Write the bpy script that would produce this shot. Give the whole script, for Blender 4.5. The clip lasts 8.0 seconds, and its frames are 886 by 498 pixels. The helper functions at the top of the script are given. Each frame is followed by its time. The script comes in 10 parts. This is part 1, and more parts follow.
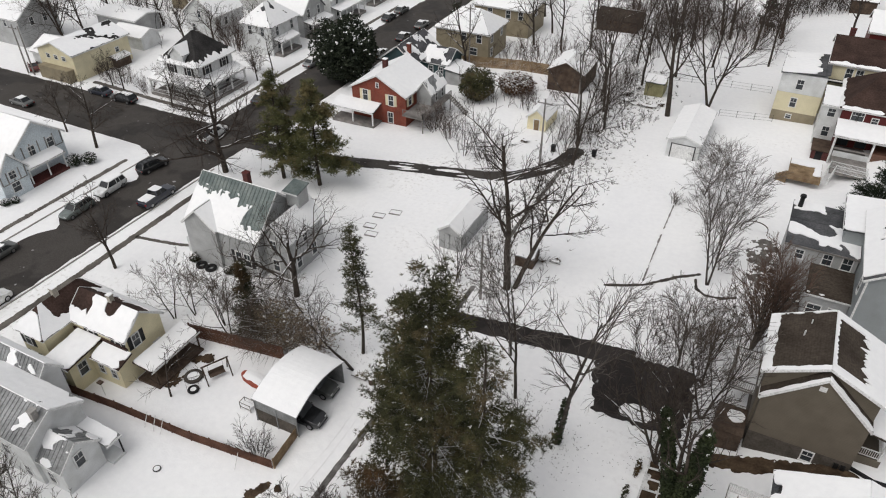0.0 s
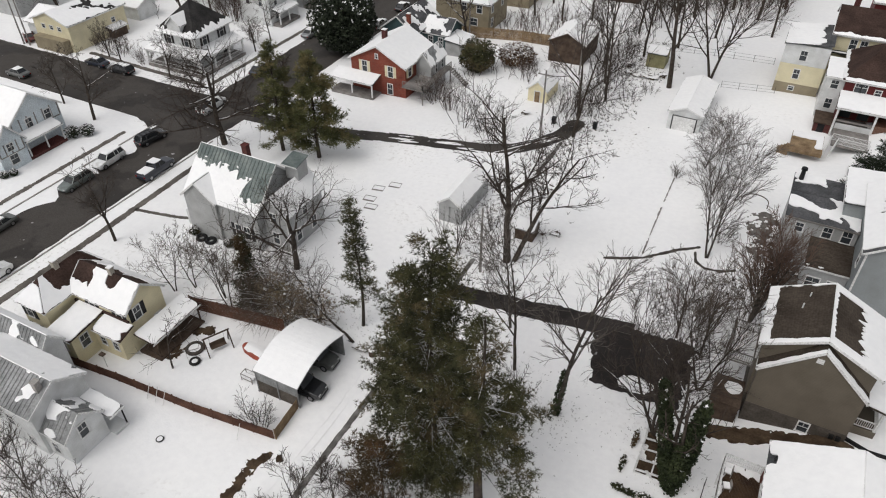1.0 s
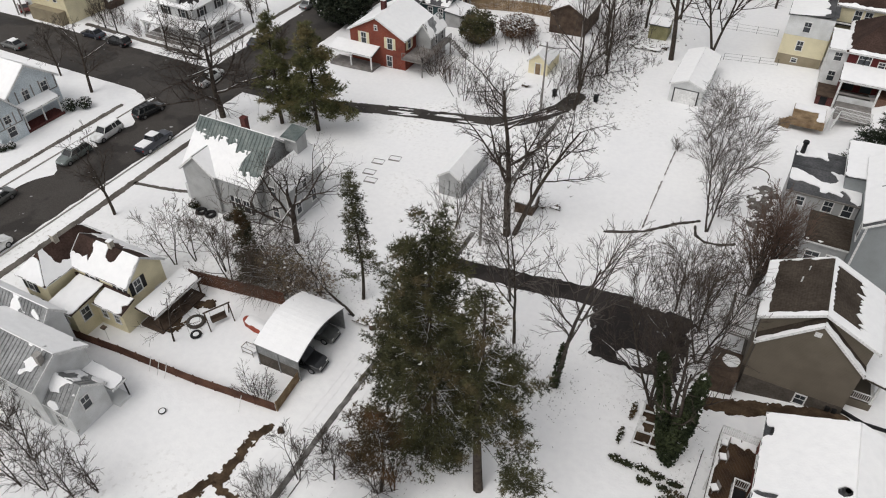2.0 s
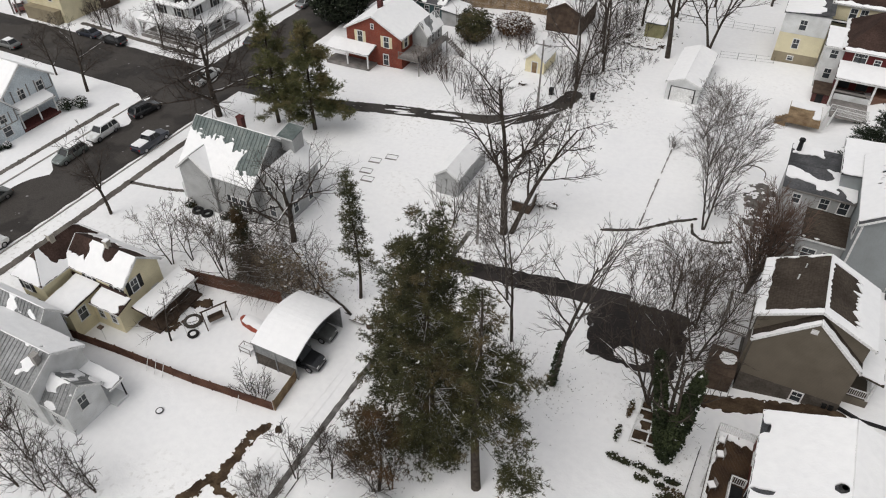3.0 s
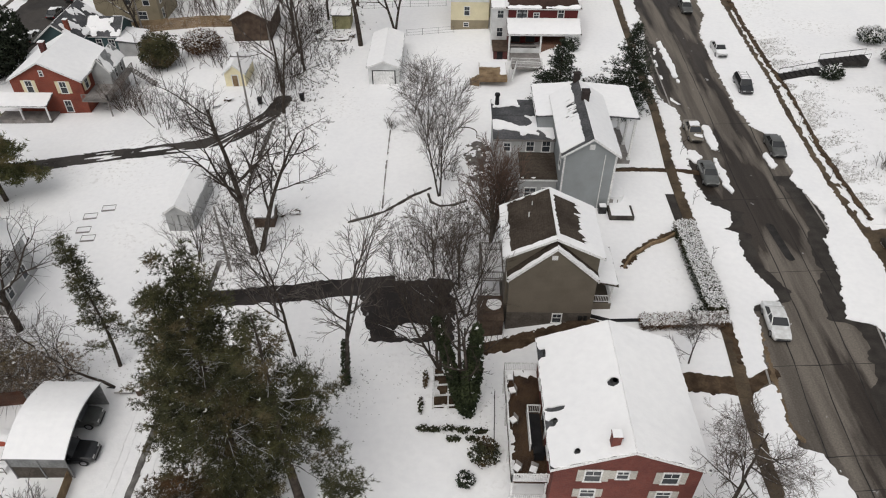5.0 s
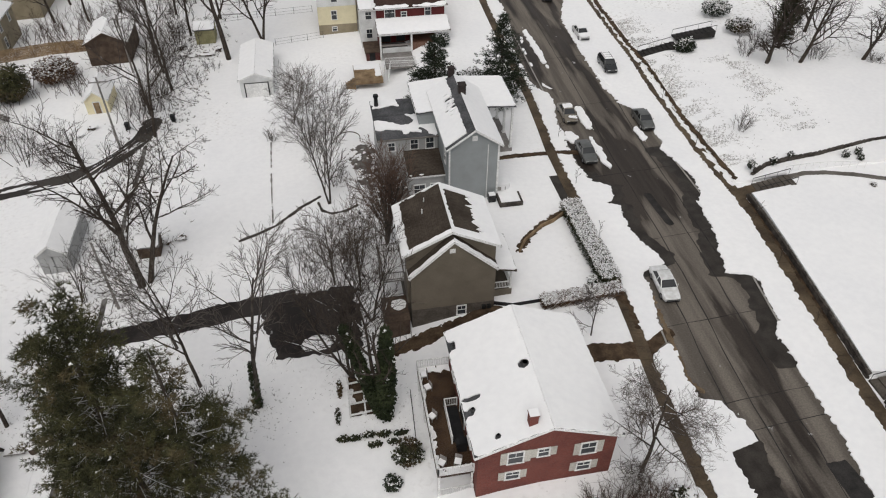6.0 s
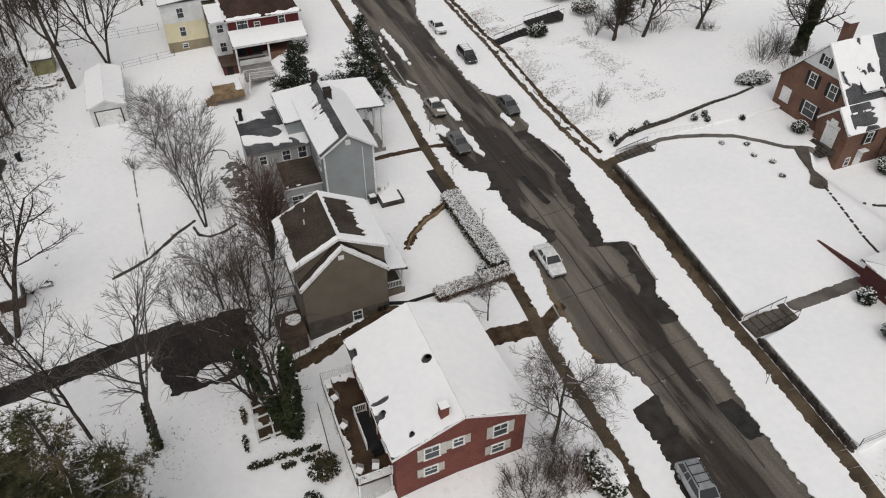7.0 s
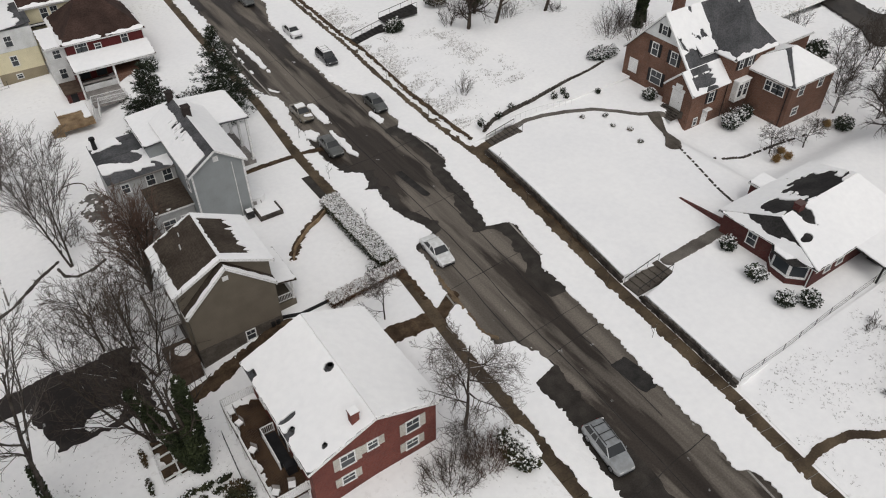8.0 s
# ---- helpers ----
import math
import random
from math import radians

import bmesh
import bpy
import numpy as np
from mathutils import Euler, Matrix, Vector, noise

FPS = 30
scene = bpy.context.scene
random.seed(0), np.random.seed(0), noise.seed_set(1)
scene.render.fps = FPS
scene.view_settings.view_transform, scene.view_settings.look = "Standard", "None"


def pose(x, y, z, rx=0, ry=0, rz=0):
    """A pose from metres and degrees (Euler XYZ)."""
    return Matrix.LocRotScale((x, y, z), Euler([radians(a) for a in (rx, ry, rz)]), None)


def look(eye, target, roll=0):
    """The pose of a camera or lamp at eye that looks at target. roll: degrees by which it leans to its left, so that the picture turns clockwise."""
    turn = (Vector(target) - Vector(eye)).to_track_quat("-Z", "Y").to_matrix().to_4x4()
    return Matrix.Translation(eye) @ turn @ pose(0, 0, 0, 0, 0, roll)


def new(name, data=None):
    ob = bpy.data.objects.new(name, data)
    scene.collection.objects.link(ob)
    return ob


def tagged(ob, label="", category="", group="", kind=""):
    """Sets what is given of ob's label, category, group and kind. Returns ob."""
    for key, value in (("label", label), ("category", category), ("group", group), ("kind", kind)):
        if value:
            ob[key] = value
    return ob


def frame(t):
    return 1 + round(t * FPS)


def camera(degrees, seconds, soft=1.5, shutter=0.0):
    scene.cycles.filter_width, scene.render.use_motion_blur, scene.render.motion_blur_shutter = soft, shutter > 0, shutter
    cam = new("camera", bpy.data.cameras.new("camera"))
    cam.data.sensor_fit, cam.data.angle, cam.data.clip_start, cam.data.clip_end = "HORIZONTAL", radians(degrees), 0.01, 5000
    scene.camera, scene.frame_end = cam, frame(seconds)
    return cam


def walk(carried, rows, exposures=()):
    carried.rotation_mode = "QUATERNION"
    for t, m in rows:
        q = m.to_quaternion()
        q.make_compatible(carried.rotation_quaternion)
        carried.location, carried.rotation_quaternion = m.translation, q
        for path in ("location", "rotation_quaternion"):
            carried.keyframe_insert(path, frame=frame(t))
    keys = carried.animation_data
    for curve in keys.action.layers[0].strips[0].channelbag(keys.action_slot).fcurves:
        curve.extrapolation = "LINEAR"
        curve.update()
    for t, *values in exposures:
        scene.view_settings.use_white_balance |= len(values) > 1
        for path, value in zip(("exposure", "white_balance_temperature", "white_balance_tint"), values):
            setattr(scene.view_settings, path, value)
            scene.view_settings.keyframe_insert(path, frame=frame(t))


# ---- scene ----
cam = camera(64.3, 8.0, 1.1)

# the camera: a drone hovering in one place; it tilts down, then pans to its right
EYE = (0.0, 0.0, 47.0)
TURNS = [(0.0, 36.63, 27.03, -0.06), (0.5, 37.74, 27.02, -0.03), (1.0, 38.84, 27.02, -0.03), (1.5, 39.94, 27.01, -0.04), (2.1, 41.04, 27.0, 0.0), (2.8, 41.09, 26.98, 0.01), (3.0, 41.09, 26.70, 0.02),
         (3.5, 41.05, 18.97, 0.19), (4.0, 41.00, 11.89, 0.24), (4.5, 40.95, 6.19, 0.24), (6.0, 40.85, -10.23, 0.11), (6.5, 40.85, -16.11, 0.06),
         (7.0, 40.82, -22.22, 0.03), (7.5, 40.90, -28.31, -0.03), (8.0, 41.01, -34.31, -0.07)]
walk(cam, [(t, pose(*EYE, 90 - down, 0, turn) @ pose(0, 0, 0, 0, 0, roll)) for t, down, turn, roll in TURNS], [(0.0, 0.0, 6570, 10), (3.0, 0.0, 6600, 10), (6.0, -0.13, 6620, 10), (8.0, -0.22, 6620, 10)])

# light: a closed, pale winter sky
world = bpy.data.worlds.new("overcast_sky")
scene.world = world
world.use_nodes = True
wn = world.node_tree.nodes
sky = wn.new("ShaderNodeTexSky")
sky.sky_type, sky.sun_disc = "NISHITA", False
sky.sun_elevation, sky.sun_rotation = radians(58), radians(200)
sky.air_density, sky.dust_density, sky.ozone_density = 1.0, 4.0, 1.0
pale = wn.new("ShaderNodeHueSaturation")
pale.inputs["Saturation"].default_value = 0.18
world.node_tree.links.new(sky.outputs["Color"], pale.inputs["Color"])
world.node_tree.links.new(pale.outputs["Color"], wn["Background"].inputs["Color"])
wn["Background"].inputs["Strength"].default_value = 0.146
sun = new("sun", bpy.data.lights.new("sun", "SUN"))
sun.data.energy, sun.data.angle, sun.data.color = 0.38, radians(75), (1.0, 0.97, 0.93)
sun.matrix_world = look((0, 0, 80), (17, 47, 0))

# ---- materials ----
def nodes_of(name, rough=0.8, metal=0.0):
    m = bpy.data.materials.new(name)
    m.use_nodes = True
    n, l = m.node_tree.nodes, m.node_tree.links
    b = n["Principled BSDF"]
    b.inputs["Roughness"].default_value, b.inputs["Metallic"].default_value = rough, metal
    b.inputs["Specular IOR Level"].default_value = 0.5 if rough < 0.4 else 0.16
    return m, n, l, b


def noise_at(n, l, scale, detail=3.0, vec=None):
    t = n.new("ShaderNodeTexNoise")
    t.inputs["Scale"].default_value, t.inputs["Detail"].default_value = scale, detail
    if vec is None:
        vec = n.new("ShaderNodeNewGeometry").outputs["Position"]
    l.new(vec, t.inputs["Vector"])
    return t.outputs["Fac"]


def ramp(n, l, fac, stops):
    r = n.new("ShaderNodeValToRGB")
    e = r.color_ramp.elements
    while len(e) < len(stops):
        e.new(0.5)
    for k, (at, c) in zip(e, stops):
        k.position, k.color = at, (*c, 1) if len(c) == 3 else c
    l.new(fac, r.inputs["Fac"])
    return r.outputs["Color"]


def mixed(n, l, fac, a, b, blend="MIX"):
    x = n.new("ShaderNodeMix")
    x.data_type, x.blend_type = "RGBA", blend
    for sock, v in ((x.inputs[0], fac), (x.inputs[6], a), (x.inputs[7], b)):
        if isinstance(v, bpy.types.NodeSocket):
            l.new(v, sock)
        elif isinstance(v, (int, float)):
            sock.default_value = v
        else:
            sock.default_value = (*v, 1)
    return x.outputs[2]


def calc(n, l, op, a, b=0.0):
    x = n.new("ShaderNodeMath")
    x.operation = op
    for sock, v in zip(x.inputs, (a, b)):
        if isinstance(v, bpy.types.NodeSocket):
            l.new(v, sock)
        else:
            sock.default_value = v
    return x.outputs[0]


def relief(n, l, b, height, strength=0.4, dist=0.03):
    k = n.new("ShaderNodeBump")
    k.inputs["Strength"].default_value, k.inputs["Distance"].default_value = strength, dist
    l.new(height, k.inputs["Height"])
    l.new(k.outputs["Normal"], b.inputs["Normal"])


def rough_mat(name, dark, light, coarse=0.6, fine=9.0, rough=0.85, metal=0.0, bump=0.35, dist=0.03):
    """Two colours mixed by a coarse noise, broken up by a fine one, with fine relief."""
    m, n, l, b = nodes_of(name, rough, metal)
    base = ramp(n, l, noise_at(n, l, coarse, 4), [(0.35, dark), (0.65, light)])
    grain = ramp(n, l, noise_at(n, l, fine, 5), [(0.3, (0.72, 0.72, 0.72)), (0.7, (1.12, 1.12, 1.12))])
    l.new(mixed(n, l, 1.0, base, grain, "MULTIPLY"), b.inputs["Base Color"])
    relief(n, l, b, noise_at(n, l, fine * 1.7, 5), bump, dist)
    return m


def snow_mat(name, grass=0.0):
    """Wet settled snow; grass: how much of the brown turf shows through in worn places."""
    m, n, l, b = nodes_of(name, 0.62)
    base = ramp(n, l, noise_at(n, l, 0.09, 5), [(0.3, (0.83, 0.832, 0.838)), (0.7, (0.89, 0.888, 0.882))])
    base = mixed(n, l, 1.0, base, ramp(n, l, noise_at(n, l, 1.7, 6), [(0.3, (0.955, 0.955, 0.96)), (0.65, (1, 1, 1))]), "MULTIPLY")
    if grass:
        wide = ramp(n, l, noise_at(n, l, 0.045, 5), [(0.53, (0, 0, 0)), (0.72, (1, 1, 1))])
        spots = ramp(n, l, noise_at(n, l, 2.2, 9), [(0.55, (0, 0, 0)), (0.68, (1, 1, 1))])
        f = mixed(n, l, 1.0, wide, spots, "MULTIPLY")
        base = mixed(n, l, mixed(n, l, 1.0, f, (grass, grass, grass), "MULTIPLY"), base, (0.19, 0.16, 0.11))
    l.new(base, b.inputs["Base Color"])
    h = calc(n, l, "ADD", calc(n, l, "MULTIPLY", noise_at(n, l, 0.7, 5), 1.6), calc(n, l, "MULTIPLY", noise_at(n, l, 6.0, 5), 0.35))
    relief(n, l, b, h, 0.35, 0.12)
    return m


def asphalt_mat(name, dark, light, wet=0.45, track_dir=None):
    m, n, l, b = nodes_of(name, 0.6)
    stretch = n.new("ShaderNodeMapping")
    l.new(n.new("ShaderNodeNewGeometry").outputs["Position"], stretch.inputs["Vector"])
    stretch.inputs["Rotation"].default_value[2] = track_dir or 0.0
    stretch.inputs["Scale"].default_value = (0.34, 0.05, 1) if track_dir else (0.2, 0.2, 1)
    big = noise_at(n, l, 1.0, 6, stretch.outputs["Vector"])
    base = ramp(n, l, big, [(0.455, dark), (0.475, tuple(0.6 * p + 0.4 * q for p, q in zip(dark, light))), (0.52, light)])
    if track_dir:
        mp = n.new("ShaderNodeMapping")
        l.new(n.new("ShaderNodeNewGeometry").outputs["Position"], mp.inputs["Vector"])
        mp.inputs["Rotation"].default_value[2] = track_dir
        mp.inputs["Scale"].default_value = (0.75, 0.05, 1)
        streak = ramp(n, l, noise_at(n, l, 1.0, 5, mp.outputs["Vector"]), [(0.42, (0.72, 0.71, 0.7)), (0.58, (1.15, 1.14, 1.12))])
        base = mixed(n, l, 1.0, base, streak, "MULTIPLY")
    base = mixed(n, l, 1.0, base, ramp(n, l, noise_at(n, l, 7, 6), [(0.3, (0.78, 0.78, 0.78)), (0.7, (1.15, 1.15, 1.15))]), "MULTIPLY")
    slush = ramp(n, l, noise_at(n, l, 1.1, 9), [(0.69, (0, 0, 0)), (0.76, (0.7, 0.7, 0.7))])
    base = mixed(n, l, slush, base, (0.5, 0.5, 0.5))
    l.new(base, b.inputs["Base Color"])
    l.new(ramp(n, l, big, [(0.4, (wet, wet, wet)), (0.6, (0.8, 0.8, 0.8))]), b.inputs["Roughness"])
    relief(n, l, b, noise_at(n, l, 22, 4), 0.3, 0.015)
    return m


def along_wall(n, l):
    """Runs along any wall that follows the grid of streets, and up it."""
    s = n.new("ShaderNodeSeparateXYZ")
    l.new(n.new("ShaderNodeNewGeometry").outputs["Position"], s.inputs[0])
    c = n.new("ShaderNodeCombineXYZ")
    l.new(calc(n, l, "ADD", s.outputs[0], s.outputs[1]), c.inputs[0])
    l.new(s.outputs[2], c.inputs[1])
    return c.outputs[0], s


def brick_mat(name, a, b_col, mortar=(0.36, 0.33, 0.30)):
    m, n, l, b = nodes_of(name, 0.88)
    vec, _ = along_wall(n, l)
    t = n.new("ShaderNodeTexBrick")
    l.new(vec, t.inputs["Vector"])
    for key, v in (("Scale", 1.0), ("Brick Width", 0.22), ("Row Height", 0.075), ("Mortar Size", 0.009), ("Bias", 0.0)):
        t.inputs[key].default_value = v
    for key, v in (("Color1", a), ("Color2", b_col), ("Mortar", mortar)):
        t.inputs[key].default_value = (*v, 1)
    base = mixed(n, l, 1.0, t.outputs["Color"], ramp(n, l, noise_at(n, l, 0.5, 6), [(0.3, (0.72, 0.72, 0.74)), (0.7, (1.12, 1.1, 1.08))]), "MULTIPLY")
    l.new(base, b.inputs["Base Color"])
    relief(n, l, b, t.outputs["Fac"], -0.5, 0.01)
    return m


def siding_mat(name, col, board=0.13, rough=0.6, wear=0.8):
    """Horizontal lapped boards."""
    m, n, l, b = nodes_of(name, rough)
    _, s = along_wall(n, l)
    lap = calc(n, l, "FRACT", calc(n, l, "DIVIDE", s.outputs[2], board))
    # shade line along each lap's lower edge, put into the colour
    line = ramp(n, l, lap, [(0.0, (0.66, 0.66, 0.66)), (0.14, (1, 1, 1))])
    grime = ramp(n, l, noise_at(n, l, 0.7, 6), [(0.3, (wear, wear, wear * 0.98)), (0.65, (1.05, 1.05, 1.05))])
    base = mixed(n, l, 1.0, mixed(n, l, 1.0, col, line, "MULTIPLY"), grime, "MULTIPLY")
    l.new(base, b.inputs["Base Color"])
    relief(n, l, b, lap, 0.5, 0.02)
    return m


def shingle_mat(name, dark, light, row=0.09):
    m, n, l, b = nodes_of(name, 0.92)
    vec, s = along_wall(n, l)
    base = ramp(n, l, noise_at(n, l, 0.5, 5), [(0.35, dark), (0.65, light)])
    rows = ramp(n, l, calc(n, l, "FRACT", calc(n, l, "DIVIDE", s.outputs[2], row)), [(0.0, (0.7, 0.7, 0.7)), (0.2, (1, 1, 1))])
    tab = ramp(n, l, noise_at(n, l, 5.0, 4), [(0.35, (0.75, 0.75, 0.75)), (0.65, (1.2, 1.2, 1.2))])
    base = mixed(n, l, 1.0, mixed(n, l, 1.0, base, rows, "MULTIPLY"), tab, "MULTIPLY")
    l.new(base, b.inputs["Base Color"])
    relief(n, l, b, noise_at(n, l, 8, 4), 0.4, 0.02)
    return m


def bark_mat(name, dark, light, snow=0.0):
    """Bark; snow lies on what faces up."""
    m, n, l, b = nodes_of(name, 0.9)
    base = ramp(n, l, noise_at(n, l, 2.5, 5), [(0.35, dark), (0.65, light)])
    if snow:
        g = n.new("ShaderNodeNewGeometry")
        s = n.new("ShaderNodeSeparateXYZ")
        l.new(g.outputs["Normal"], s.inputs[0])
        up = calc(n, l, "ADD", s.outputs[2], calc(n, l, "MULTIPLY", calc(n, l, "SUBTRACT", noise_at(n, l, 1.3, 4), 0.5), 1.6))
        f = ramp(n, l, up, [(1.02 - snow * 0.5, (0, 0, 0)), (1.1 - snow * 0.5, (1, 1, 1))])
        base = mixed(n, l, f, base, (0.8, 0.8, 0.8))
    l.new(base, b.inputs["Base Color"])
    relief(n, l, b, noise_at(n, l, 12, 5), 0.5, 0.02)
    return m


def leaf_mat(name, dark, light, tip=None):
    m, n, l, b = nodes_of(name, 0.6)
    g = n.new("ShaderNodeNewGeometry")
    base = ramp(n, l, noise_at(n, l, 0.7, 4), [(0.35, dark), (0.65, light)])
    each = ramp(n, l, g.outputs["Random Per Island"], [(0.0, (0.65, 0.65, 0.65)), (1.0, (1.35, 1.35, 1.3))])
    base = mixed(n, l, 1.0, base, each, "MULTIPLY")
    if tip:
        base = mixed(n, l, ramp(n, l, noise_at(n, l, 0.35, 3), [(0.52, (0, 0, 0)), (0.66, (0.75, 0.75, 0.75))]), base, tip)
    l.new(base, b.inputs["Base Color"])
    return m


def glass_mat(name, col=(0.02, 0.025, 0.03), rough=0.12):
    m, n, l, b = nodes_of(name, rough)
    b.inputs["Base Color"].default_value = (*col, 1)
    l.new(ramp(n, l, noise_at(n, l, 0.8, 2), [(0.3, (rough * 0.6,) * 3), (0.7, (rough * 1.5,) * 3)]), b.inputs["Roughness"])
    return m


def paint_mat(name, col, rough=0.3, metal=0.0, coat=0.6):
    m, n, l, b = nodes_of(name, rough, metal)
    dirt = ramp(n, l, noise_at(n, l, 1.6, 6), [(0.35, (0.75, 0.74, 0.72)), (0.6, (1.0, 1.0, 1.0))])
    l.new(mixed(n, l, 1.0, col, dirt, "MULTIPLY"), b.inputs["Base Color"])
    b.inputs["Coat Weight"].default_value = coat
    return m


SNOW = snow_mat("snow_on_roofs")
GROUND_SNOW = snow_mat("snow_on_ground", 0.45)
WORN_SNOW = snow_mat("thin_snow", 0.95)
STREET = asphalt_mat("street_asphalt", (0.042, 0.035, 0.03), (0.14, 0.124, 0.107), 0.42, -0.06)
STREET_B = asphalt_mat("wet_asphalt", (0.036, 0.032, 0.029), (0.062, 0.056, 0.051), 0.5)
LOT = asphalt_mat("black_asphalt", (0.02, 0.017, 0.016), (0.036, 0.031, 0.029), 0.55)
WET_TAR = rough_mat("wet_dark_asphalt", (0.026, 0.022, 0.019), (0.05, 0.044, 0.038), 0.8, 10, 0.42)
PATCH = rough_mat("tar_patch", (0.02, 0.019, 0.018), (0.04, 0.037, 0.035), 1.0, 12, 0.7)
CONCRETE = rough_mat("concrete", (0.26, 0.25, 0.23), (0.38, 0.36, 0.34), 0.5, 10)
WET_PATH = rough_mat("wet_brown_pavement", (0.12, 0.085, 0.052), (0.21, 0.155, 0.10), 0.45, 8, 0.7)
DAMP_SLAB = rough_mat("damp_grey_pavement", (0.085, 0.075, 0.066), (0.16, 0.145, 0.128), 0.5, 8, 0.7)
BROWN_SLAB = rough_mat("wet_muddy_pavement", (0.05, 0.036, 0.024), (0.12, 0.09, 0.058), 0.35, 7, 0.6)
EARTH = rough_mat("wet_earth", (0.038, 0.025, 0.016), (0.1, 0.068, 0.042), 0.9, 6, 0.9, 0, 0.7, 0.08)
STONE = rough_mat("field_stone", (0.035, 0.03, 0.026), (0.095, 0.083, 0.072), 1.3, 9, 0.9, 0, 0.6, 0.05)
WOOD = rough_mat("weathered_boards", (0.055, 0.038, 0.028), (0.105, 0.075, 0.056), 1.2, 10)
FENCE_RED = rough_mat("red_brown_fence", (0.075, 0.036, 0.025), (0.13, 0.066, 0.044), 0.8, 9)
TAN_WOOD = rough_mat("tan_timber", (0.15, 0.1, 0.058), (0.3, 0.215, 0.13), 0.9, 9)
GREY_WOOD = rough_mat("grey_timber", (0.16, 0.15, 0.14), (0.28, 0.26, 0.245), 0.9, 9)
DECK_WOOD = rough_mat("wet_deck_boards", (0.036, 0.022, 0.014), (0.075, 0.046, 0.027), 0.9, 9, 0.5)
WHITE = rough_mat("white_paint", (0.66, 0.66, 0.65), (0.78, 0.78, 0.77), 0.7, 8, 0.5, 0, 0.1)
SHUTTER = rough_mat("cream_shutters", (0.42, 0.4, 0.36), (0.52, 0.5, 0.45), 0.7, 8, 0.6, 0, 0.1)
BLACK = rough_mat("black_paint", (0.012, 0.012, 0.013), (0.025, 0.025, 0.026), 1.0, 9, 0.5, 0, 0.1)
DARK_METAL = rough_mat("dark_metal", (0.03, 0.03, 0.03), (0.07, 0.07, 0.07), 1.0, 12, 0.5, 0.6, 0.1)
RUBBER = rough_mat("rubber", (0.012, 0.012, 0.012), (0.025, 0.025, 0.025), 1.0, 20, 0.8)
RIM = rough_mat("wheel_metal", (0.3, 0.3, 0.31), (0.5, 0.5, 0.51), 1.0, 20, 0.35, 0.8, 0.1)
GLASS = glass_mat("window_glass", (0.035, 0.04, 0.045))
CHIM_PALE = rough_mat("pale_rendered_chimney", (0.34, 0.31, 0.26), (0.48, 0.45, 0.39), 1.2, 9)
CHIM_BLACK = rough_mat("sooty_brick", (0.025, 0.02, 0.019), (0.05, 0.04, 0.037), 1.5, 9)
CAR_GLASS = glass_mat("car_glass", (0.015, 0.017, 0.019), 0.08)
BRICK_ORANGE = brick_mat("orange_brick", (0.115, 0.056, 0.037), (0.165, 0.082, 0.054), (0.19, 0.14, 0.115))
BRICK_RED = brick_mat("red_brick", (0.125, 0.034, 0.026), (0.17, 0.048, 0.036), (0.16, 0.09, 0.08))
BRICK_BRIGHT = brick_mat("bright_red_brick", (0.18, 0.04, 0.025), (0.24, 0.058, 0.035), (0.2, 0.1, 0.08))
BRICK_DARK = brick_mat("dark_red_brick", (0.075, 0.02, 0.018), (0.11, 0.032, 0.027), (0.11, 0.075, 0.07))
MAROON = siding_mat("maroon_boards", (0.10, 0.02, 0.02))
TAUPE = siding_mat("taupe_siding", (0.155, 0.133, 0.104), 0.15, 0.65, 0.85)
FOUNDATION = rough_mat("dark_block_foundation", (0.07, 0.06, 0.05), (0.115, 0.10, 0.085), 0.8, 6)
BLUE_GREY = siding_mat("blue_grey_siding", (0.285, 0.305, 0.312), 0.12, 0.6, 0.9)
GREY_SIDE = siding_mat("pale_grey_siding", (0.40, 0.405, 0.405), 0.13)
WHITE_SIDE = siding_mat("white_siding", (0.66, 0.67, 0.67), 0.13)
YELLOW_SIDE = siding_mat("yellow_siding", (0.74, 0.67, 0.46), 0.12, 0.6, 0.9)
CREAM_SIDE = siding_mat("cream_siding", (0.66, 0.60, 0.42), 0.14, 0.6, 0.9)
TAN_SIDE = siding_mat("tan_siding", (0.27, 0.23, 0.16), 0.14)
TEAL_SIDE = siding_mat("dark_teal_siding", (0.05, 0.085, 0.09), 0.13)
ICE_SIDE = rough_mat("pale_blue_stucco", (0.56, 0.62, 0.66), (0.64, 0.70, 0.73), 0.7, 7)
ROOF_BLACK = shingle_mat("black_shingles", (0.022, 0.021, 0.021), (0.045, 0.043, 0.042))
ROOF_GREY = shingle_mat("charcoal_shingles", (0.055, 0.057, 0.06), (0.10, 0.10, 0.105))
ROOF_BROWN = shingle_mat("brown_shingles", (0.04, 0.031, 0.024), (0.066, 0.053, 0.042))
ROOF_RED = shingle_mat("red_brown_shingles", (0.035, 0.022, 0.018), (0.062, 0.038, 0.031))
TIN_GREEN = rough_mat("grey_green_tin", (0.11, 0.135, 0.13), (0.18, 0.205, 0.195), 0.7, 6, 0.45, 0.3, 0.1)
TIN_GREY = rough_mat("grey_tin", (0.2, 0.205, 0.205), (0.32, 0.325, 0.325), 0.7, 6, 0.45, 0.3, 0.1)
BARK = bark_mat("bark", (0.032, 0.025, 0.02), (0.07, 0.057, 0.047), 0.45)
BARK_PALE = bark_mat("pale_bark", (0.045, 0.037, 0.032), (0.09, 0.078, 0.068), 0.55)
TWIG = bark_mat("twigs", (0.038, 0.03, 0.025), (0.078, 0.063, 0.054))
TWIG_PALE = bark_mat("pale_twigs", (0.075, 0.064, 0.056), (0.14, 0.122, 0.11))
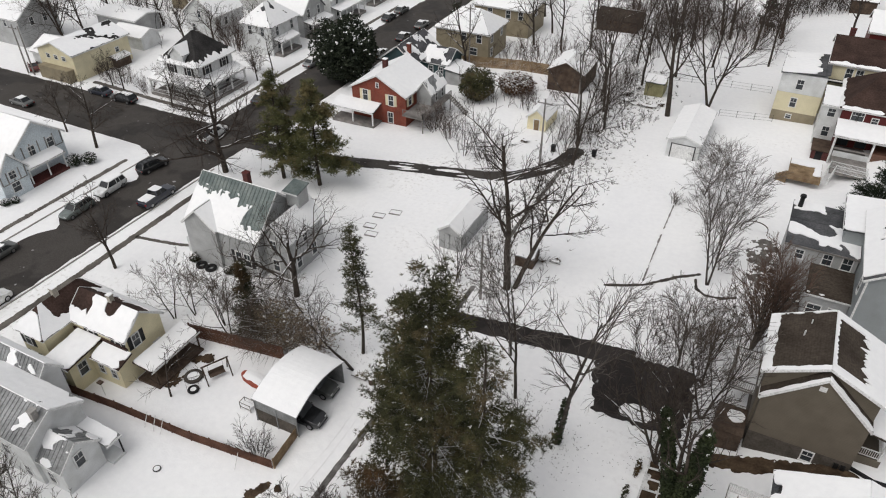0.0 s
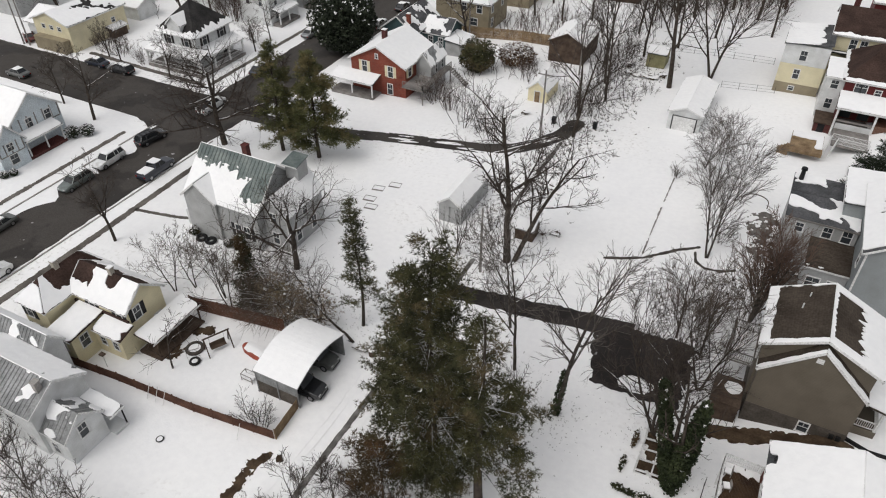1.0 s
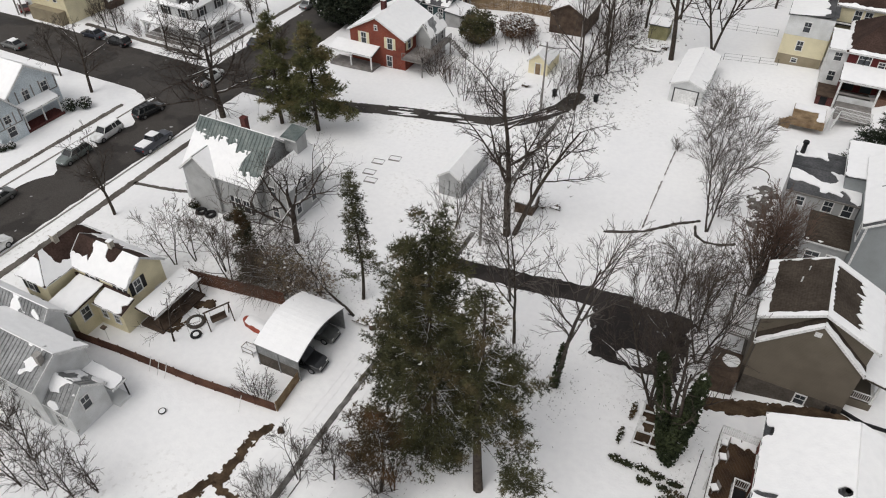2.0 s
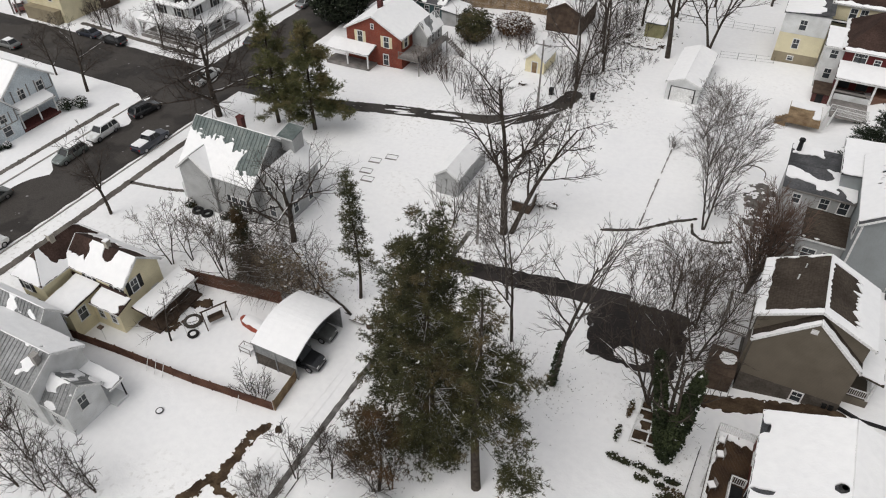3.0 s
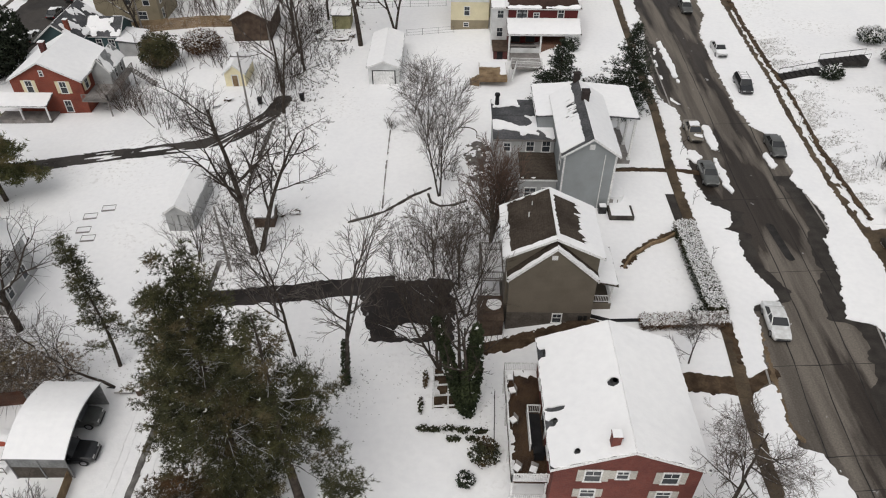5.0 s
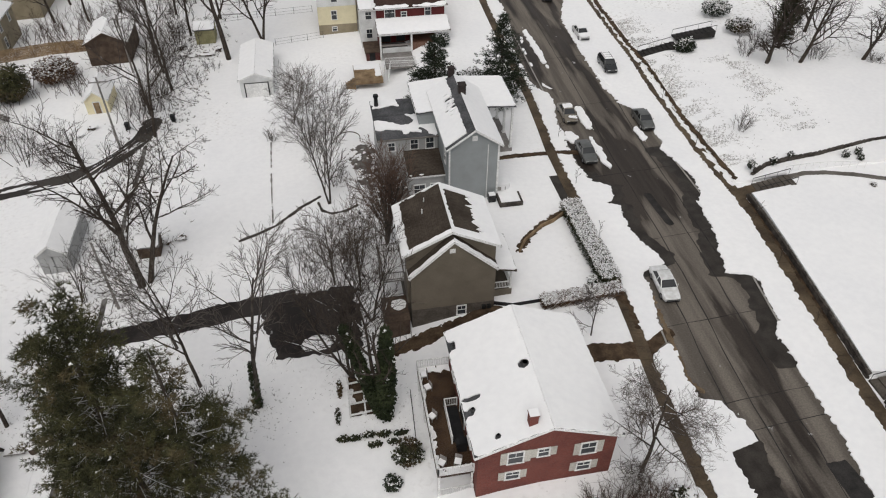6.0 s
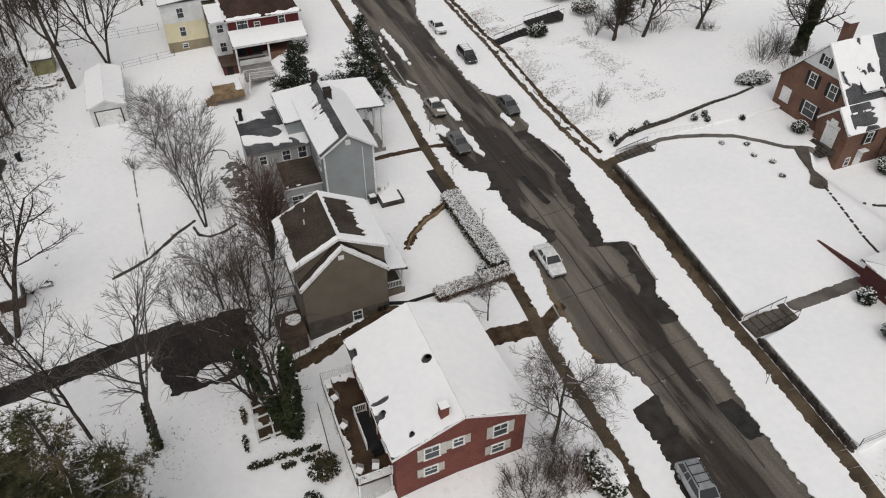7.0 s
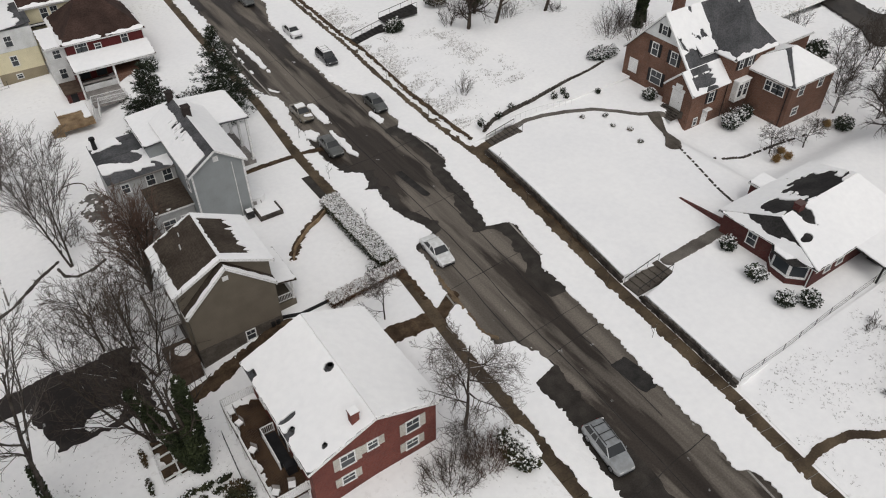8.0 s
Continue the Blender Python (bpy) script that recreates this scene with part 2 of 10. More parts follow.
TWIG_BRUSH = bark_mat("grey_brown_brushwood", (0.06, 0.047, 0.038), (0.12, 0.098, 0.08))
BARK_SNOWY = bark_mat("snow_coated_stems", (0.1, 0.085, 0.07), (0.2, 0.18, 0.16), 1.5)
TWIG_RUST = bark_mat("rust_brown_twigs", (0.085, 0.055, 0.042), (0.15, 0.1, 0.078))
TWIG_RED = bark_mat("red_brown_twigs", (0.05, 0.034, 0.027), (0.1, 0.07, 0.056))
PINE_NEEDLE = leaf_mat("pine_needles", (0.028, 0.03, 0.016), (0.088, 0.086, 0.04), (0.14, 0.105, 0.06))
SPRUCE_NEEDLE = leaf_mat("spruce_needles", (0.016, 0.023, 0.014), (0.044, 0.056, 0.036))
CEDAR_NEEDLE = leaf_mat("cedar_needles", (0.02, 0.026, 0.014), (0.05, 0.052, 0.026), (0.09, 0.055, 0.03))
IVY_LEAF = leaf_mat("ivy_leaves", (0.016, 0.023, 0.011), (0.042, 0.052, 0.024))
SHRUB_LEAF = leaf_mat("evergreen_shrub_leaves", (0.016, 0.022, 0.014), (0.038, 0.047, 0.03))
DEAD_LEAF = leaf_mat("dry_brown_leaves", (0.07, 0.04, 0.025), (0.15, 0.09, 0.055))
STRAW = leaf_mat("dry_straw_grass", (0.2, 0.12, 0.05), (0.36, 0.24, 0.11))
RED_PLASTIC = paint_mat("faded_red_plastic", (0.3, 0.07, 0.045), 0.5, 0, 0)
LAMP_RED = paint_mat("tail_lamp_red", (0.25, 0.01, 0.01), 0.2)
LAMP_CLEAR = paint_mat("head_lamp", (0.6, 0.6, 0.6), 0.15)

DEAD_NEEDLE = leaf_mat("half_dead_needles", (0.04, 0.03, 0.016), (0.085, 0.058, 0.03), (0.12, 0.065, 0.032))
PINE_OLIVE = leaf_mat("olive_pine_needles", (0.06, 0.066, 0.03), (0.15, 0.148, 0.065), (0.2, 0.16, 0.08))
PATIO_BRICK = rough_mat("old_patio_brick", (0.09, 0.08, 0.072), (0.2, 0.185, 0.17), 1.1, 8, 0.85)
WEED_PALE = leaf_mat("pale_grey_weeds", (0.11, 0.098, 0.085), (0.25, 0.225, 0.195))
WEED = leaf_mat("grey_brown_weeds", (0.055, 0.046, 0.037), (0.13, 0.112, 0.09))

# ---- tools ----
def ground_z(x, y):
    """The lie of the land: level by the east street, falling behind its houses and on to the west."""
    s = x - 0.0875 * (y - 40)
    if s >= 14:
        if x > 63 and 29 < y < 51:
            rise = lambda t: max(0.0, min(1.0, t)) ** 2 * (3 - 2 * max(0.0, min(1.0, t)))
            return -2.2 * rise((x - 64) / 5) * rise((y - 31) / 5) * rise((50.5 - y) / 3)
        return 0.0
    hollow = 1.8 * math.exp(-((x - 9.5) / 5.5) ** 2 - ((y - 98.5) / 5.5) ** 2) if y > 80 and s > -10 else 0.0
    if s >= 0:
        u = (14 - s) / 14
        return -2.0 * u * u * (3 - 2 * u) - hollow * min(1.0, u * 3)
    return max(-2.0 + 2.5 * s / 65, -4.5) - hollow


def wobble(x, y, scale=1.0, seed=0.0):
    return noise.noise(Vector((x * scale, y * scale, seed * 7.3 + 0.37)))


def wobble2(x, y, scale=1.0, seed=0.0):
    return wobble(x, y, scale, seed) + 0.5 * wobble(x, y, scale * 2.3, seed + 1) + 0.25 * wobble(x, y, scale * 5.1, seed + 2)


def mesh_of(name, verts, faces, material, smooth=False):
    me = bpy.data.meshes.new(name)
    me.from_pydata(verts, [], faces)
    if material is not None:
        me.materials.append(material)
    if smooth:
        me.polygons.foreach_set("use_smooth", [True] * len(me.polygons))
    me.update()
    return me


def part(name, bm, material, parent, label=""):
    """One mesh object under a thing or a part (or at top level with parent None)."""
    if isinstance(bm, bmesh.types.BMesh):
        me = bpy.data.meshes.new(name)
        bmesh.ops.recalc_face_normals(bm, faces=bm.faces[:])
        bm.to_mesh(me)
        bm.free()
        me.materials.append(material)
    else:
        me = bm
    ob = new(name, me)
    if parent is not None:
        ob.parent = parent
        if parent.name in IN_WORLD:
            ob.matrix_parent_inverse = parent.matrix_basis.inverted()
    if label:
        tagged(ob, label)
    return ob


IN_WORLD = set()


def thing(name, label, category, x, y, z=None, turn=0.0, group="", kind="", in_world=False):
    """An Empty at a thing's base; in_world: its parts are given in the world's metres."""
    ob = new(name)
    if in_world:
        IN_WORLD.add(ob.name)
    ob.empty_display_size = 0.3
    ob.matrix_basis = pose(x, y, ground_z(x, y) if z is None else z, 0, 0, turn)
    return tagged(ob, label, category, group, kind)


def box(bm, x0, x1, y0, y1, z0, z1):
    v = [bm.verts.new((x, y, z)) for z in (z0, z1) for x, y in ((x0, y0), (x1, y0), (x1, y1), (x0, y1))]
    for f in ((0, 3, 2, 1), (4, 5, 6, 7), (0, 1, 5, 4), (1, 2, 6, 5), (2, 3, 7, 6), (3, 0, 4, 7)):
        bm.faces.new([v[i] for i in f])
    return v


def boxes(*rows):
    bm = bmesh.new()
    for r in rows:
        box(bm, *r)
    return bm


def beam(bm, a, b, w=0.1, h=0.1):
    """A square bar from a to b."""
    a, b = Vector(a), Vector(b)
    d = (b - a).normalized()
    side = d.cross(Vector((0, 0, 1)))
    side = side.normalized() if side.length > 1e-3 else Vector((1, 0, 0))
    up = side.cross(d).normalized()
    ring = [(-w / 2, -h / 2), (w / 2, -h / 2), (w / 2, h / 2), (-w / 2, h / 2)]
    v = [bm.verts.new(p + side * s + up * u) for p in (a, b) for s, u in ring]
    for f in ((3, 2, 1, 0), (4, 5, 6, 7), (0, 1, 5, 4), (1, 2, 6, 5), (2, 3, 7, 6), (3, 0, 4, 7)):
        bm.faces.new([v[i] for i in f])


def prism(bm, outline, y0, y1):
    """An outline in x and z, drawn out along y."""
    a = [bm.verts.new((x, y0, z)) for x, z in outline]
    b = [bm.verts.new((x, y1, z)) for x, z in outline]
    bm.faces.new(a)
    bm.faces.new(b[::-1])
    for i in range(len(a)):
        bm.faces.new((a[i - 1], a[i], b[i], b[i - 1]))


def rod(bm, a, b, r0, r1=None, sides=8):
    a, b = Vector(a), Vector(b)
    r1 = r0 if r1 is None else r1
    d = (b - a).normalized()
    s = d.cross(Vector((0.3, 0.2, 1.0))).normalized()
    u = s.cross(d)
    rings = [[bm.verts.new(p + (s * math.cos(k * math.tau / sides) + u * math.sin(k * math.tau / sides)) * r) for k in range(sides)] for p, r in ((a, r0), (b, r1))]
    for k in range(sides):
        bm.faces.new((rings[0][k - 1], rings[0][k], rings[1][k], rings[1][k - 1]))
    bm.faces.new(rings[0])
    bm.faces.new(rings[1][::-1])


def sheet(name, material, cover, x0, x1, y0, y1, step, top, thick=0.0, m=None, smooth=True):
    """A sheet over the region where cover(x, y) > 0, its rim cut smoothly, its height top(x, y); thick: depth of the rim."""
    nx, ny = max(1, round((x1 - x0) / step)), max(1, round((y1 - y0) / step))
    xs, ys = np.linspace(x0, x1, nx + 1), np.linspace(y0, y1, ny + 1)
    val = [[cover(x, y) for x in xs] for y in ys]
    verts, index, faces, rim = [], {}, [], []

    def at(key, x, y):
        if key not in index:
            index[key] = len(verts)
            verts.append((x, y, top(x, y)))
        return index[key]

    for j in range(ny):
        for i in range(nx):
            ring = ((i, j), (i + 1, j), (i + 1, j + 1), (i, j + 1))
            v = [val[b][a] for a, b in ring]
            if max(v) <= 0:
                continue
            poly, cut = [], []
            for k in range(4):
                (a, b), (c, d) = ring[k], ring[(k + 1) % 4]
                va, vb = v[k], v[(k + 1) % 4]
                if va > 0:
                    poly.append(at((a, b), xs[a], ys[b]))
                if (va > 0) != (vb > 0):
                    f = va / (va - vb)
                    p = at((min(a, c), min(b, d), a != c), xs[a] + f * (xs[c] - xs[a]), ys[b] + f * (ys[d] - ys[b]))
                    poly.append(p)
                    cut.append(p)
            if len(poly) > 2:
                faces.append(poly)
    if thick:
        count = {}
        for f in faces:
            for a, b in zip(f, f[1:] + f[:1]):
                count[(a, b)] = 1
        low = {}
        for a, b in list(count):
            if (b, a) not in count:
                for p in (a, b):
                    if p not in low:
                        low[p] = len(verts)
                        x, y, z = verts[p]
                        verts += [(x, y, z), (x, y, z - thick)]
                faces.append((low[b], low[a], low[a] + 1, low[b] + 1))
    if m is not None:
        verts = [tuple(m @ Vector(v)) for v in verts]
    me = mesh_of(name, [tuple(map(float, v)) for v in verts], faces, material, smooth)
    return me


def along(points, t):
    """The x of a line through (x, y) points at y = t."""
    for (xa, ya), (xb, yb) in zip(points, points[1:]):
        if t <= yb:
            break
    return xa + (xb - xa) * (t - ya) / (yb - ya)


# ---- houses ----
def window(parent, m, w=0.9, h=1.5, shutters=None, casing=WHITE, bars=True, pane=GLASS):
    """A sash window in a wall whose face is the plane y = 0 of m, the outside towards -y; its middle is at m's origin."""
    ob = part("window", boxes((-w / 2 - 0.1, -w / 2, -0.07, 0.06, -h / 2 - 0.1, h / 2 + 0.12), (w / 2, w / 2 + 0.1, -0.07, 0.06, -h / 2 - 0.1, h / 2 + 0.12),
                              (-w / 2, w / 2, -0.07, 0.06, h / 2, h / 2 + 0.12), (-w / 2 - 0.14, w / 2 + 0.14, -0.11, 0.06, -h / 2 - 0.16, -h / 2 - 0.1)), casing, parent)
    ob.matrix_basis = m
    part("pane", boxes((-w / 2, w / 2, -0.025, 0.0, -h / 2 - 0.1, h / 2)), pane, ob)
    if bars:
        part("sash", boxes((-w / 2, w / 2, -0.05, -0.026, -0.03, 0.03), (-0.015, 0.015, -0.045, -0.026, 0.03, h / 2)), casing, ob)
    if shutters:
        for s in (-1, 1):
            c = s * (w / 2 + 0.1 + 0.24)
            part("shutter", boxes((c - 0.23, c + 0.23, -0.06, -0.012, -h / 2 - 0.1, h / 2 + 0.1)), shutters, ob)
    return ob


def face(side, x0, x1, y0, y1, u, z):
    """The pose of a spot on a side of a block: S, E, N or W, u metres from its left end as seen from outside, at height z."""
    return {"S": pose(x0 + u, y0, z), "E": pose(x1, y0 + u, z, 0, 0, 90), "N": pose(x1 - u, y1, z, 0, 0, 180), "W": pose(x0, y1 - u, z, 0, 0, -90)}[side]


def door_in(parent, m, w=0.95, h=2.05, col=WHITE, casing=WHITE):
    ob = part("door", boxes((-w / 2, w / 2, -0.05, 0.02, 0, h)), col, parent)
    ob.matrix_basis = m
    part("casing", boxes((-w / 2 - 0.12, -w / 2, -0.07, 0.03, 0, h + 0.12), (w / 2, w / 2 + 0.12, -0.07, 0.03, 0, h + 0.12), (-w / 2, w / 2, -0.07, 0.03, h, h + 0.12)), casing, ob)
    part("handle", boxes((w / 2 - 0.14, w / 2 - 0.08, -0.11, -0.05, 0.95, 1.05)), DARK_METAL, ob)
    return ob


def snow_cover(seed, bare=0.0, high=0.0, edge=0.05, scale=0.5):
    """How snow lies on a slope of length a and depth b: bare, the noise level under which it has slid off; high, how much more is bare towards the ridge."""
    def f(u, v, a, b):
        d = min(u - edge, a - edge - u, v - edge, b - v + 0.2)
        n = wobble2(u, v, scale, seed)
        return min(d + 0.12 * wobble(u, v, 2.2, seed + 5), 0.25 * wobble2(u, v, 2.1, seed + 2) + 0.9 - bare - high * max(0.0, v / b - 0.45) * 2 + n * 1.1)
    return f


def slope(parent, corner, along_u, up_v, length, depth, material, cover, seams=0.0, thick=0.16, snow=0.09, trim=None, step=0.3, taper=(0, 0)):
    """One roof slope: corner, unit ways along the eave and up the slope; taper: how far its top edge draws in at each end (hips)."""
    u, v = Vector(along_u).normalized(), Vector(up_v).normalized()
    w = u.cross(v)
    m = Matrix((u, v, w)).transposed().to_4x4()
    m.translation = corner
    bm = bmesh.new()
    q = [(0, 0), (length, 0), (length - taper[1], depth), (taper[0], depth)]
    low = [bm.verts.new((x, y, -thick)) for x, y in q]
    high = [bm.verts.new((x, y, 0)) for x, y in q]
    bm.faces.new(low[::-1])
    bm.faces.new(high)
    for i in range(4):
        bm.faces.new((low[i - 1], low[i], high[i], high[i - 1]))
    ob = part("roof", bm, material, parent)
    ob.matrix_basis = m
    if seams:
        rib = bpy.data.meshes.new("seam")
        bm = boxes((-0.025, 0.025, 0.02, depth - 0.02, 0.001, 0.045))
        bm.to_mesh(rib)
        bm.free()
        rib.materials.append(material)
        for k in range(1, int(length / seams)):
            part("seam", rib, material, ob).matrix_basis = pose(k * seams, 0, 0)
    if trim:
        part("fascia", boxes((-0.03, length + 0.03, -0.05, -0.002, -thick - 0.06, 0.01)), trim, ob)
    if cover:
        def inside(x, y):
            c = cover(x, y, length, depth)
            for side, t in ((x, taper[0]), (length - x, taper[1])):
                if t:
                    c = min(c, side - t * y / depth - 0.03)
            return c
        me = sheet("snow_layer", SNOW, inside, 0, length, 0, depth, step, lambda x, y: snow + 0.02 * wobble(x, y, 1.3), snow)
        if len(me.polygons):
            tagged(part("snow_layer", me, SNOW, ob, "wet white snow lying on the roof"), kind="stuff")
    return ob


def block(parent, x0, x1, y0, y1, z0, eave, ridge, ridge_along, wall, roof, over=0.35, cover=None, cover2=None, seams=0.0, trim=WHITE, foot=None, foot_top=0.0,
          gable=None, hip=0.0, rake=True, snow=0.09, step=0.3):
    """A block of a house: four walls and a pitched roof whose ridge runs along x or y. cover, cover2: snow on the south or west slope and on the other."""
    t = 0.18
    zs = foot_top if foot else z0
    hx, hy = (x0 + x1) / 2, (y0 + y1) / 2
    drop = 0.08
    def gabled(side):
        bm = bmesh.new()
        if ridge_along == "y":
            prism(bm, [(x0, zs), (x1, zs), (x1, eave), (hx, ridge - drop), (x0, eave)], *((y0, y0 + t) if side == 0 else (y1 - t, y1)))
        else:
            prism(bm, [(y0, zs), (y1, zs), (y1, eave), (hy, ridge - drop), (y0, eave)], *((x0, x0 + t) if side == 0 else (x1 - t, x1)))
            bmesh.ops.transform(bm, matrix=Matrix(((0, 1, 0, 0), (1, 0, 0, 0), (0, 0, 1, 0), (0, 0, 0, 1))), verts=bm.verts)
        return bm
    if hip:
        rows = ((x0, x1, y0, y0 + t), (x0, x1, y1 - t, y1)) if ridge_along == "y" else ((x0, x0 + t, y0, y1), (x1 - t, x1, y0, y1))
        ends = [boxes((*r, zs, eave)) for r in rows]
    else:
        ends = [gabled(0), gabled(1)]
    for bm in ends:
        part("wall", bm, gable or wall, parent)
    rows = ((x0, x0 + t, y0 + t, y1 - t), (x1 - t, x1, y0 + t, y1 - t)) if ridge_along == "y" else ((x0 + t, x1 - t, y0, y0 + t), (x0 + t, x1 - t, y1 - t, y1))
    for r in rows:
        part("wall", boxes((*r, zs, eave)), wall, parent)
    if foot:
        part("foundation", boxes((x0 - 0.02, x1 + 0.02, y0 - 0.02, y1 + 0.02, z0, foot_top)), foot, parent)
    o = over
    if ridge_along == "y":
        half, length = (x1 - x0) / 2, y1 - y0 + 2 * o
        rise = ridge - eave
        s = rise / half
        d = math.hypot(half + o, (half + o) * s)
        ze = eave - o * s + 0.1
        a = slope(parent, (x0 - o, y1 + o, ze), (0, -1, 0), (1, 0, s), length, d, roof, cover, seams, trim=trim, taper=(hip, hip), snow=snow, step=step)
        b = slope(parent, (x1 + o, y0 - o, ze), (0, 1, 0), (-1, 0, s), length, d, roof, cover2 or cover, seams, trim=trim, taper=(hip, hip), snow=snow, step=step)
        if hip:
            hs = (half + o) * s / max(hip, 0.01)
            dh = math.hypot(hip, (half + o) * s)
            w = x1 - x0 + 2 * o
            slope(parent, (x0 - o, y0 - o, ze), (1, 0, 0), (0, 1, hs), w, dh, roof, cover, seams, trim=trim, taper=(w / 2 - 0.01, w / 2 - 0.01), snow=snow, step=step)
            slope(parent, (x1 + o, y1 + o, ze), (-1, 0, 0), (0, -1, hs), w, dh, roof, cover2 or cover, seams, trim=trim, taper=(w / 2 - 0.01, w / 2 - 0.01), snow=snow, step=step)
        elif rake and trim:
            for yy in (y0 - o, y1 + o):
                bm = bmesh.new()
                beam(bm, (x0 - o, yy, ze - 0.08), (hx, yy, ze + (half + o) * s - 0.08), 0.06, 0.2)
                beam(bm, (x1 + o, yy, ze - 0.08), (hx, yy, ze + (half + o) * s - 0.08), 0.06, 0.2)
                part("bargeboard", bm, trim, parent)
    else:
        half, length = (y1 - y0) / 2, x1 - x0 + 2 * o
        rise = ridge - eave
        s = rise / half
        d = math.hypot(half + o, (half + o) * s)
        ze = eave - o * s + 0.1
        a = slope(parent, (x0 - o, y0 - o, ze), (1, 0, 0), (0, 1, s), length, d, roof, cover, seams, trim=trim, taper=(hip, hip), snow=snow, step=step)
        b = slope(parent, (x1 + o, y1 + o, ze), (-1, 0, 0), (0, -1, s), length, d, roof, cover2 or cover, seams, trim=trim, taper=(hip, hip), snow=snow, step=step)
        if hip:
            hs = (half + o) * s / max(hip, 0.01)
            dh = math.hypot(hip, (half + o) * s)
            w = y1 - y0 + 2 * o
            slope(parent, (x1 + o, y0 - o, ze), (0, 1, 0), (-1, 0, hs), w, dh, roof, cover, seams, trim=trim, taper=(w / 2 - 0.01, w / 2 - 0.01), snow=snow, step=step)
            slope(parent, (x0 - o, y1 + o, ze), (0, -1, 0), (1, 0, hs), w, dh, roof, cover2 or cover, seams, trim=trim, taper=(w / 2 - 0.01, w / 2 - 0.01), snow=snow, step=step)
        elif rake and trim:
            for xx in (x0 - o, x1 + o):
                bm = bmesh.new()
                beam(bm, (xx, y0 - o, ze - 0.08), (xx, hy, ze + (half + o) * s - 0.08), 0.06, 0.2)
                beam(bm, (xx, y1 + o, ze - 0.08), (xx, hy, ze + (half + o) * s - 0.08), 0.06, 0.2)
                part("bargeboard", bm, trim, parent)
    return a, b


def lean_to(parent, x0, x1, y0, y1, low, high, fall, roof, cover=None, seams=0.0, trim=WHITE, thick=0.14, snow=0.09):
    """A single slope that falls towards S, E, N or W."""
    dz = high - low
    if fall == "S":
        return slope(parent, (x0, y0, low), (1, 0, 0), (0, y1 - y0, dz), x1 - x0, math.hypot(y1 - y0, dz), roof, cover, seams, thick, snow, trim)
    if fall == "N":
        return slope(parent, (x1, y1, low), (-1, 0, 0), (0, y0 - y1, dz), x1 - x0, math.hypot(y1 - y0, dz), roof, cover, seams, thick, snow, trim)
    if fall == "W":
        return slope(parent, (x0, y1, low), (0, -1, 0), (x1 - x0, 0, dz), y1 - y0, math.hypot(x1 - x0, dz), roof, cover, seams, thick, snow, trim)
    return slope(parent, (x1, y0, low), (0, 1, 0), (x0 - x1, 0, dz), y1 - y0, math.hypot(x1 - x0, dz), roof, cover, seams, thick, snow, trim)


def chimney(parent, x, y, z0, z1, w=0.7, d=0.6, mat=BRICK_DARK, capped=True):
    ob = part("chimney", boxes((x - w / 2, x + w / 2, y - d / 2, y + d / 2, z0, z1 - 0.12), (x - w / 2 - 0.05, x + w / 2 + 0.05, y - d / 2 - 0.05, y + d / 2 + 0.05, z1 - 0.12, z1)), mat, parent)
    if capped:
        part("snow_cap", boxes((x - w / 2 - 0.03, x + w / 2 + 0.03, y - d / 2 - 0.03, y + d / 2 + 0.03, z1 + 0.003, z1 + 0.08)), SNOW, ob)
    return ob


def railing(parent, points, h=0.95, mat=WHITE, gap=0.14, name="railing"):
    """Posts, rails and balusters along a line of points in the thing's own space."""
    stick = bpy.data.meshes.new("baluster")
    bm = boxes((-0.0175, 0.0175, -0.0175, 0.0175, 0.12, h))
    bm.to_mesh(stick)
    bm.free()
    stick.materials.append(mat)
    up = Vector((0, 0, 1))
    for a, b in zip(points, points[1:]):
        a, b = Vector(a), Vector(b)
        bm = bmesh.new()
        beam(bm, a + up * h, b + up * h, 0.09, 0.06)
        rail = part(name, bm, mat, parent)
        bm = bmesh.new()
        beam(bm, a + up * 0.12, b + up * 0.12, 0.06, 0.06)
        part("bottom_rail", bm, mat, rail)
        n = max(2, int((b - a).length / gap))
        for k in range(n + 1):
            p = a.lerp(b, k / n)
            if k in (0, n):
                part("post", boxes((p.x - 0.05, p.x + 0.05, p.y - 0.05, p.y + 0.05, p.z, p.z + h)), mat, rail)
            else:
                part("baluster", stick, mat, rail).matrix_basis = pose(p.x, p.y, p.z)

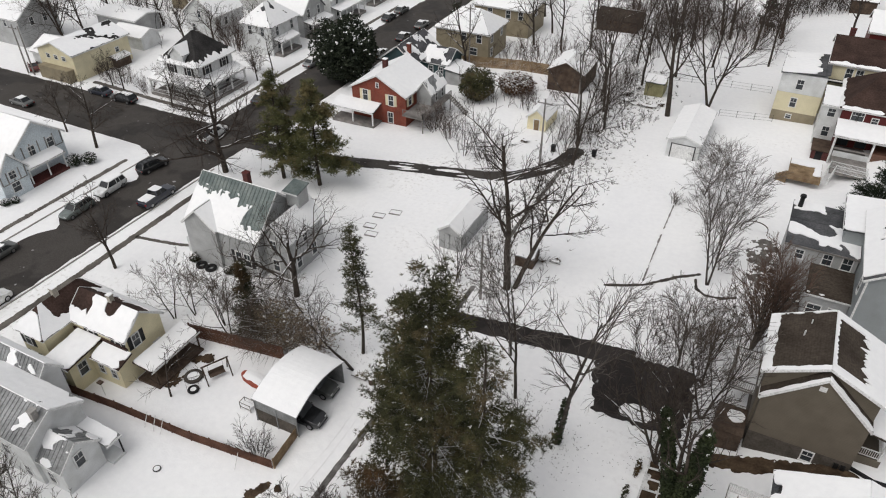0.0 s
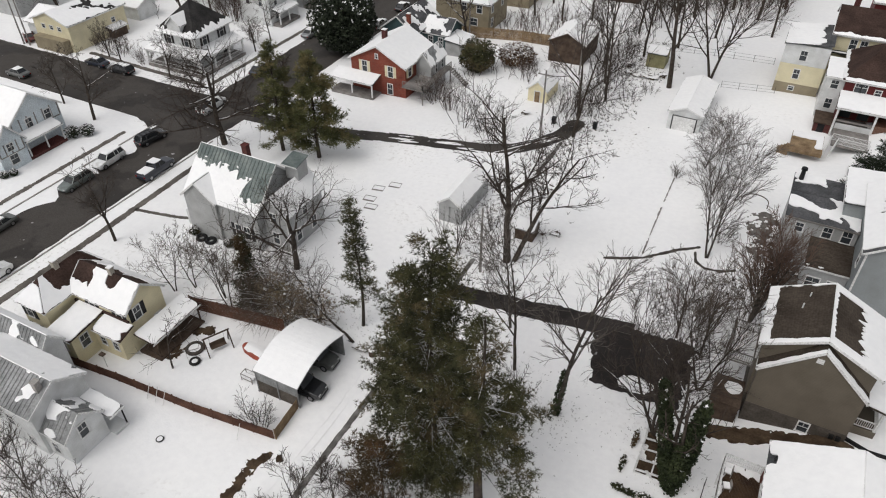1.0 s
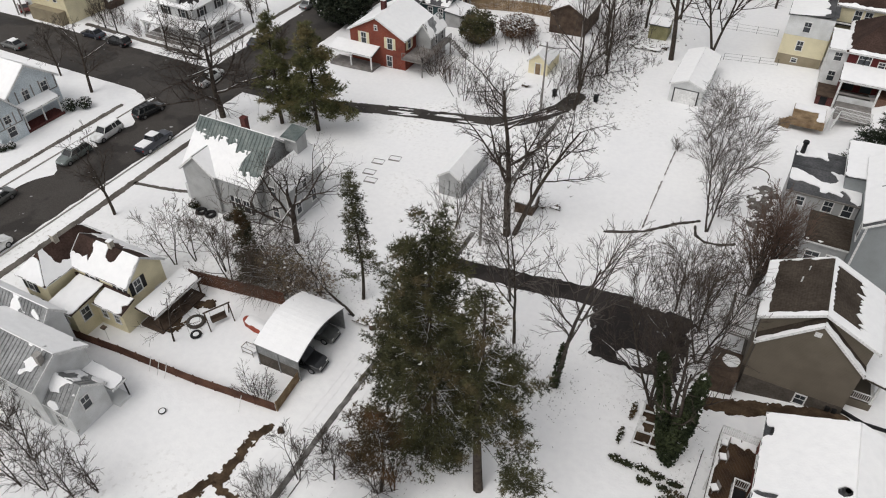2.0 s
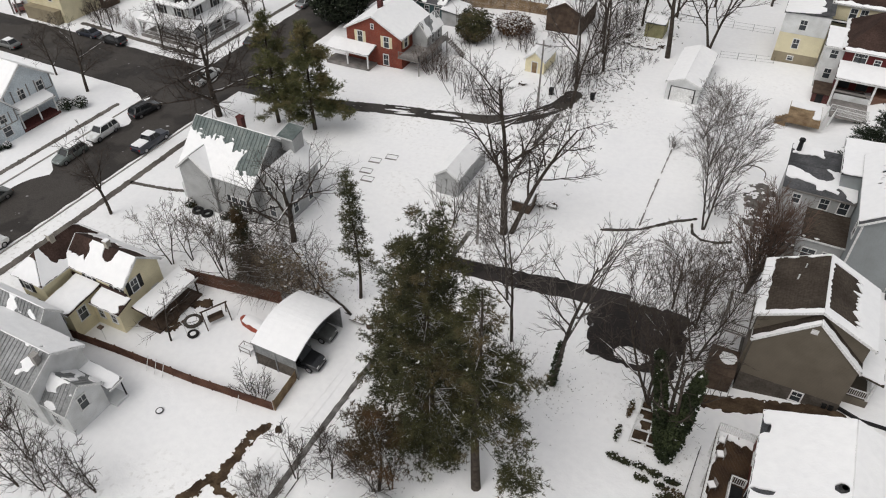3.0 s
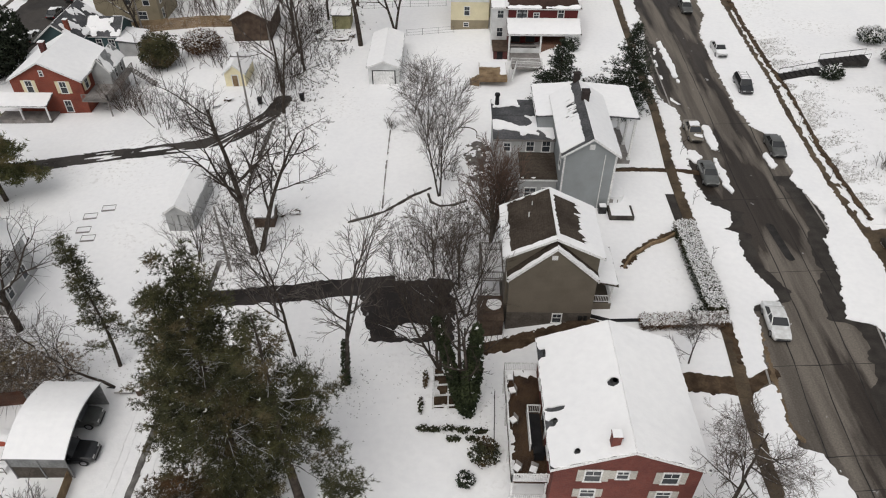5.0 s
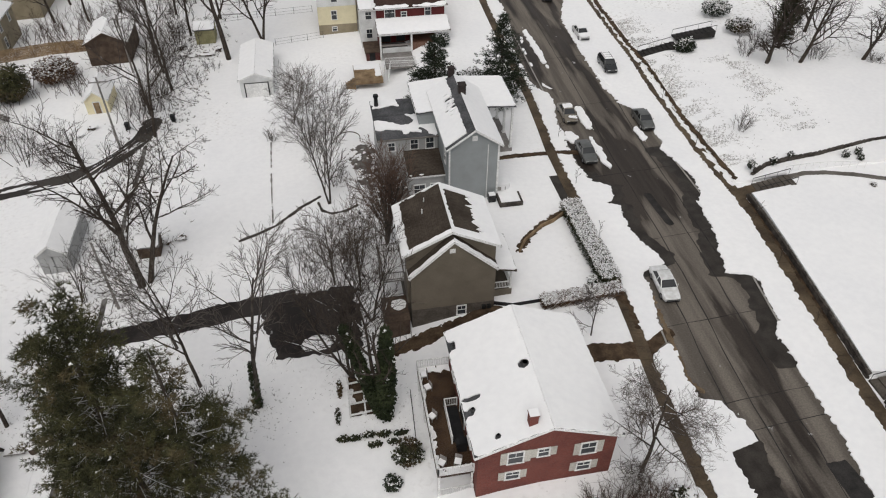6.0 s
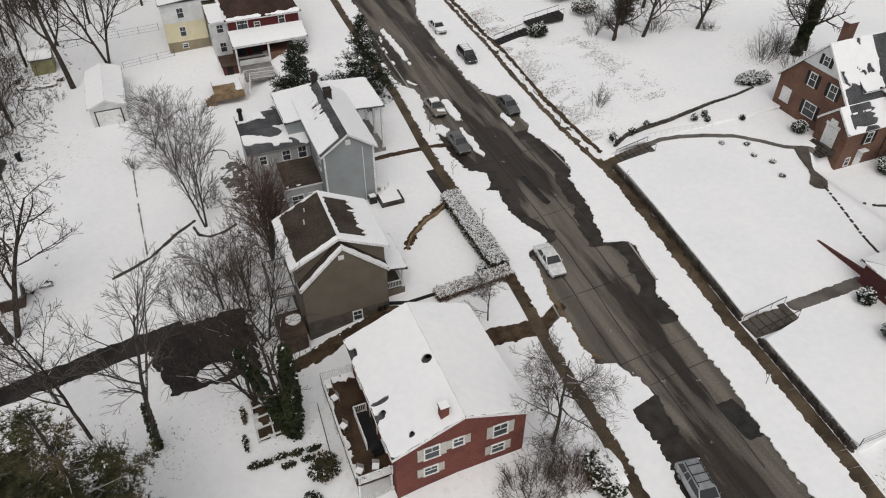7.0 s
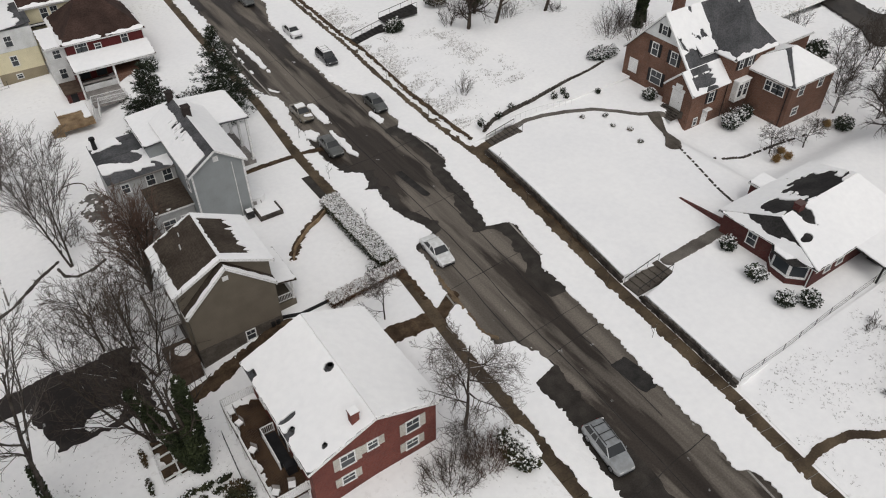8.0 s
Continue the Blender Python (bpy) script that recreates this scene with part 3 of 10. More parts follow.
# ---- ground, streets and paths ----
WALK_L = [(22.4, 2), (23.3, 16), (23.6, 21), (24.0, 26), (24.0, 30), (24.3, 35), (24.8, 40), (25.2, 46), (25.5, 57), (25.6, 64), (25.7, 69), (26.2, 75), (26.7, 82), (27.7, 112), (29.5, 160)]
WALK_R = [(37.2, -6), (38.3, 6), (38.8, 10.4), (39.6, 16), (40.3, 23), (40.7, 28), (41.0, 31.6), (41.6, 36), (42.2, 41), (42.9, 46.6), (43.6, 52.7), (43.7, 58), (43.6, 65), (43.9, 74), (44.3, 82), (45.1, 91), (45.4, 100), (46.0, 112), (48.5, 160)]
EDGE_L = [(24.8, 2), (25.2, 12), (25.9, 16.2), (26.1, 17.6), (26.5, 19.6), (27.0, 21.5), (27.1, 26.2), (29.8, 26.8), (29.7, 28.2), (29.2, 29.4), (28.5, 30.8), (27.0, 31.4), (26.9, 33.4), (27.2, 36), (27.4, 38.4), (27.1, 40), (27.6, 42), (28.2, 44), (28.3, 46.6), (30.9, 47.3),
          (30.9, 48.8), (30.1, 50.8), (29.6, 53), (29.7, 56), (30.2, 57.2), (28.7, 57.9), (29.9, 58.6), (30.3, 60.8), (28.5, 62.3), (28.0, 66), (28.0, 70), (28.6, 73), (28.3, 75), (29.3, 79), (29.7, 81), (29.5, 83), (28.1, 85.4), (28.1, 92.4), (28.3, 97), (29.5, 103.4), (30.2, 107), (30.6, 115), (32.5, 160)]
EDGE_R = [(34.6, -6), (35.4, 8), (35.7, 9.4), (35.4, 10.6), (34.1, 11.6), (34.8, 13.6), (35.1, 18), (35.6, 21.4), (36.2, 25), (36.6, 30.7), (36.9, 34), (36.9, 37), (38.2, 38.4), (38.4, 40.3), (39.0, 43.3), (38.4, 44.5), (36.3, 45), (36.9, 47), (37.2, 48.6), (38.2, 50.8), (38.4, 54.3), (38.8, 56.4),
          (39.6, 57.6), (40.3, 60.8), (40.0, 63.4), (39.0, 67.2), (39.8, 68.6), (39.9, 72), (39.3, 77.2), (38.1, 78.6), (38.0, 81.2), (37.5, 83.6), (37.9, 88), (38.0, 92), (38.3, 98), (38.5, 103), (38.9, 107), (41.4, 114), (43.5, 160)]


LOT_RISE = 0.8
xs = [-1500, -900, -500, -300, -200, *range(-150, 121, 3), 160, 240, 400, 800, 1500]
ys = [-1500, -800, -400, -200, -100, -50, *range(-20, 181, 4), 220, 300, 500, 900, 1500]
gv = [(x, y, ground_z(x, y) - 0.02 + 0.02 * wobble(x, y, 0.11) * (abs(x) < 140)) for y in ys for x in xs]
gf = [(j * len(xs) + i, j * len(xs) + i + 1, (j + 1) * len(xs) + i + 1, (j + 1) * len(xs) + i) for j in range(len(ys) - 1) for i in range(len(xs) - 1)]
tagged(new("ground", mesh_of("ground", gv, gf, GROUND_SNOW, True)), "snow-covered yards with turf showing through in places", "ground", kind="structure")

# the raised lots east of the street
def lots(x, y):
    d = x - (along(WALK_R, y) + 1.12)
    if 28.2 < y < 30.9:
        d = min(d, x - 46.2)
    if 56.2 < y < 58.6:
        d = min(d, x - 50.4)
    return min(d, 125 - x, y - 16.3 if x < 200 else 1, 59.0 + 0.3 * wobble(x, y, 0.5) - y)

tagged(new("raised_lawn", sheet("raised_lawn", SNOW, lots, 38, 125, 10, 60, 0.8, lambda x, y: ground_z(x, y) + LOT_RISE + 0.03 * wobble(x, y, 0.3), 0.9)),
       "smooth white snow on a raised lawn behind a stone wall", "lawn", kind="structure")
# the bank north of it, and the rough slope south of it, rise gently
def bank(x, y):
    return min(x - along(WALK_R, y) - 1.0, 140 - x, max(y - 58.9, 16.4 - y), y + 30, 165 - y)
def bank_top(x, y):
    d = x - along(WALK_R, y) - 1.0
    return 0.02 + (LOT_RISE + 0.02 * max(0, d - 8)) * min(1, max(0, d / 4)) + 0.06 * wobble(x, y, 0.5)
tagged(new("bank", sheet("bank", WORN_SNOW, bank, 37, 140, -30, 165, 1.0, bank_top, 0.3)), "thinly snowed grassy bank rising from the pavement", "bank", kind="structure")


def drape(x, y):
    return ground_z(x, y)


def flat(name, material, cover, bbox, step, lift, thick, label, category, smooth=True):
    ob = new(name, sheet(name, material, cover, *bbox, step, lambda x, y: drape(x, y) + lift, thick, None, smooth))
    return tagged(ob, label, category, kind="structure")


flat("road_east", STREET, lambda x, y: min(x - along(EDGE_L, y) + 2.2, along(EDGE_R, y) + 1.0 - x), (20, 50, -6, 160), 0.5, 0.012, 0.1, "wet grey asphalt street with slushy edges", "road")


def verge_l(x, y):
    e = along(EDGE_L, y) + 0.25 * wobble2(x, y, 0.9, 3) + 0.26 * wobble2(x, y, 2.6, 6) + 0.2 * wobble(x, y, 7.5, 2)
    gap = max(abs(y - (36.9 + 0.55 * (x - 24.6))) - 0.75, (x - 27.6)) + 0.15 * wobble(x, y, 1.5, 2)
    return min(x - (along(WALK_L, y) + 0.58 + 0.12 * wobble(x, y, 1.1, 9) + 0.28 * wobble2(x, y, 2.6, 4)), e - x, gap)


def verge_r(x, y):
    e = along(EDGE_R, y) + 0.25 * wobble2(x, y, 0.8, 4) + 0.26 * wobble2(x, y, 2.6, 8) + 0.2 * wobble(x, y, 7.5, 3)
    return min(x - e, along(WALK_R, y) - 0.62 + 0.12 * wobble(x, y, 1.1, 5) + 0.3 * wobble2(x, y, 2.6, 7) - x)


flat("snow_verge_west", SNOW, verge_l, (22, 33, 0, 124), 0.19, 0.1, 0.11, "ploughed snow verge between street and pavement", "verge")
flat("snow_verge_east", SNOW, verge_r, (33, 47, -2, 124), 0.19, 0.1, 0.11, "ploughed snow verge between street and pavement", "verge")
for k, (x, y, rx, ry) in enumerate(((34.7, 22.2, 0.9, 1.9), (34.0, 56, 0.45, 3.0))):
    tagged(new("tar_patch", sheet("tar_patch", PATCH, lambda a, b: 1 - max(abs(a - x + 0.06 * (b - y)) / rx, abs(b - y) / ry) + 0.08 * wobble(a, b, 2, k), x - 3, x + 3, y - 6, y + 6, 0.3,
                                  lambda a, b: 0.018)), "darker tar patch in the asphalt", "road", kind="structure")
# banks of snow left beside parked cars
def left_snow(x0, x1, y0, y1, k):
    mx, my = (x0 + x1) / 2, (y0 + y1) / 2
    tagged(new("ploughed_snow", sheet("ploughed_snow", SNOW, lambda a, b: 1 - math.hypot((a - mx) / (x1 - x0) * 2, (b - my) / (y1 - y0) * 2) + 0.45 * wobble2(a, b, 1.1, k), x0 - 0.3, x1 + 0.3, y0 - 0.4, y1 + 0.4, 0.16,
                                           lambda a, b: 0.16 + 0.05 * wobble(a, b, 1.5, k), 0.16)), "ridge of ploughed snow beside a parked car", "snow", kind="structure")


for k, q in enumerate(((31.0, 31.9, 64.2, 71.0), (31.6, 32.8, 73.2, 79.0), (28.4, 30.0, 70.2, 73.0), (37.4, 38.4, 69.0, 72.4), (38.2, 39.0, 84.0, 90.5), (38.6, 39.6, 96.0, 102.5), (31.2, 32.2, 90.5, 104.0))):
    left_snow(*q, k)
# seams in the asphalt
def seam(pts, w, label="tarred seam in the asphalt"):
    vs, fs = [], []
    for k, (x, y) in enumerate(pts):
        a, b = pts[max(0, k - 1)], pts[min(len(pts) - 1, k + 1)]
        d = Vector((b[0] - a[0], b[1] - a[1])).normalized()
        ww = w * (0.6 + 0.8 * random.random()) / 2
        vs += [(x - d.y * ww, y + d.x * ww, 0.02), (x + d.y * ww, y - d.x * ww, 0.02)]
        if k:
            fs.append((2 * k - 2, 2 * k - 1, 2 * k + 1, 2 * k))
    tagged(new("road_seam", mesh_of("road_seam", vs, fs, PATCH)), label, "road seam", kind="structure")


for off, y0, y1 in ((4.4, 8, 108), (7.4, 18, 60), (2.3, 30, 46), (9.0, 48, 90)):
    seam([(along(WALK_L, y) + 2.6 + off + 0.1 * wobble(0, y, 0.9, off), y) for y in range(y0, y1, 2)], 0.09)
for y in (14.5, 27.8, 30.6, 39.5, 51.2, 63, 79, 93):
    seam([(x, y + 0.06 * (x - 30) + 0.12 * wobble(x, y, 1.2, 3)) for x in np.linspace(along(EDGE_L, y) - 0.5, along(EDGE_R, y) + 0.5, 9)], 0.07)
# slush left in the street between the wheel tracks
def slush(x, y):
    if not 84 < y < 112:
        return -1
    return min(0.22 + 0.12 * wobble(x, y, 1.5, 3) - abs(x - along(EDGE_L, y) - 1.5), wobble(0, y, 0.35, 11) - 0.1)
flat("street_slush", SNOW, slush, (26, 40, 74, 112), 0.3, 0.05, 0.05, "leftover strips of slush on the street", "snow")

# west side: a street north and south, one going west, and a lane
WEST_EDGE = [(-80.6, -10), (-80.6, 33), (-79.4, 37), (-79.0, 41), (-77.2, 43.6), (-79.2, 45), (-79.2, 49.4), (-77.1, 50.6), (-79.4, 51.4), (-79.4, 55.2), (-77.4, 56), (-78.0, 57.6), (-79.8, 58.6), (-80.4, 61), (-80.4, 200)]


def west_road(x, y):
    ns = min(x - along(WEST_EDGE, y), -70.2 - x)
    far = min(x + 79.5, -69.2 - x, y - 60)
    ew = min(y - 63.9, 75.0 - y, -70.0 - x)
    if y < 75:
        c = max(ns, ew) if y > 63 else ns
    else:
        c = max(far, ew)
    if x < -80.6 and y < 64:
        c = min(y - 60.4, math.hypot(x + 84.0, y - 60.4) - 3.5) if x > -84.0 and y > 60.4 else -1.0
    return c + 0.28 * wobble2(x, y, 0.6, 2) - 0.1
flat("road_west", STREET_B, west_road, (-190, -66, -10, 200), 0.9, 0.035, 0.1, "wet dark street with snow along its edges", "road")

ALLEY_TAR = rough_mat("worn_grey_asphalt", (0.085, 0.08, 0.075), (0.21, 0.2, 0.19), 1.1, 7, 0.75)
ALLEY_X = -24.4


def alley(x, y):
    mid = ALLEY_X + 0.1 * math.sin(y * 0.17)
    one = 0.27 - abs(x - mid) + 0.07 * wobble2(x, y, 1.6, 3)
    two = 0.06 - abs(x - mid - 0.95) + 0.04 * wobble2(x, y, 2.0, 5)
    return min(max(one, two), y - 12, 84 - y, 0.8 + wobble2(x, y, 0.14, 8) - 0.35 * (y > 54))
flat("alley", ALLEY_TAR, alley, (-26, -22.5, 12, 84), 0.16, 0.02, 0.03, "narrow bare asphalt strip of a snowed-in alley", "alley")


def drive(x, y):
    mid = 50.9 + 0.1 * (x + 9.5)
    return min(1.25 - abs(y - mid) + 0.3 * wobble2(x, y, 0.7, 6) + 0.15 * wobble2(x, y, 2.2, 2), x + 24.6, -5.5 - x)
flat("driveway", LOT, drive, (-26, -5, 45, 57), 0.35, 0.024, 0.03, "wet black asphalt driveway", "driveway")


def lot(x, y):
    core = min(x + 8.4 - 0.22 * (48.5 - y), 0.5 - x, y - 43.5, 52.0 - y)
    hole = max(1.0 - math.hypot((x + 3.6) / 1.6, (y - 44.9)), 0.6 - math.hypot(x + 1.2, (y - 46) / 1.3))
    return min(core + 0.4 * wobble2(x, y, 0.7, 7) + 0.3 * wobble2(x, y, 2.0, 4), -hole + 0.25 * wobble(x, y, 1.6, 3))
flat("parking_pad", LOT, lot, (-11, 3, 42, 56), 0.3, 0.03, 0.03, "wet black asphalt parking pad edged with snow", "parking pad")


def pavement(name, line, y0, y1, material, label, side_w=0.58):
    """Concrete slabs laid in a row, each a piece of its own."""
    base = thing(name, label, "pavement", along(line, y0), y0, 0.0, 0, kind="structure")
    me = None
    y = y0
    while y < y1:
        x, x2 = along(line, y), along(line, y + 1.5)
        if me is None:
            bm = boxes((-side_w, side_w, 0.01, 1.48, -0.1, 0.0))
            me = bpy.data.meshes.new("slab")
            bm.to_mesh(me)
            bm.free()
            me.materials.append(material)
        ob = new("slab", me)
        ob.parent = base
        ob.matrix_basis = pose(x - along(line, y0), y - y0, 0.055 + random.uniform(-0.008, 0.008), random.uniform(-0.3, 0.3), random.uniform(-0.3, 0.3), -math.degrees(math.atan2(x2 - x, 1.5)))
        y += 1.5
    return base


pavement("pavement_west", WALK_L, 6, 150, BROWN_SLAB, "wet muddy brown concrete pavement slabs between snow")
pavement("pavement_east", WALK_R, -4, 150, BROWN_SLAB, "wet brown muddy pavement slabs beside a wall", 0.68)


# wet margins of the street, where meltwater stands
def wet_band(x, y):
    r = 0.5 * wobble2(x, y, 0.7, 21) + 0.35 * wobble2(x, y * 0.4, 2.4, 5)
    right = x - along(EDGE_R, y) + 1.9 + r if 33 < y < 68 else -1.0
    left = min(along(EDGE_L, y) + 1.3 + r - x, 3.0) if 46 < y < 64 else -1.0
    front = min(29.3 + 0.06 * (y - 20) + 0.8 * r - x, 27.6 - y + r) if y < 28 else -1.0
    return max(right, left, front)


flat("wet_margin", WET_TAR, wet_band, (24, 42, -2, 68), 0.3, 0.017, 0.0, "dark wet margin of the asphalt street", "road")


def walk_drift(x, y):
    """Thin snow blown over the pavement along the foot of the bank."""
    d = x - along(WALK_R, y)
    return min(0.42 - abs(d - 0.45) + 0.45 * wobble2(x, y * 0.5, 1.6, 12) - 0.12, y - 58.5, 116 - y)


flat("pavement_snow", SNOW, walk_drift, (42, 49, 58, 118), 0.22, 0.1, 0.05, "thin strips of snow left on the pavement", "snow")


def strip(name, material, pts, w, lift, label, category, thick=0.05, rag=0.12, base=None, holes=None, step=None):
    """A path that follows a line of points."""
    base = base or drape
    p = [Vector(q) for q in pts]
    def cover(x, y):
        q = Vector((x, y))
        best = 9
        for a, b in zip(p, p[1:]):
            t = max(0, min(1, (q - a).dot(b - a) / (b - a).length_squared))
            best = min(best, (q - a.lerp(b, t)).length)
        c = w / 2 - best + rag * (wobble2(x, y, 1.2, w) + 0.7 * wobble2(x, y, 4.7, w + 3))
        return min(c, holes(x, y)) if holes else c
    x0, x1 = min(q.x for q in p) - w, max(q.x for q in p) + w
    y0, y1 = min(q.y for q in p) - w, max(q.y for q in p) + w
    ob = new(name, sheet(name, material, cover, x0, x1, y0, y1, step or max(0.13, w / 8), lambda x, y: base(x, y) + lift, thick))
    return tagged(ob, label, category, kind="structure")


def lane_streaks(x, y):
    """Thin strips of snow left along the lane."""
    across = y - 0.2 * x if x < -32 else y - 1.1 * x
    return 0.25 - 1.3 * max(0.0, wobble(x * 0.22, across * 2.4, 1.0, 4) - 0.16) * min(1.0, max(0.0, (x + 56) / 8))


strip("lane_upper", STREET_B, [(-69.6, 72.4), (-62, 73.0), (-54.7, 73.8), (-45.4, 76.0), (-38, 77.3), (-33.5, 78.1), (-29.4, 80.0), (-26.8, 82.8), (-24.9, 86.2), (-24.2, 90)], 2.6, 0.03, "wet dark asphalt lane with streaks of snow", "lane", 0.03, 0.1, holes=lane_streaks, step=0.2)

# kerbs
def kerb(name, fx, y0, y1):
    vs, fs = [], []
    n = int((y1 - y0) / 2)
    for k in range(n + 1):
        y = y0 + (y1 - y0) * k / n
        x = fx(y)
        g = drape(x, y)
        vs += [(x - 0.08, y, g - 0.1), (x - 0.08, y, g + 0.085), (x + 0.08, y, g + 0.085), (x + 0.08, y, g - 0.1)]
    for k in range(n):
        a = 4 * k
        fs += [(a, a + 1, a + 5, a + 4), (a + 1, a + 2, a + 6, a + 5), (a + 2, a + 3, a + 7, a + 6)]
    tagged(new(name, mesh_of(name, vs, fs, CONCRETE)), "damp concrete kerb along the street", "kerb", kind="structure")


kerb("kerb_1", lambda y: along(WALK_L, y) + 2.3, 4, 112)
kerb("kerb_2", lambda y: along(WALK_R, y) - 3.9, -4, 112)
kerb("kerb_3", lambda y: -69.8, 14, 64)
kerb("kerb_4", lambda y: -80.9, 14, 64)

# ---- houses ----
def house(name, label, x, y, z=None, category="house"):
    return thing(name, label, category, x, y, z, in_world=True)


FULL = snow_cover(1, -0.7)
MOST = snow_cover(12, -0.1, 0.1)


def wins(h, side, b, rows, **kw):
    """Windows on one side of a block b = (x0, x1, y0, y1): rows of (place along x or y, z, width, height)."""
    x0, x1, y0, y1 = b
    for at, z, w, hh in rows:
        u = {"S": at - x0, "N": x1 - at, "E": at - y0, "W": y1 - at}[side]
        window(h, face(side, x0, x1, y0, y1, u, z), w, hh, **kw)


def post(h, x, y, z0, z1, w=0.16, mat=WHITE):
    part("post", boxes((x - w / 2, x + w / 2, y - w / 2, y + w / 2, z0, z1), (x - w * 0.8, x + w * 0.8, y - w * 0.8, y + w * 0.8, z1 - 0.12, z1 - 0.001), (x - w * 0.8, x + w * 0.8, y - w * 0.8, y + w * 0.8, z0, z0 + 0.15)), mat, h)


def vent(h, x, y, z, r=0.16, hgt=0.45, mat=DARK_METAL):
    bm = bmesh.new()
    rod(bm, (x, y, z - 0.3), (x, y, z + hgt), r * 0.6, sides=10)
    rod(bm, (x, y, z + hgt * 0.55), (x, y, z + hgt), r, r * 0.5, 10)
    part("roof_vent", bm, mat, h)


def downpipe(h, x, y, z0, z1, mat=WHITE):
    bm = bmesh.new()
    rod(bm, (x, y, z0), (x, y, z1), 0.05, sides=6)
    part("downpipe", bm, mat, h)


# red brick apartment house with a deck behind it
apt = house("brick_apartment_house", "two-storey red brick house with a white snow-covered gable roof", 12.4, 32, 0.0)
def apt_bare(cx, cy, rx, ry):
    return lambda u, v: math.hypot((u - cx) / rx, (v - cy) / ry) - 1
holes = [apt_bare(1.75, 0.42, 0.5, 0.26), apt_bare(7.08, 1.0, 0.24, 0.68), apt_bare(6.95, 0.35, 0.15, 0.15), apt_bare(8.15, 0.58, 0.36, 0.38), apt_bare(10.8, 2.0, 0.28, 0.26), apt_bare(5.88, 5.3, 0.42, 0.42)]
def apt_snow(u, v, a, b):
    return min(FULL(u, v, a, b), min(0.4 * h(u, v) + 0.1 * wobble(u, v, 3, 4) for h in holes))
block(apt, 7.25, 17.35, 26.4, 37.45, -2.4, 4.95, 7.0, "y", BRICK_RED, ROOF_GREY, 0.35, apt_snow, FULL, snow=0.12)
AB = (7.25, 17.35, 26.4, 37.45)
wins(apt, "S", AB, [(9.95, 3.8, 1.05, 1.15), (11.97, 3.95, 0.75, 0.75), (15.3, 3.6, 1.05, 1.15), (9.85, 1.6, 0.95, 0.75), (15.2, 1.4, 0.95, 0.8)], shutters=SHUTTER)
wins(apt, "W", AB, [(29, 3.2, 1.0, 1.3), (35.2, 3.2, 1.0, 1.3), (29, 0.2, 1.0, 1.2)])
door_in(apt, face("W", *AB, 5.8, 1.55), 1.6, 2.05, GLASS)
chimney(apt, 11.1, 27.05, 6.0, 7.75, 0.6, 0.55, BRICK_RED)
vent(apt, 7.35, 36.0, 5.1, 0.12, 0.4), vent(apt, 7.55, 29.7, 5.2, 0.2, 0.35), vent(apt, 8.75, 27.0, 5.65, 0.18, 0.3), vent(apt, 11.85, 31.93, 6.85, 0.36, 0.32)
deck = part("deck", boxes((4.55, 7.25, 27.25, 37.38, 1.2, 1.39)), DECK_WOOD, apt, "wet brown timber deck with snow along its rim")
plank = boxes((-0.043, 0.043, 27.2, 37.4, 1.4, 1.46))
plank_mesh = bpy.data.meshes.new("plank")
plank.to_mesh(plank_mesh)
plank.free()
plank_mesh.materials.append(DECK_WOOD)
for k in range(29):
    part("plank", plank_mesh, DECK_WOOD, deck).matrix_basis = pose(4.6 + 0.094 * k, 0, 0)
part("rim_snow", sheet("rim_snow", SNOW, lambda x, y: max(0.75 - (x - 4.6) * 1.6, 0.9 - abs(y - 37.2) * 0.9, 1.1 - (y - 27.2) * 0.9) + 0.55 * wobble2(x, y, 1.3, 3) - 0.45, 4.6, 7.2, 27.25, 37.35, 0.15, lambda x, y: 1.53, 0.07), SNOW, apt)
for x, y in ((4.65, 27.3), (4.65, 30.6), (4.65, 34), (4.65, 37.3), (7.1, 27.3)):
    post(apt, x, y, -2.4, 1.4, 0.14)
railing(apt, [(7.2, 27.25, 1.46), (4.6, 27.25, 1.46), (4.6, 30.6, 1.46), (4.6, 34.0, 1.46), (4.6, 37.35, 1.46), (7.2, 37.35, 1.46)])
railing(apt, [(7.1, 33.2, 1.46), (6.1, 33.2, 1.46), (6.1, 29.8, 1.46)])
# flat black sheet on the planks paints the shade down the stairs
part("stairwell_dark", boxes((6.16, 7.1, 29.85, 33.1, 1.465, 1.475)), BLACK, apt, "black sheet painting the shaded opening of the deck stairs")
railing(apt, [(7.2, 27.25, -1.2), (4.6, 27.25, -1.2)], 0.9)

# taupe house
taupe = house("taupe_house", "taupe sided house with a brown shingle roof half clear of snow", 9, 49, 0.0)
def slid_off(u, v, a, b):
    """Snow left only along the eave and one verge."""
    return min(u - 0.03, a - u - 0.03, v - 0.03, max(0.75 - v, 0.45 - (a - u), 0.2 - u) + 0.14 * wobble2(u, v, 1.6, 5))
def east_bare(u, v, a, b):
    comb = 0.75 * wobble(u * 3.0, v * 0.35, 1.2, 8) + 0.4 * wobble(u * 6.5, v * 0.5, 1.0, 3)
    bare = min(u - 0.9 + 0.2 * comb, a - 0.8 - u, v - b * 0.42 + comb, b - 0.3 + 0.25 * comb - v)
    return min(u - 0.03, a - u - 0.03, v - 0.03, -bare)
block(taupe, 4.98, 13.0, 45.62, 52.2, -2.6, 6.9, 8.9, "y", TAUPE, ROOF_BROWN, 0.4, slid_off, east_bare, foot=FOUNDATION, foot_top=0.8, step=0.16)
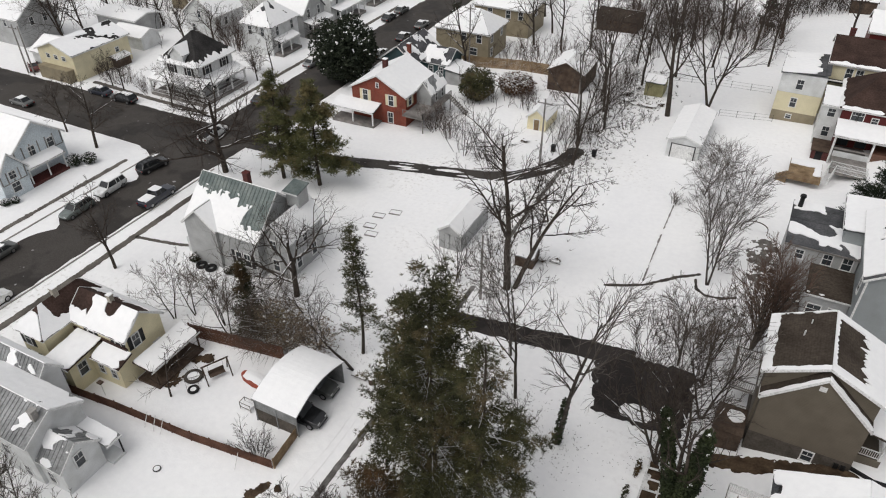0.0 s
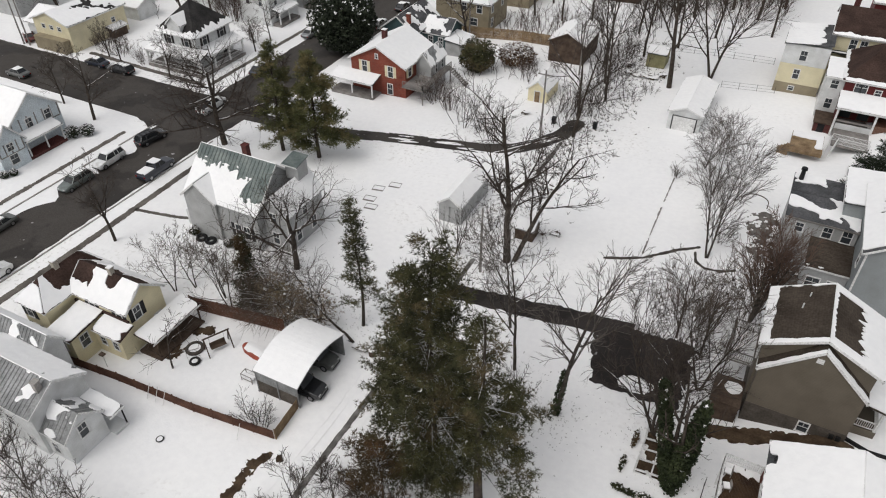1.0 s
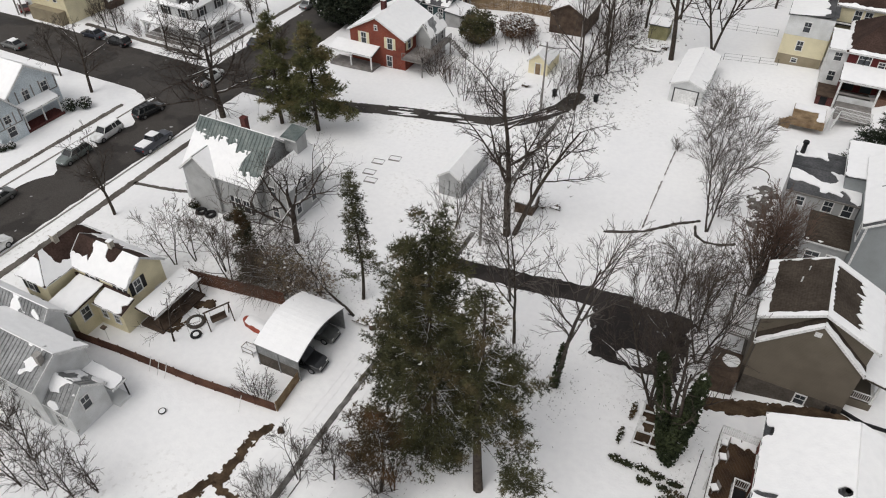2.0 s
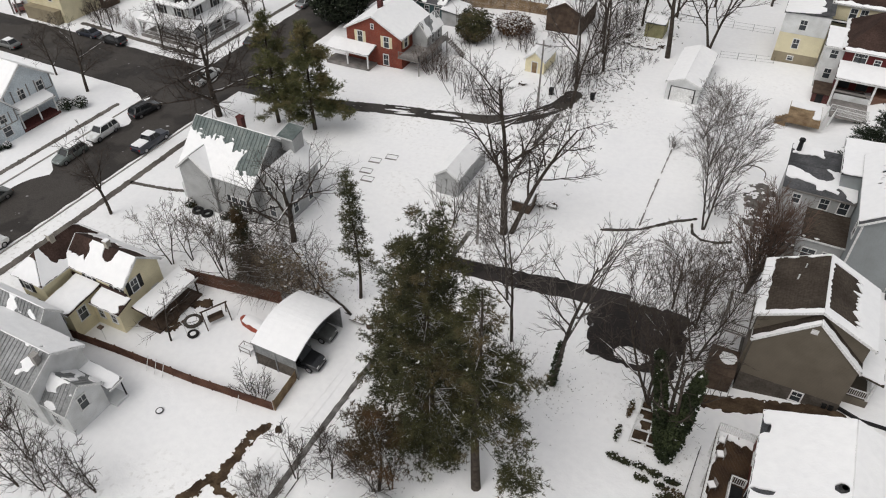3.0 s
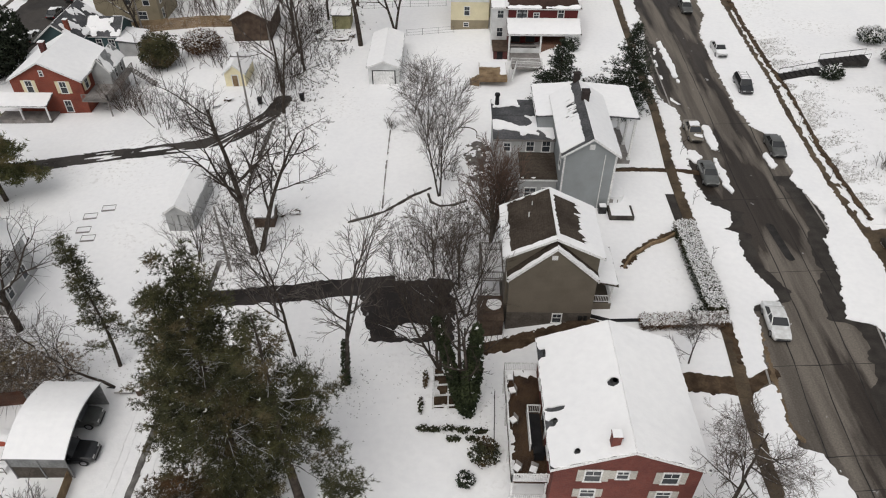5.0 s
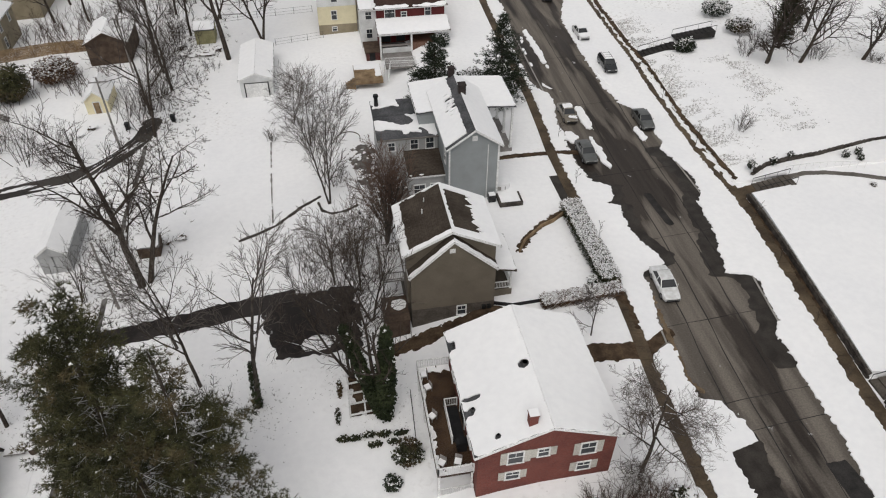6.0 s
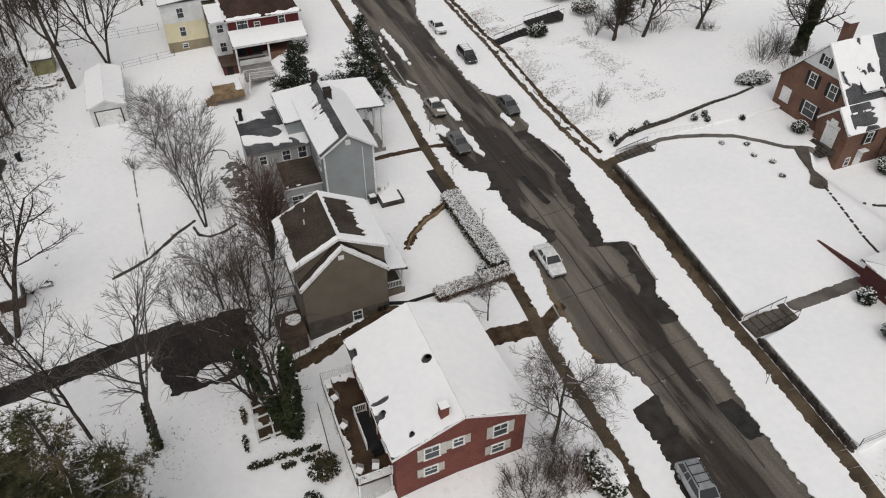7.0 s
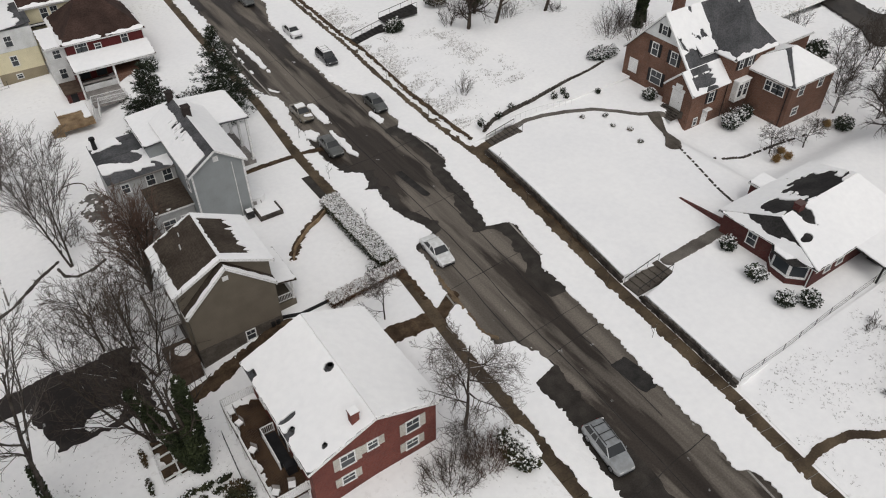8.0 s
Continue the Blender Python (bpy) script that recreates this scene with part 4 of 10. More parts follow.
block(taupe, 5.2, 12.85, 44.65, 45.6, -2.6, 4.95, 8.5, "y", TAUPE, ROOF_BROWN, 0.2, lambda u, v, a, b: min(u, a - u, v, 0.35 - abs(u - a) + 0.12 * wobble2(u, v, 1.5, 2)), lambda u, v, a, b: min(u, a - u, v, 0.5 - u + 0.12 * wobble2(u, v, 1.5, 3)), foot=FOUNDATION, foot_top=0.8)
TB = (5.2, 12.85, 44.65, 45.6)
wins(taupe, "S", TB, [(9.8, 0.15, 0.75, 0.95)])
part("gable_vent", boxes((8.65, 9.15, 44.6, 44.66, 7.2, 7.65)), WHITE, taupe)
wins(taupe, "W", (4.98, 13.0, 45.62, 52.2), [(47.3, 4.6, 0.9, 1.3), (50.4, 4.6, 0.9, 1.3)])
bm = bmesh.new()
rod(bm, (7.0, 49.5, 7.8), (7.0, 49.5, 8.5), 0.06)
part("roof_pipe", bm, WHITE, taupe)
bm = bmesh.new()
rod(bm, (7.4, 51, 8.1), (7.4, 51, 8.6), 0.05)
part("roof_pipe", bm, WHITE, taupe)
part("meter_box", boxes((11.7, 12.05, 44.45, 44.65, 0.0, 0.45), (12.2, 12.55, 44.45, 44.65, 0.0, 0.45)), DARK_METAL, taupe)
# its back decks on two levels
part("upper_deck", boxes((2.9, 4.95, 47.2, 51.4, 2.2, 2.36)), GREY_WOOD, taupe, "snow-dusted grey timber deck")
part("deck_snow", sheet("deck_snow", SNOW, lambda x, y: 0.55 + wobble2(x, y, 0.9, 2), 2.95, 4.9, 47.25, 51.35, 0.2, lambda x, y: 2.42, 0.055), SNOW, taupe)
railing(taupe, [(4.9, 47.25, 2.36), (2.95, 47.25, 2.36), (2.95, 51.35, 2.36), (4.9, 51.35, 2.36)], 0.95, GREY_WOOD, 0.16)
part("lower_deck", boxes((2.6, 4.95, 43.9, 47.1, 0.3, 0.45)), WOOD, taupe, "dark brown timber landing")
for x, y, z in ((2.95, 47.25, 2.2), (2.95, 51.35, 2.2), (2.7, 44, 0.3), (2.7, 47, 0.3)):
    post(taupe, x, y, -2.6, z, 0.13, GREY_WOOD)
part("landing_snow", sheet("landing_snow", SNOW, lambda x, y: 0.8 - math.hypot((x - 4.1) / 0.9, (y - 45.9) / 0.8) + 0.2 * wobble(x, y, 2), 2.7, 4.9, 44, 47, 0.15, lambda x, y: 0.53, 0.07), SNOW, taupe)
part("lattice", boxes((2.62, 2.7, 44.0, 47.0, -2.3, 0.3), (2.7, 4.9, 43.95, 44.02, -2.3, 0.3)), WOOD, taupe)
# its front porch
part("porch_floor", boxes((13.0, 14.9, 46.0, 51.0, -0.2, 0.75)), TAUPE, taupe)
lean_to(taupe, 13.0, 15.2, 45.8, 51.2, 3.1, 3.6, "E", ROOF_BROWN, FULL)
for y in (46.1, 48.5, 50.9):
    post(taupe, 14.75, y, 0.75, 3.1, 0.15)
railing(taupe, [(13.1, 46.1, 0.75), (14.75, 46.1, 0.75), (14.75, 50.9, 0.75)], 0.85)

# blue-grey house
blue = house("blue_grey_house", "blue-grey sided house with a cross roof under patchy snow", 14.5, 66, 0.0)
def blue_w(u, v, a, b):
    comb = 0.5 * wobble(u * 1.6, v * 0.35, 2.0, 4)
    near = max(0, 1 - abs(u - a * 0.42) / 3.2)
    dash = 0.5 - 3.4 * near * min(1.0, max(0.0, (v - b * 0.3) / 0.8)) * max(0.0, wobble(u * 5.5, v * 1.1, 1.0, 7) + 0.15)
    return min(u - 0.03, a - 0.55 - u + 0.12 * comb, v - 0.03, b * 0.74 + 0.3 * comb - v, dash)
block(blue, 11.7, 17.15, 61.35, 73.4, -1.6, 6.95, 8.85, "y", BLUE_GREY, ROOF_GREY, 0.36, blue_w, snow_cover(61, -0.6, 0.0, 0.03), snow=0.1, step=0.15)
for z in (0.3,):
    part("corner_board", boxes((11.66, 11.84, 61.31, 61.35, -1.2, 6.7)), WHITE, blue)
    part("corner_board", boxes((16.98, 17.19, 61.31, 61.35, 0.0, 6.7)), WHITE, blue)
downpipe(blue, 15.9, 61.28, 0.05, 6.9)
part("gable_vent", boxes((14.15, 14.7, 61.28, 61.34, 7.5, 8.1)), WHITE, blue)
wins(blue, "W", (11.7, 17.15, 61.35, 73.4), [(63.5, 4.7, 0.85, 1.5), (66.0, 1.2, 0.85, 1.5)])
chimney(blue, 14.6, 69.4, 8.0, 9.9, 0.8, 0.8, CHIM_BLACK, False)
chimney(blue, 14.2, 73.7, 6.4, 9.8, 0.7, 0.6, CHIM_BLACK, False)
lean_to(blue, 9.5, 14.6, 69.9, 77.4, 6.3, 6.7, "W", ROOF_GREY, FULL)
part("wall", boxes((9.8, 14.2, 70.1, 77.2, -2.2, 6.25)), BLUE_GREY, blue)
lean_to(blue, 14.6, 21.2, 69.8, 77.4, 6.2, 6.75, "E", ROOF_GREY, FULL)
part("wall", boxes((14.25, 18.0, 70.1, 77.2, -0.6, 6.15)), BLUE_GREY, blue)
for y in (70.2, 73.6, 77.1):
    post(blue, 20.9, y, 0.5, 6.2, 0.26)
part("porch_floor", boxes((18.0, 21.1, 70.0, 77.3, -0.2, 0.5)), GREY_WOOD, blue)
def back_snow(u, v, a, b):
    """Angular rests of snow on the low back roof."""
    n = 0.5 * wobble2(u, v, 0.9, 8) + 0.25 * wobble2(u, v, 2.6, 4)
    rests = max(min(u - 4.7 + 0.5 * (v - 2.5), 5.0 - v), min(3.4 - u, v - 6.7), min(3.1 - u, 1.1 - abs(v - 3.2 + 0.3 * u)), min(1.1 - abs(v - 1.9), u - 2.6, 5.2 - u))
    return min(u - 0.03, a - u - 0.03, v - 0.03, b - v, rests + n - 0.3)


lean_to(blue, 4.7, 11.65, 67.7, 76.2, 4.6, 4.9, "S", ROOF_GREY, back_snow, trim=GREY_WOOD)
BW = (4.95, 11.6, 67.85, 76.0)
part("wall", boxes((4.95, 11.6, 67.85, 76.0, -2.4, 4.55)), GREY_SIDE, blue)
wins(blue, "S", BW, [(10.7, 3.7, 0.85, 1.25), (8.9, 3.7, 0.8, 1.1), (6.3, 3.6, 0.7, 0.9)])
bm = bmesh.new()
rod(bm, (5.4, 75.0, 4.6), (5.4, 75.0, 6.2), 0.28, 0.22, 10), rod(bm, (5.4, 75, 6.1), (5.4, 75, 6.35), 0.34, 0.3, 10)
part("flue", bm, BLACK, blue, "black metal flue")
lean_to(blue, 7.6, 11.7, 63.4, 67.8, 2.2, 2.9, "S", ROOF_BROWN, lambda u, v, a, b: min(u, a - u, v - 0.03, 0.25 - v + 0.3 * wobble2(u, v, 1.1, 3)))
part("wall", boxes((7.8, 11.65, 63.6, 67.8, -2.2, 2.1)), GREY_SIDE, blue)
wins(blue, "S", (7.8, 11.65, 63.6, 67.8), [(8.8, 0.4, 1.2, 1.1), (10.5, 0.4, 0.8, 1.1)])
part("heat_pump", boxes((16.0, 16.8, 60.3, 61.0, 0, 0.85)), DARK_METAL, blue)
part("bulkhead_snow", boxes((16.05, 16.75, 60.35, 60.95, 0.853, 0.95)), SNOW, blue)
bm = boxes((17.2, 18.4, 62.3, 65.2, 0.0, 0.45))
part("front_step", bm, CONCRETE, blue)
part("step_snow", sheet("step_snow", SNOW, lambda x, y: 0.9 - math.hypot((x - 18.1) / 1.3, (y - 63.8) / 1.7), 16.9, 19.8, 61.8, 66, 0.2, lambda x, y: 0.75 - 0.12 * (x - 18) ** 2, 0.8), SNOW, blue)

# maroon house
maroon = house("maroon_house", "maroon clapboard house with a snowy porch roof", 14, 109, -1.7)
MB = (8.6, 19.2, 105.7, 116)
block(maroon, *MB, -3.4, 4.6, 8.4, "x", MAROON, ROOF_RED, 0.5, lambda u, v, a, b: min(u, a - u, v - 0.03, 0.55 - v + 0.35 * wobble2(u, v, 0.8, 3)), None, hip=4.5)
wins(maroon, "S", MB, [(10.25, 3.5, 0.7, 1.3), (11.05, 3.5, 0.7, 1.3), (12.85, 3.1, 0.75, 0.75), (16.6, 3.5, 0.85, 1.3), (15.3, -0.9, 0.8, 1.3), (16.3, -0.9, 0.8, 1.3)])
lean_to(maroon, 8.3, 19.6, 102.1, 105.7, 1.6, 2.6, "S", ROOF_RED, FULL, snow=0.14)
for x in (8.7, 13.5, 19.2):
    post(maroon, x, 102.45, -3.3, 1.55, 0.26)
part("porch_floor", boxes((8.7, 13.6, 102.7, 105.7, -1.6, -1.35)), GREY_WOOD, maroon)
part("porch_ceiling", boxes((8.7, 19.2, 102.7, 105.68, 1.3, 1.4)), WOOD, maroon)
# side wall and dark back panes, added to deepen the porch's shade
part("porch_shade_wall", boxes((8.62, 8.72, 102.7, 105.69, -1.6, 1.3)), MAROON, maroon)
wins(maroon, "S", MB, [(9.9, -0.1, 1.3, 1.9), (12.2, -0.1, 1.3, 1.9)], casing=WOOD)
part("porch_beam", boxes((8.9, 13.4, 102.45, 102.6, -0.45, -0.2)), GREY_WOOD, maroon)
part("porch_skirt", boxes((8.95, 13.4, 102.5, 102.62, -3.4, -0.75)), WHITE_SIDE, maroon)
part("wall", boxes((13.6, 19.1, 102.6, 105.68, -3.4, -0.2)), BRICK_ORANGE, maroon)
part("annex", boxes((6.1, 8.58, 106.5, 112, -2.4, 4.0)), WHITE_SIDE, maroon)
wins(maroon, "S", (6.1, 8.6, 106.5, 112), [(7.4, 3.0, 0.9, 1.05), (7.4, 0.1, 0.85, 1.3)])
lean_to(maroon, 5.9, 8.7, 106.2, 112.2, 4.05, 4.6, "S", ROOF_RED, FULL)
part("basement_wall", boxes((6.4, 8.6, 102.6, 106.4, -3.4, -1.3)), BRICK_DARK, maroon)
part("basement_roof", boxes((6.2, 8.7, 102.4, 106.45, -1.298, -1.2)), WOOD, maroon)
# black slab paints the shade inside the opening in this wall
part("basement_opening", boxes((6.9, 7.8, 102.54, 102.62, -3.2, -1.4)), BLACK, maroon)
part("deck", boxes((4.0, 8.0, 93.2, 98.6, -1.7, -1.2)), TAN_WOOD, maroon, "tan plank deck under a little snow")
part("deck_snow", sheet("deck_snow", SNOW, lambda x, y: max(min(2.9 - abs(x - 4.6), y - 96.9), min(x - 7.1, y - 94.6)) + 0.3 * wobble2(x, y, 0.9, 2), 4.05, 7.95, 93.3, 98.5, 0.2, lambda x, y: -1.1, 0.09), SNOW, maroon)
for k in range(4):
    part("step", boxes((3.65 - 0.35 * k, 4.0 - 0.35 * k, 93.3, 94.9, -2.4, -1.4 - 0.2 * k)), TAN_WOOD, maroon)
railing(maroon, [(8.2, 95.0, -2.2), (8.9, 98.6, -1.5), (13.4, 98.4, -1.5)], 1.0)
railing(maroon, [(8.9, 94.8, -2.2), (9.6, 97.6, -1.5), (13.4, 97.2, -1.5)], 1.0)
part("stair_landing", boxes((8.9, 13.4, 97.3, 102.4, -1.7, -1.5)), GREY_WOOD, maroon)

# cream house, and the yellow one behind it
cream = house("cream_house", "cream and white sided house on a basement", 3, 116, -2.1)
CB = (-0.3, 5.9, 112.5, 121)
part("wall", boxes((*CB, 2.4, 5.4)), WHITE_SIDE, cream)
part("wall", boxes((CB[0] - 0.01, CB[1] + 0.01, CB[2] - 0.01, CB[3], -0.6, 2.38)), CREAM_SIDE, cream)
part("foundation", boxes((-0.32, 5.92, 112.48, 121, -3.0, -0.6)), TAN_SIDE, cream)
lean_to(cream, -0.5, 6.1, 112.2, 121.2, 5.45, 6.1, "W", ROOF_GREY, lambda u, v, a, b: min(FULL(u, v, a, b), 5.1 - v + 0.8 * wobble2(u, v, 0.5, 3)))
wins(cream, "S", CB, [(2.5, 3.9, 0.9, 1.35), (2.3, 1.0, 0.8, 1.3), (2.2, -1.3, 0.7, 0.5)])
yel2 = house("yellow_house", "yellow sided house with a broad dark roof", 13, 122, -2.0)
block(yel2, 5.95, 18.6, 117.2, 127, -2.3, 6.4, 8.9, "x", CREAM_SIDE, ROOF_RED, 0.5, lambda u, v, a, b: min(u, a - u, v - 0.03, 0.6 - v + 0.4 * wobble2(u, v, 0.8, 9)), None)
wins(yel2, "S", (5.95, 18.6, 117.2, 127), [(8.6, 5.0, 0.9, 1.4), (10.0, 5.0, 0.9, 1.4)])
part("pent_roof", boxes((5.9, 9.6, 116.2, 117.2, 3.6, 3.8)), ROOF_BLACK, yel2)
part("pent_snow", boxes((5.9, 9.6, 116.2, 116.5, 3.803, 3.92)), SNOW, yel2)
chimney(yel2, 7.6, 123.2, 7.6, 9.8, 0.8, 0.7, BRICK_DARK, False)
far_red = house("red_house", "dark red house behind snow-covered roofs", 16, 136, -2)
block(far_red, 10.6, 22, 131, 139, -2.3, 7.4, 9.6, "x", MAROON, ROOF_RED, 0.4, FULL, FULL)

# brick house with the steep gable
tud = house("steep_gabled_brick_house", "orange brick house with steep slate gables, patchy with snow", 77, 52, 0.0)
BASE_T = -1.4
def tud_n(u, v, a, b):
    return min(FULL(u, v, a, b), 0.7 + wobble2(u, v, 0.6, 3) - 0.4 * (v / b > 0.7))
def tud_s(u, v, a, b):
    return min(u, a - u, v, max(1.1 * wobble2(u, v, 0.7, 14) + 0.5 * wobble2(u * 2.0, v * 0.5, 1.0, 5) + 0.12 - 1.6 * (u > 6.3) - 1.2 * (v < 3.2) + 0.6 * (v > 5.5), 0.2 - v, 0.3 - u) + 0.1 * wobble(u, v, 3, 3))
block(tud, 71.4, 86.0, 49.3, 60.4, BASE_T, 5.3, 11.4, "x", BRICK_ORANGE, ROOF_GREY, 0.3, tud_s, tud_n, step=0.2)
TW = (71.4, 86.0, 49.3, 60.4)
wins(tud, "W", TW, [(55.6, 6.5, 0.95, 1.5), (52.4, 6.4, 0.95, 1.5), (54.6, 2.9, 1.7, 1.6)], shutters=BLACK)
wins(tud, "W", (71.32, 86.0, 49.3, 60.4), [(54.6, 9.4, 0.75, 1.05)], shutters=BLACK)
wins(tud, "W", TW, [(58.7, 3.0, 1.3, 1.6)], pane=WHITE)
bm = bmesh.new()
prism(bm, [(51.25, 8.05), (58.45, 8.05), (54.85, 11.15)], 71.33, 71.39)
bmesh.ops.transform(bm, matrix=Matrix(((0, 1, 0, 0), (1, 0, 0, 0), (0, 0, 1, 0), (0, 0, 0, 1))), verts=bm.verts)
part("gable_cladding", bm, WHITE_SIDE, tud, "white boards in the peak of the gable")
# entrance gable
block(tud, 70.3, 77.2, 47.5, 52.0, BASE_T, 3.6, 5.8, "x", BRICK_ORANGE, ROOF_GREY, 0.18, lambda u, v, a, b: min(u, a - u, v, max(1.0 - u, 0.5 - v, 0.9 * (u - 4.6)) + 0.9 * wobble(u * 0.4, v * 3.0, 1.0, 6) * (u > 1.5)), FULL)
TE = (70.3, 77.2, 47.5, 52.0)
door_in(tud, face("W", *TE, 2.2, 0.9), 1.0, 2.3)
part("door_surround", boxes((70.2, 70.28, 48.9, 49.2, 0.9, 3.4), (70.2, 70.28, 50.4, 50.7, 0.9, 3.4), (70.18, 70.28, 48.8, 50.8, 3.4, 3.75), (70.15, 70.28, 49.3, 50.3, 3.75, 4.3)), WHITE, tud, "white carved surround over the door")
wins(tud, "S", TE, [(74.0, 2.4, 0.9, 1.3)], shutters=BLACK)
wins(tud, "S", TE, [(71.9, -0.5, 0.6, 0.9)])
door_in(tud, face("S", *TE, 3.3, -1.4), 0.9, 2.0)
part("door_hood", boxes((73.0, 74.2, 46.9, 47.5, 0.75, 0.9)), WHITE, tud)
# shed dormer on the south slope
part("dormer", boxes((74.0, 76.9, 50.4, 53.0, 5.2, 7.0)), WHITE_SIDE, tud, "pale boarded dormer")
lean_to(tud, 73.8, 77.1, 50.1, 53.6, 6.95, 9.3, "S", ROOF_GREY, lambda u, v, a, b: min(FULL(u, v, a, b), 0.45 + wobble2(u, v, 1.2, 9)))
# two-storey part with its hipped roof
TD = (77.2, 85.4, 47.5, 55.0)
block(tud, *TD, BASE_T, 6.8, 11.3, "y", BRICK_ORANGE, ROOF_GREY, 0.3, lambda u, v, a, b: min(u, a - u, v, 0.6 - v + 0.3 * wobble2(u, v, 0.9, 2)), None, hip=4.0)
wins(tud, "S", TD, [(78.7, 5.7, 0.7, 1.3), (80.5, 5.7, 0.7, 1.3)], shutters=BLACK)
wins(tud, "S", TD, [(82.3, 2.8, 1.1, 1.2)])
part("bay_window", boxes((78.2, 80.6, 46.7, 47.5, 0.6, 3.4)), WHITE, tud, "white panelled bay window")
wins(tud, "S", (78.2, 80.6, 46.7, 47.5), [(78.85, 2.2, 0.75, 1.7), (79.95, 2.2, 0.75, 1.7)])
part("bay_roof", boxes((78.1, 80.7, 46.6, 47.5, 3.4, 3.55)), SNOW, tud)
# south wing
TS = (81.1, 89.9, 41.0, 49.5)
block(tud, *TS, BASE_T, 4.5, 6.9, "x", BRICK_ORANGE, ROOF_GREY, 0.3, lambda u, v, a, b: min(FULL(u, v, a, b), u - 3.9 * v / b - 0.16 - 0.35 * v / b + 0.12 * wobble2(u, v, 1.6, 3)),
      lambda u, v, a, b: min(FULL(u, v, a, b), a - u - (a / 2) * v / b - 0.16 - 0.35 * v / b + 0.12 * wobble2(u, v, 1.6, 3)) if a < 10 else FULL(u, v, a, b), hip=3.9)
wins(tud, "W", TS, [(44.4, 3.3, 0.8, 1.2), (43.4, 3.3, 0.8, 1.2), (42.5, 3.3, 0.8, 1.2)])
wins(tud, "S", TS, [(83.1, 3.5, 1.0, 1.3), (87.2, 3.5, 0.9, 1.2), (83.1, 0.5, 1.1, 0.9)])
chimney(tud, 76.6, 57.4, 6, 12.3, 1.4, 0.9, BRICK_ORANGE)
part("wall", boxes((90.0, 98.4, 50.2, 58, BASE_T, 3.9)), BRICK_ORANGE, tud)
lean_to(tud, 89.8, 98.7, 49.9, 58.3, 4.0, 4.3, "S", ROOF_GREY, FULL, snow=0.14)
downpipe(tud, 76.9, 47.4, BASE_T, 3.7, BLACK), downpipe(tud, 81.0, 41.5, BASE_T, 4.3, BLACK)
for k in range(5):
    part("step", boxes((68.2 + 0.35 * k, 68.55 + 0.35 * k, 48.4, 51.4, 0.3, 0.36 + 0.155 * k)), STONE, tud)
part("landing", boxes((69.95, 70.3, 48.4, 51.2, 0.0, 0.9)), STONE, tud)

# brick bungalow with the bay
ran = house("brick_bungalow", "dark red brick bungalow with a hipped roof under torn snow", 61, 25, 0.8)
RB = (54.9, 69.2, 20.0, 30.2)
def ran_s(u, v, a, b):
    """Melted round the chimney and in spots along the hip."""
    r = 0.3 * wobble2(u, v, 1.1, 4)
    spots = min(math.hypot((u - 4.0) / 0.9, (v - b + 0.6) / 1.6), math.hypot((u - 2.0) / 0.9, (v - b * 0.52) / 0.45)) - 1
    return min(FULL(u, v, a, b), 0.6 * spots + r)
def ran_n(u, v, a, b):
    """Slid off below the ridge in two torn fields."""
    r = 0.75 * wobble2(u * 0.5, v * 1.5, 0.9, 8) + 0.3 * wobble2(u, v, 1.9, 3)
    one = math.hypot((u - 5.4) / 3.8, (v - 0.72 * b) / (0.42 * b)) - 1
    two = math.hypot((u - 11.6) / 2.0, (v - 0.8 * b) / (0.34 * b)) - 1
    return min(FULL(u, v, a, b), min(one, two) + 0.6 * r)
block(ran, *RB, 0.4, 3.5, 5.5, "x", BRICK_DARK, ROOF_BLACK, 0.45, ran_s, ran_n, hip=1.3, snow=0.12, step=0.2)
wins(ran, "W", RB, [(26.6, 2.3, 0.95, 1.25)])
bay = bmesh.new()
bp = [(54.9, 24.4), (53.9, 23.5), (53.7, 21.6), (54.9, 20.4)]
def ring_prism(bm, pts, z0, z1):
    a = [bm.verts.new((x, y, z0)) for x, y in pts]
    b = [bm.verts.new((x, y, z1)) for x, y in pts]
    bm.faces.new(a[::-1]), bm.faces.new(b)
    for i in range(len(a)):
        bm.faces.new((a[i - 1], a[i], b[i], b[i - 1]))
ring_prism(bay, bp, 0.4, 1.5)
part("bay_base", bay, BRICK_DARK, ran)
bay = bmesh.new()
ring_prism(bay, bp, 1.5, 3.25)
part("bay_window", bay, WHITE, ran, "white framed bay window")
for (xa, ya), (xb, yb) in zip(bp, bp[1:]):
    d = math.degrees(math.atan2(yb - ya, xb - xa))
    ln = math.hypot(xb - xa, yb - ya)
    m = pose((xa + xb) / 2, (ya + yb) / 2, 2.4, 0, 0, d)
    p = part("bay_pane", boxes((-ln / 2 + 0.16, ln / 2 - 0.16, -0.03, 0.005, -0.6, 0.6)), GLASS, ran)
    p.matrix_basis = m
bay = bmesh.new()
ring_prism(bay, [(55.2, 24.9), (53.6, 23.7), (53.4, 21.4), (55.2, 20.0)], 3.25, 3.42)
part("bay_roof", bay, ROOF_BLACK, ran)
bay = bmesh.new()
ring_prism(bay, [(55.2, 24.6), (53.75, 23.6), (53.6, 22.2), (55.2, 21.4)], 3.423, 3.53)
part("bay_snow", bay, SNOW, ran)
chimney(ran, 58.3, 25.0, 4.6, 6.3, 0.9, 0.7, BRICK_DARK, False)
part("annex", boxes((61.5, 63.4, 30.2, 32.0, 0.4, 3.2)), BRICK_DARK, ran)
lean_to(ran, 61.3, 63.6, 30.0, 32.2, 3.25, 3.5, "W", ROOF_BLACK, FULL)
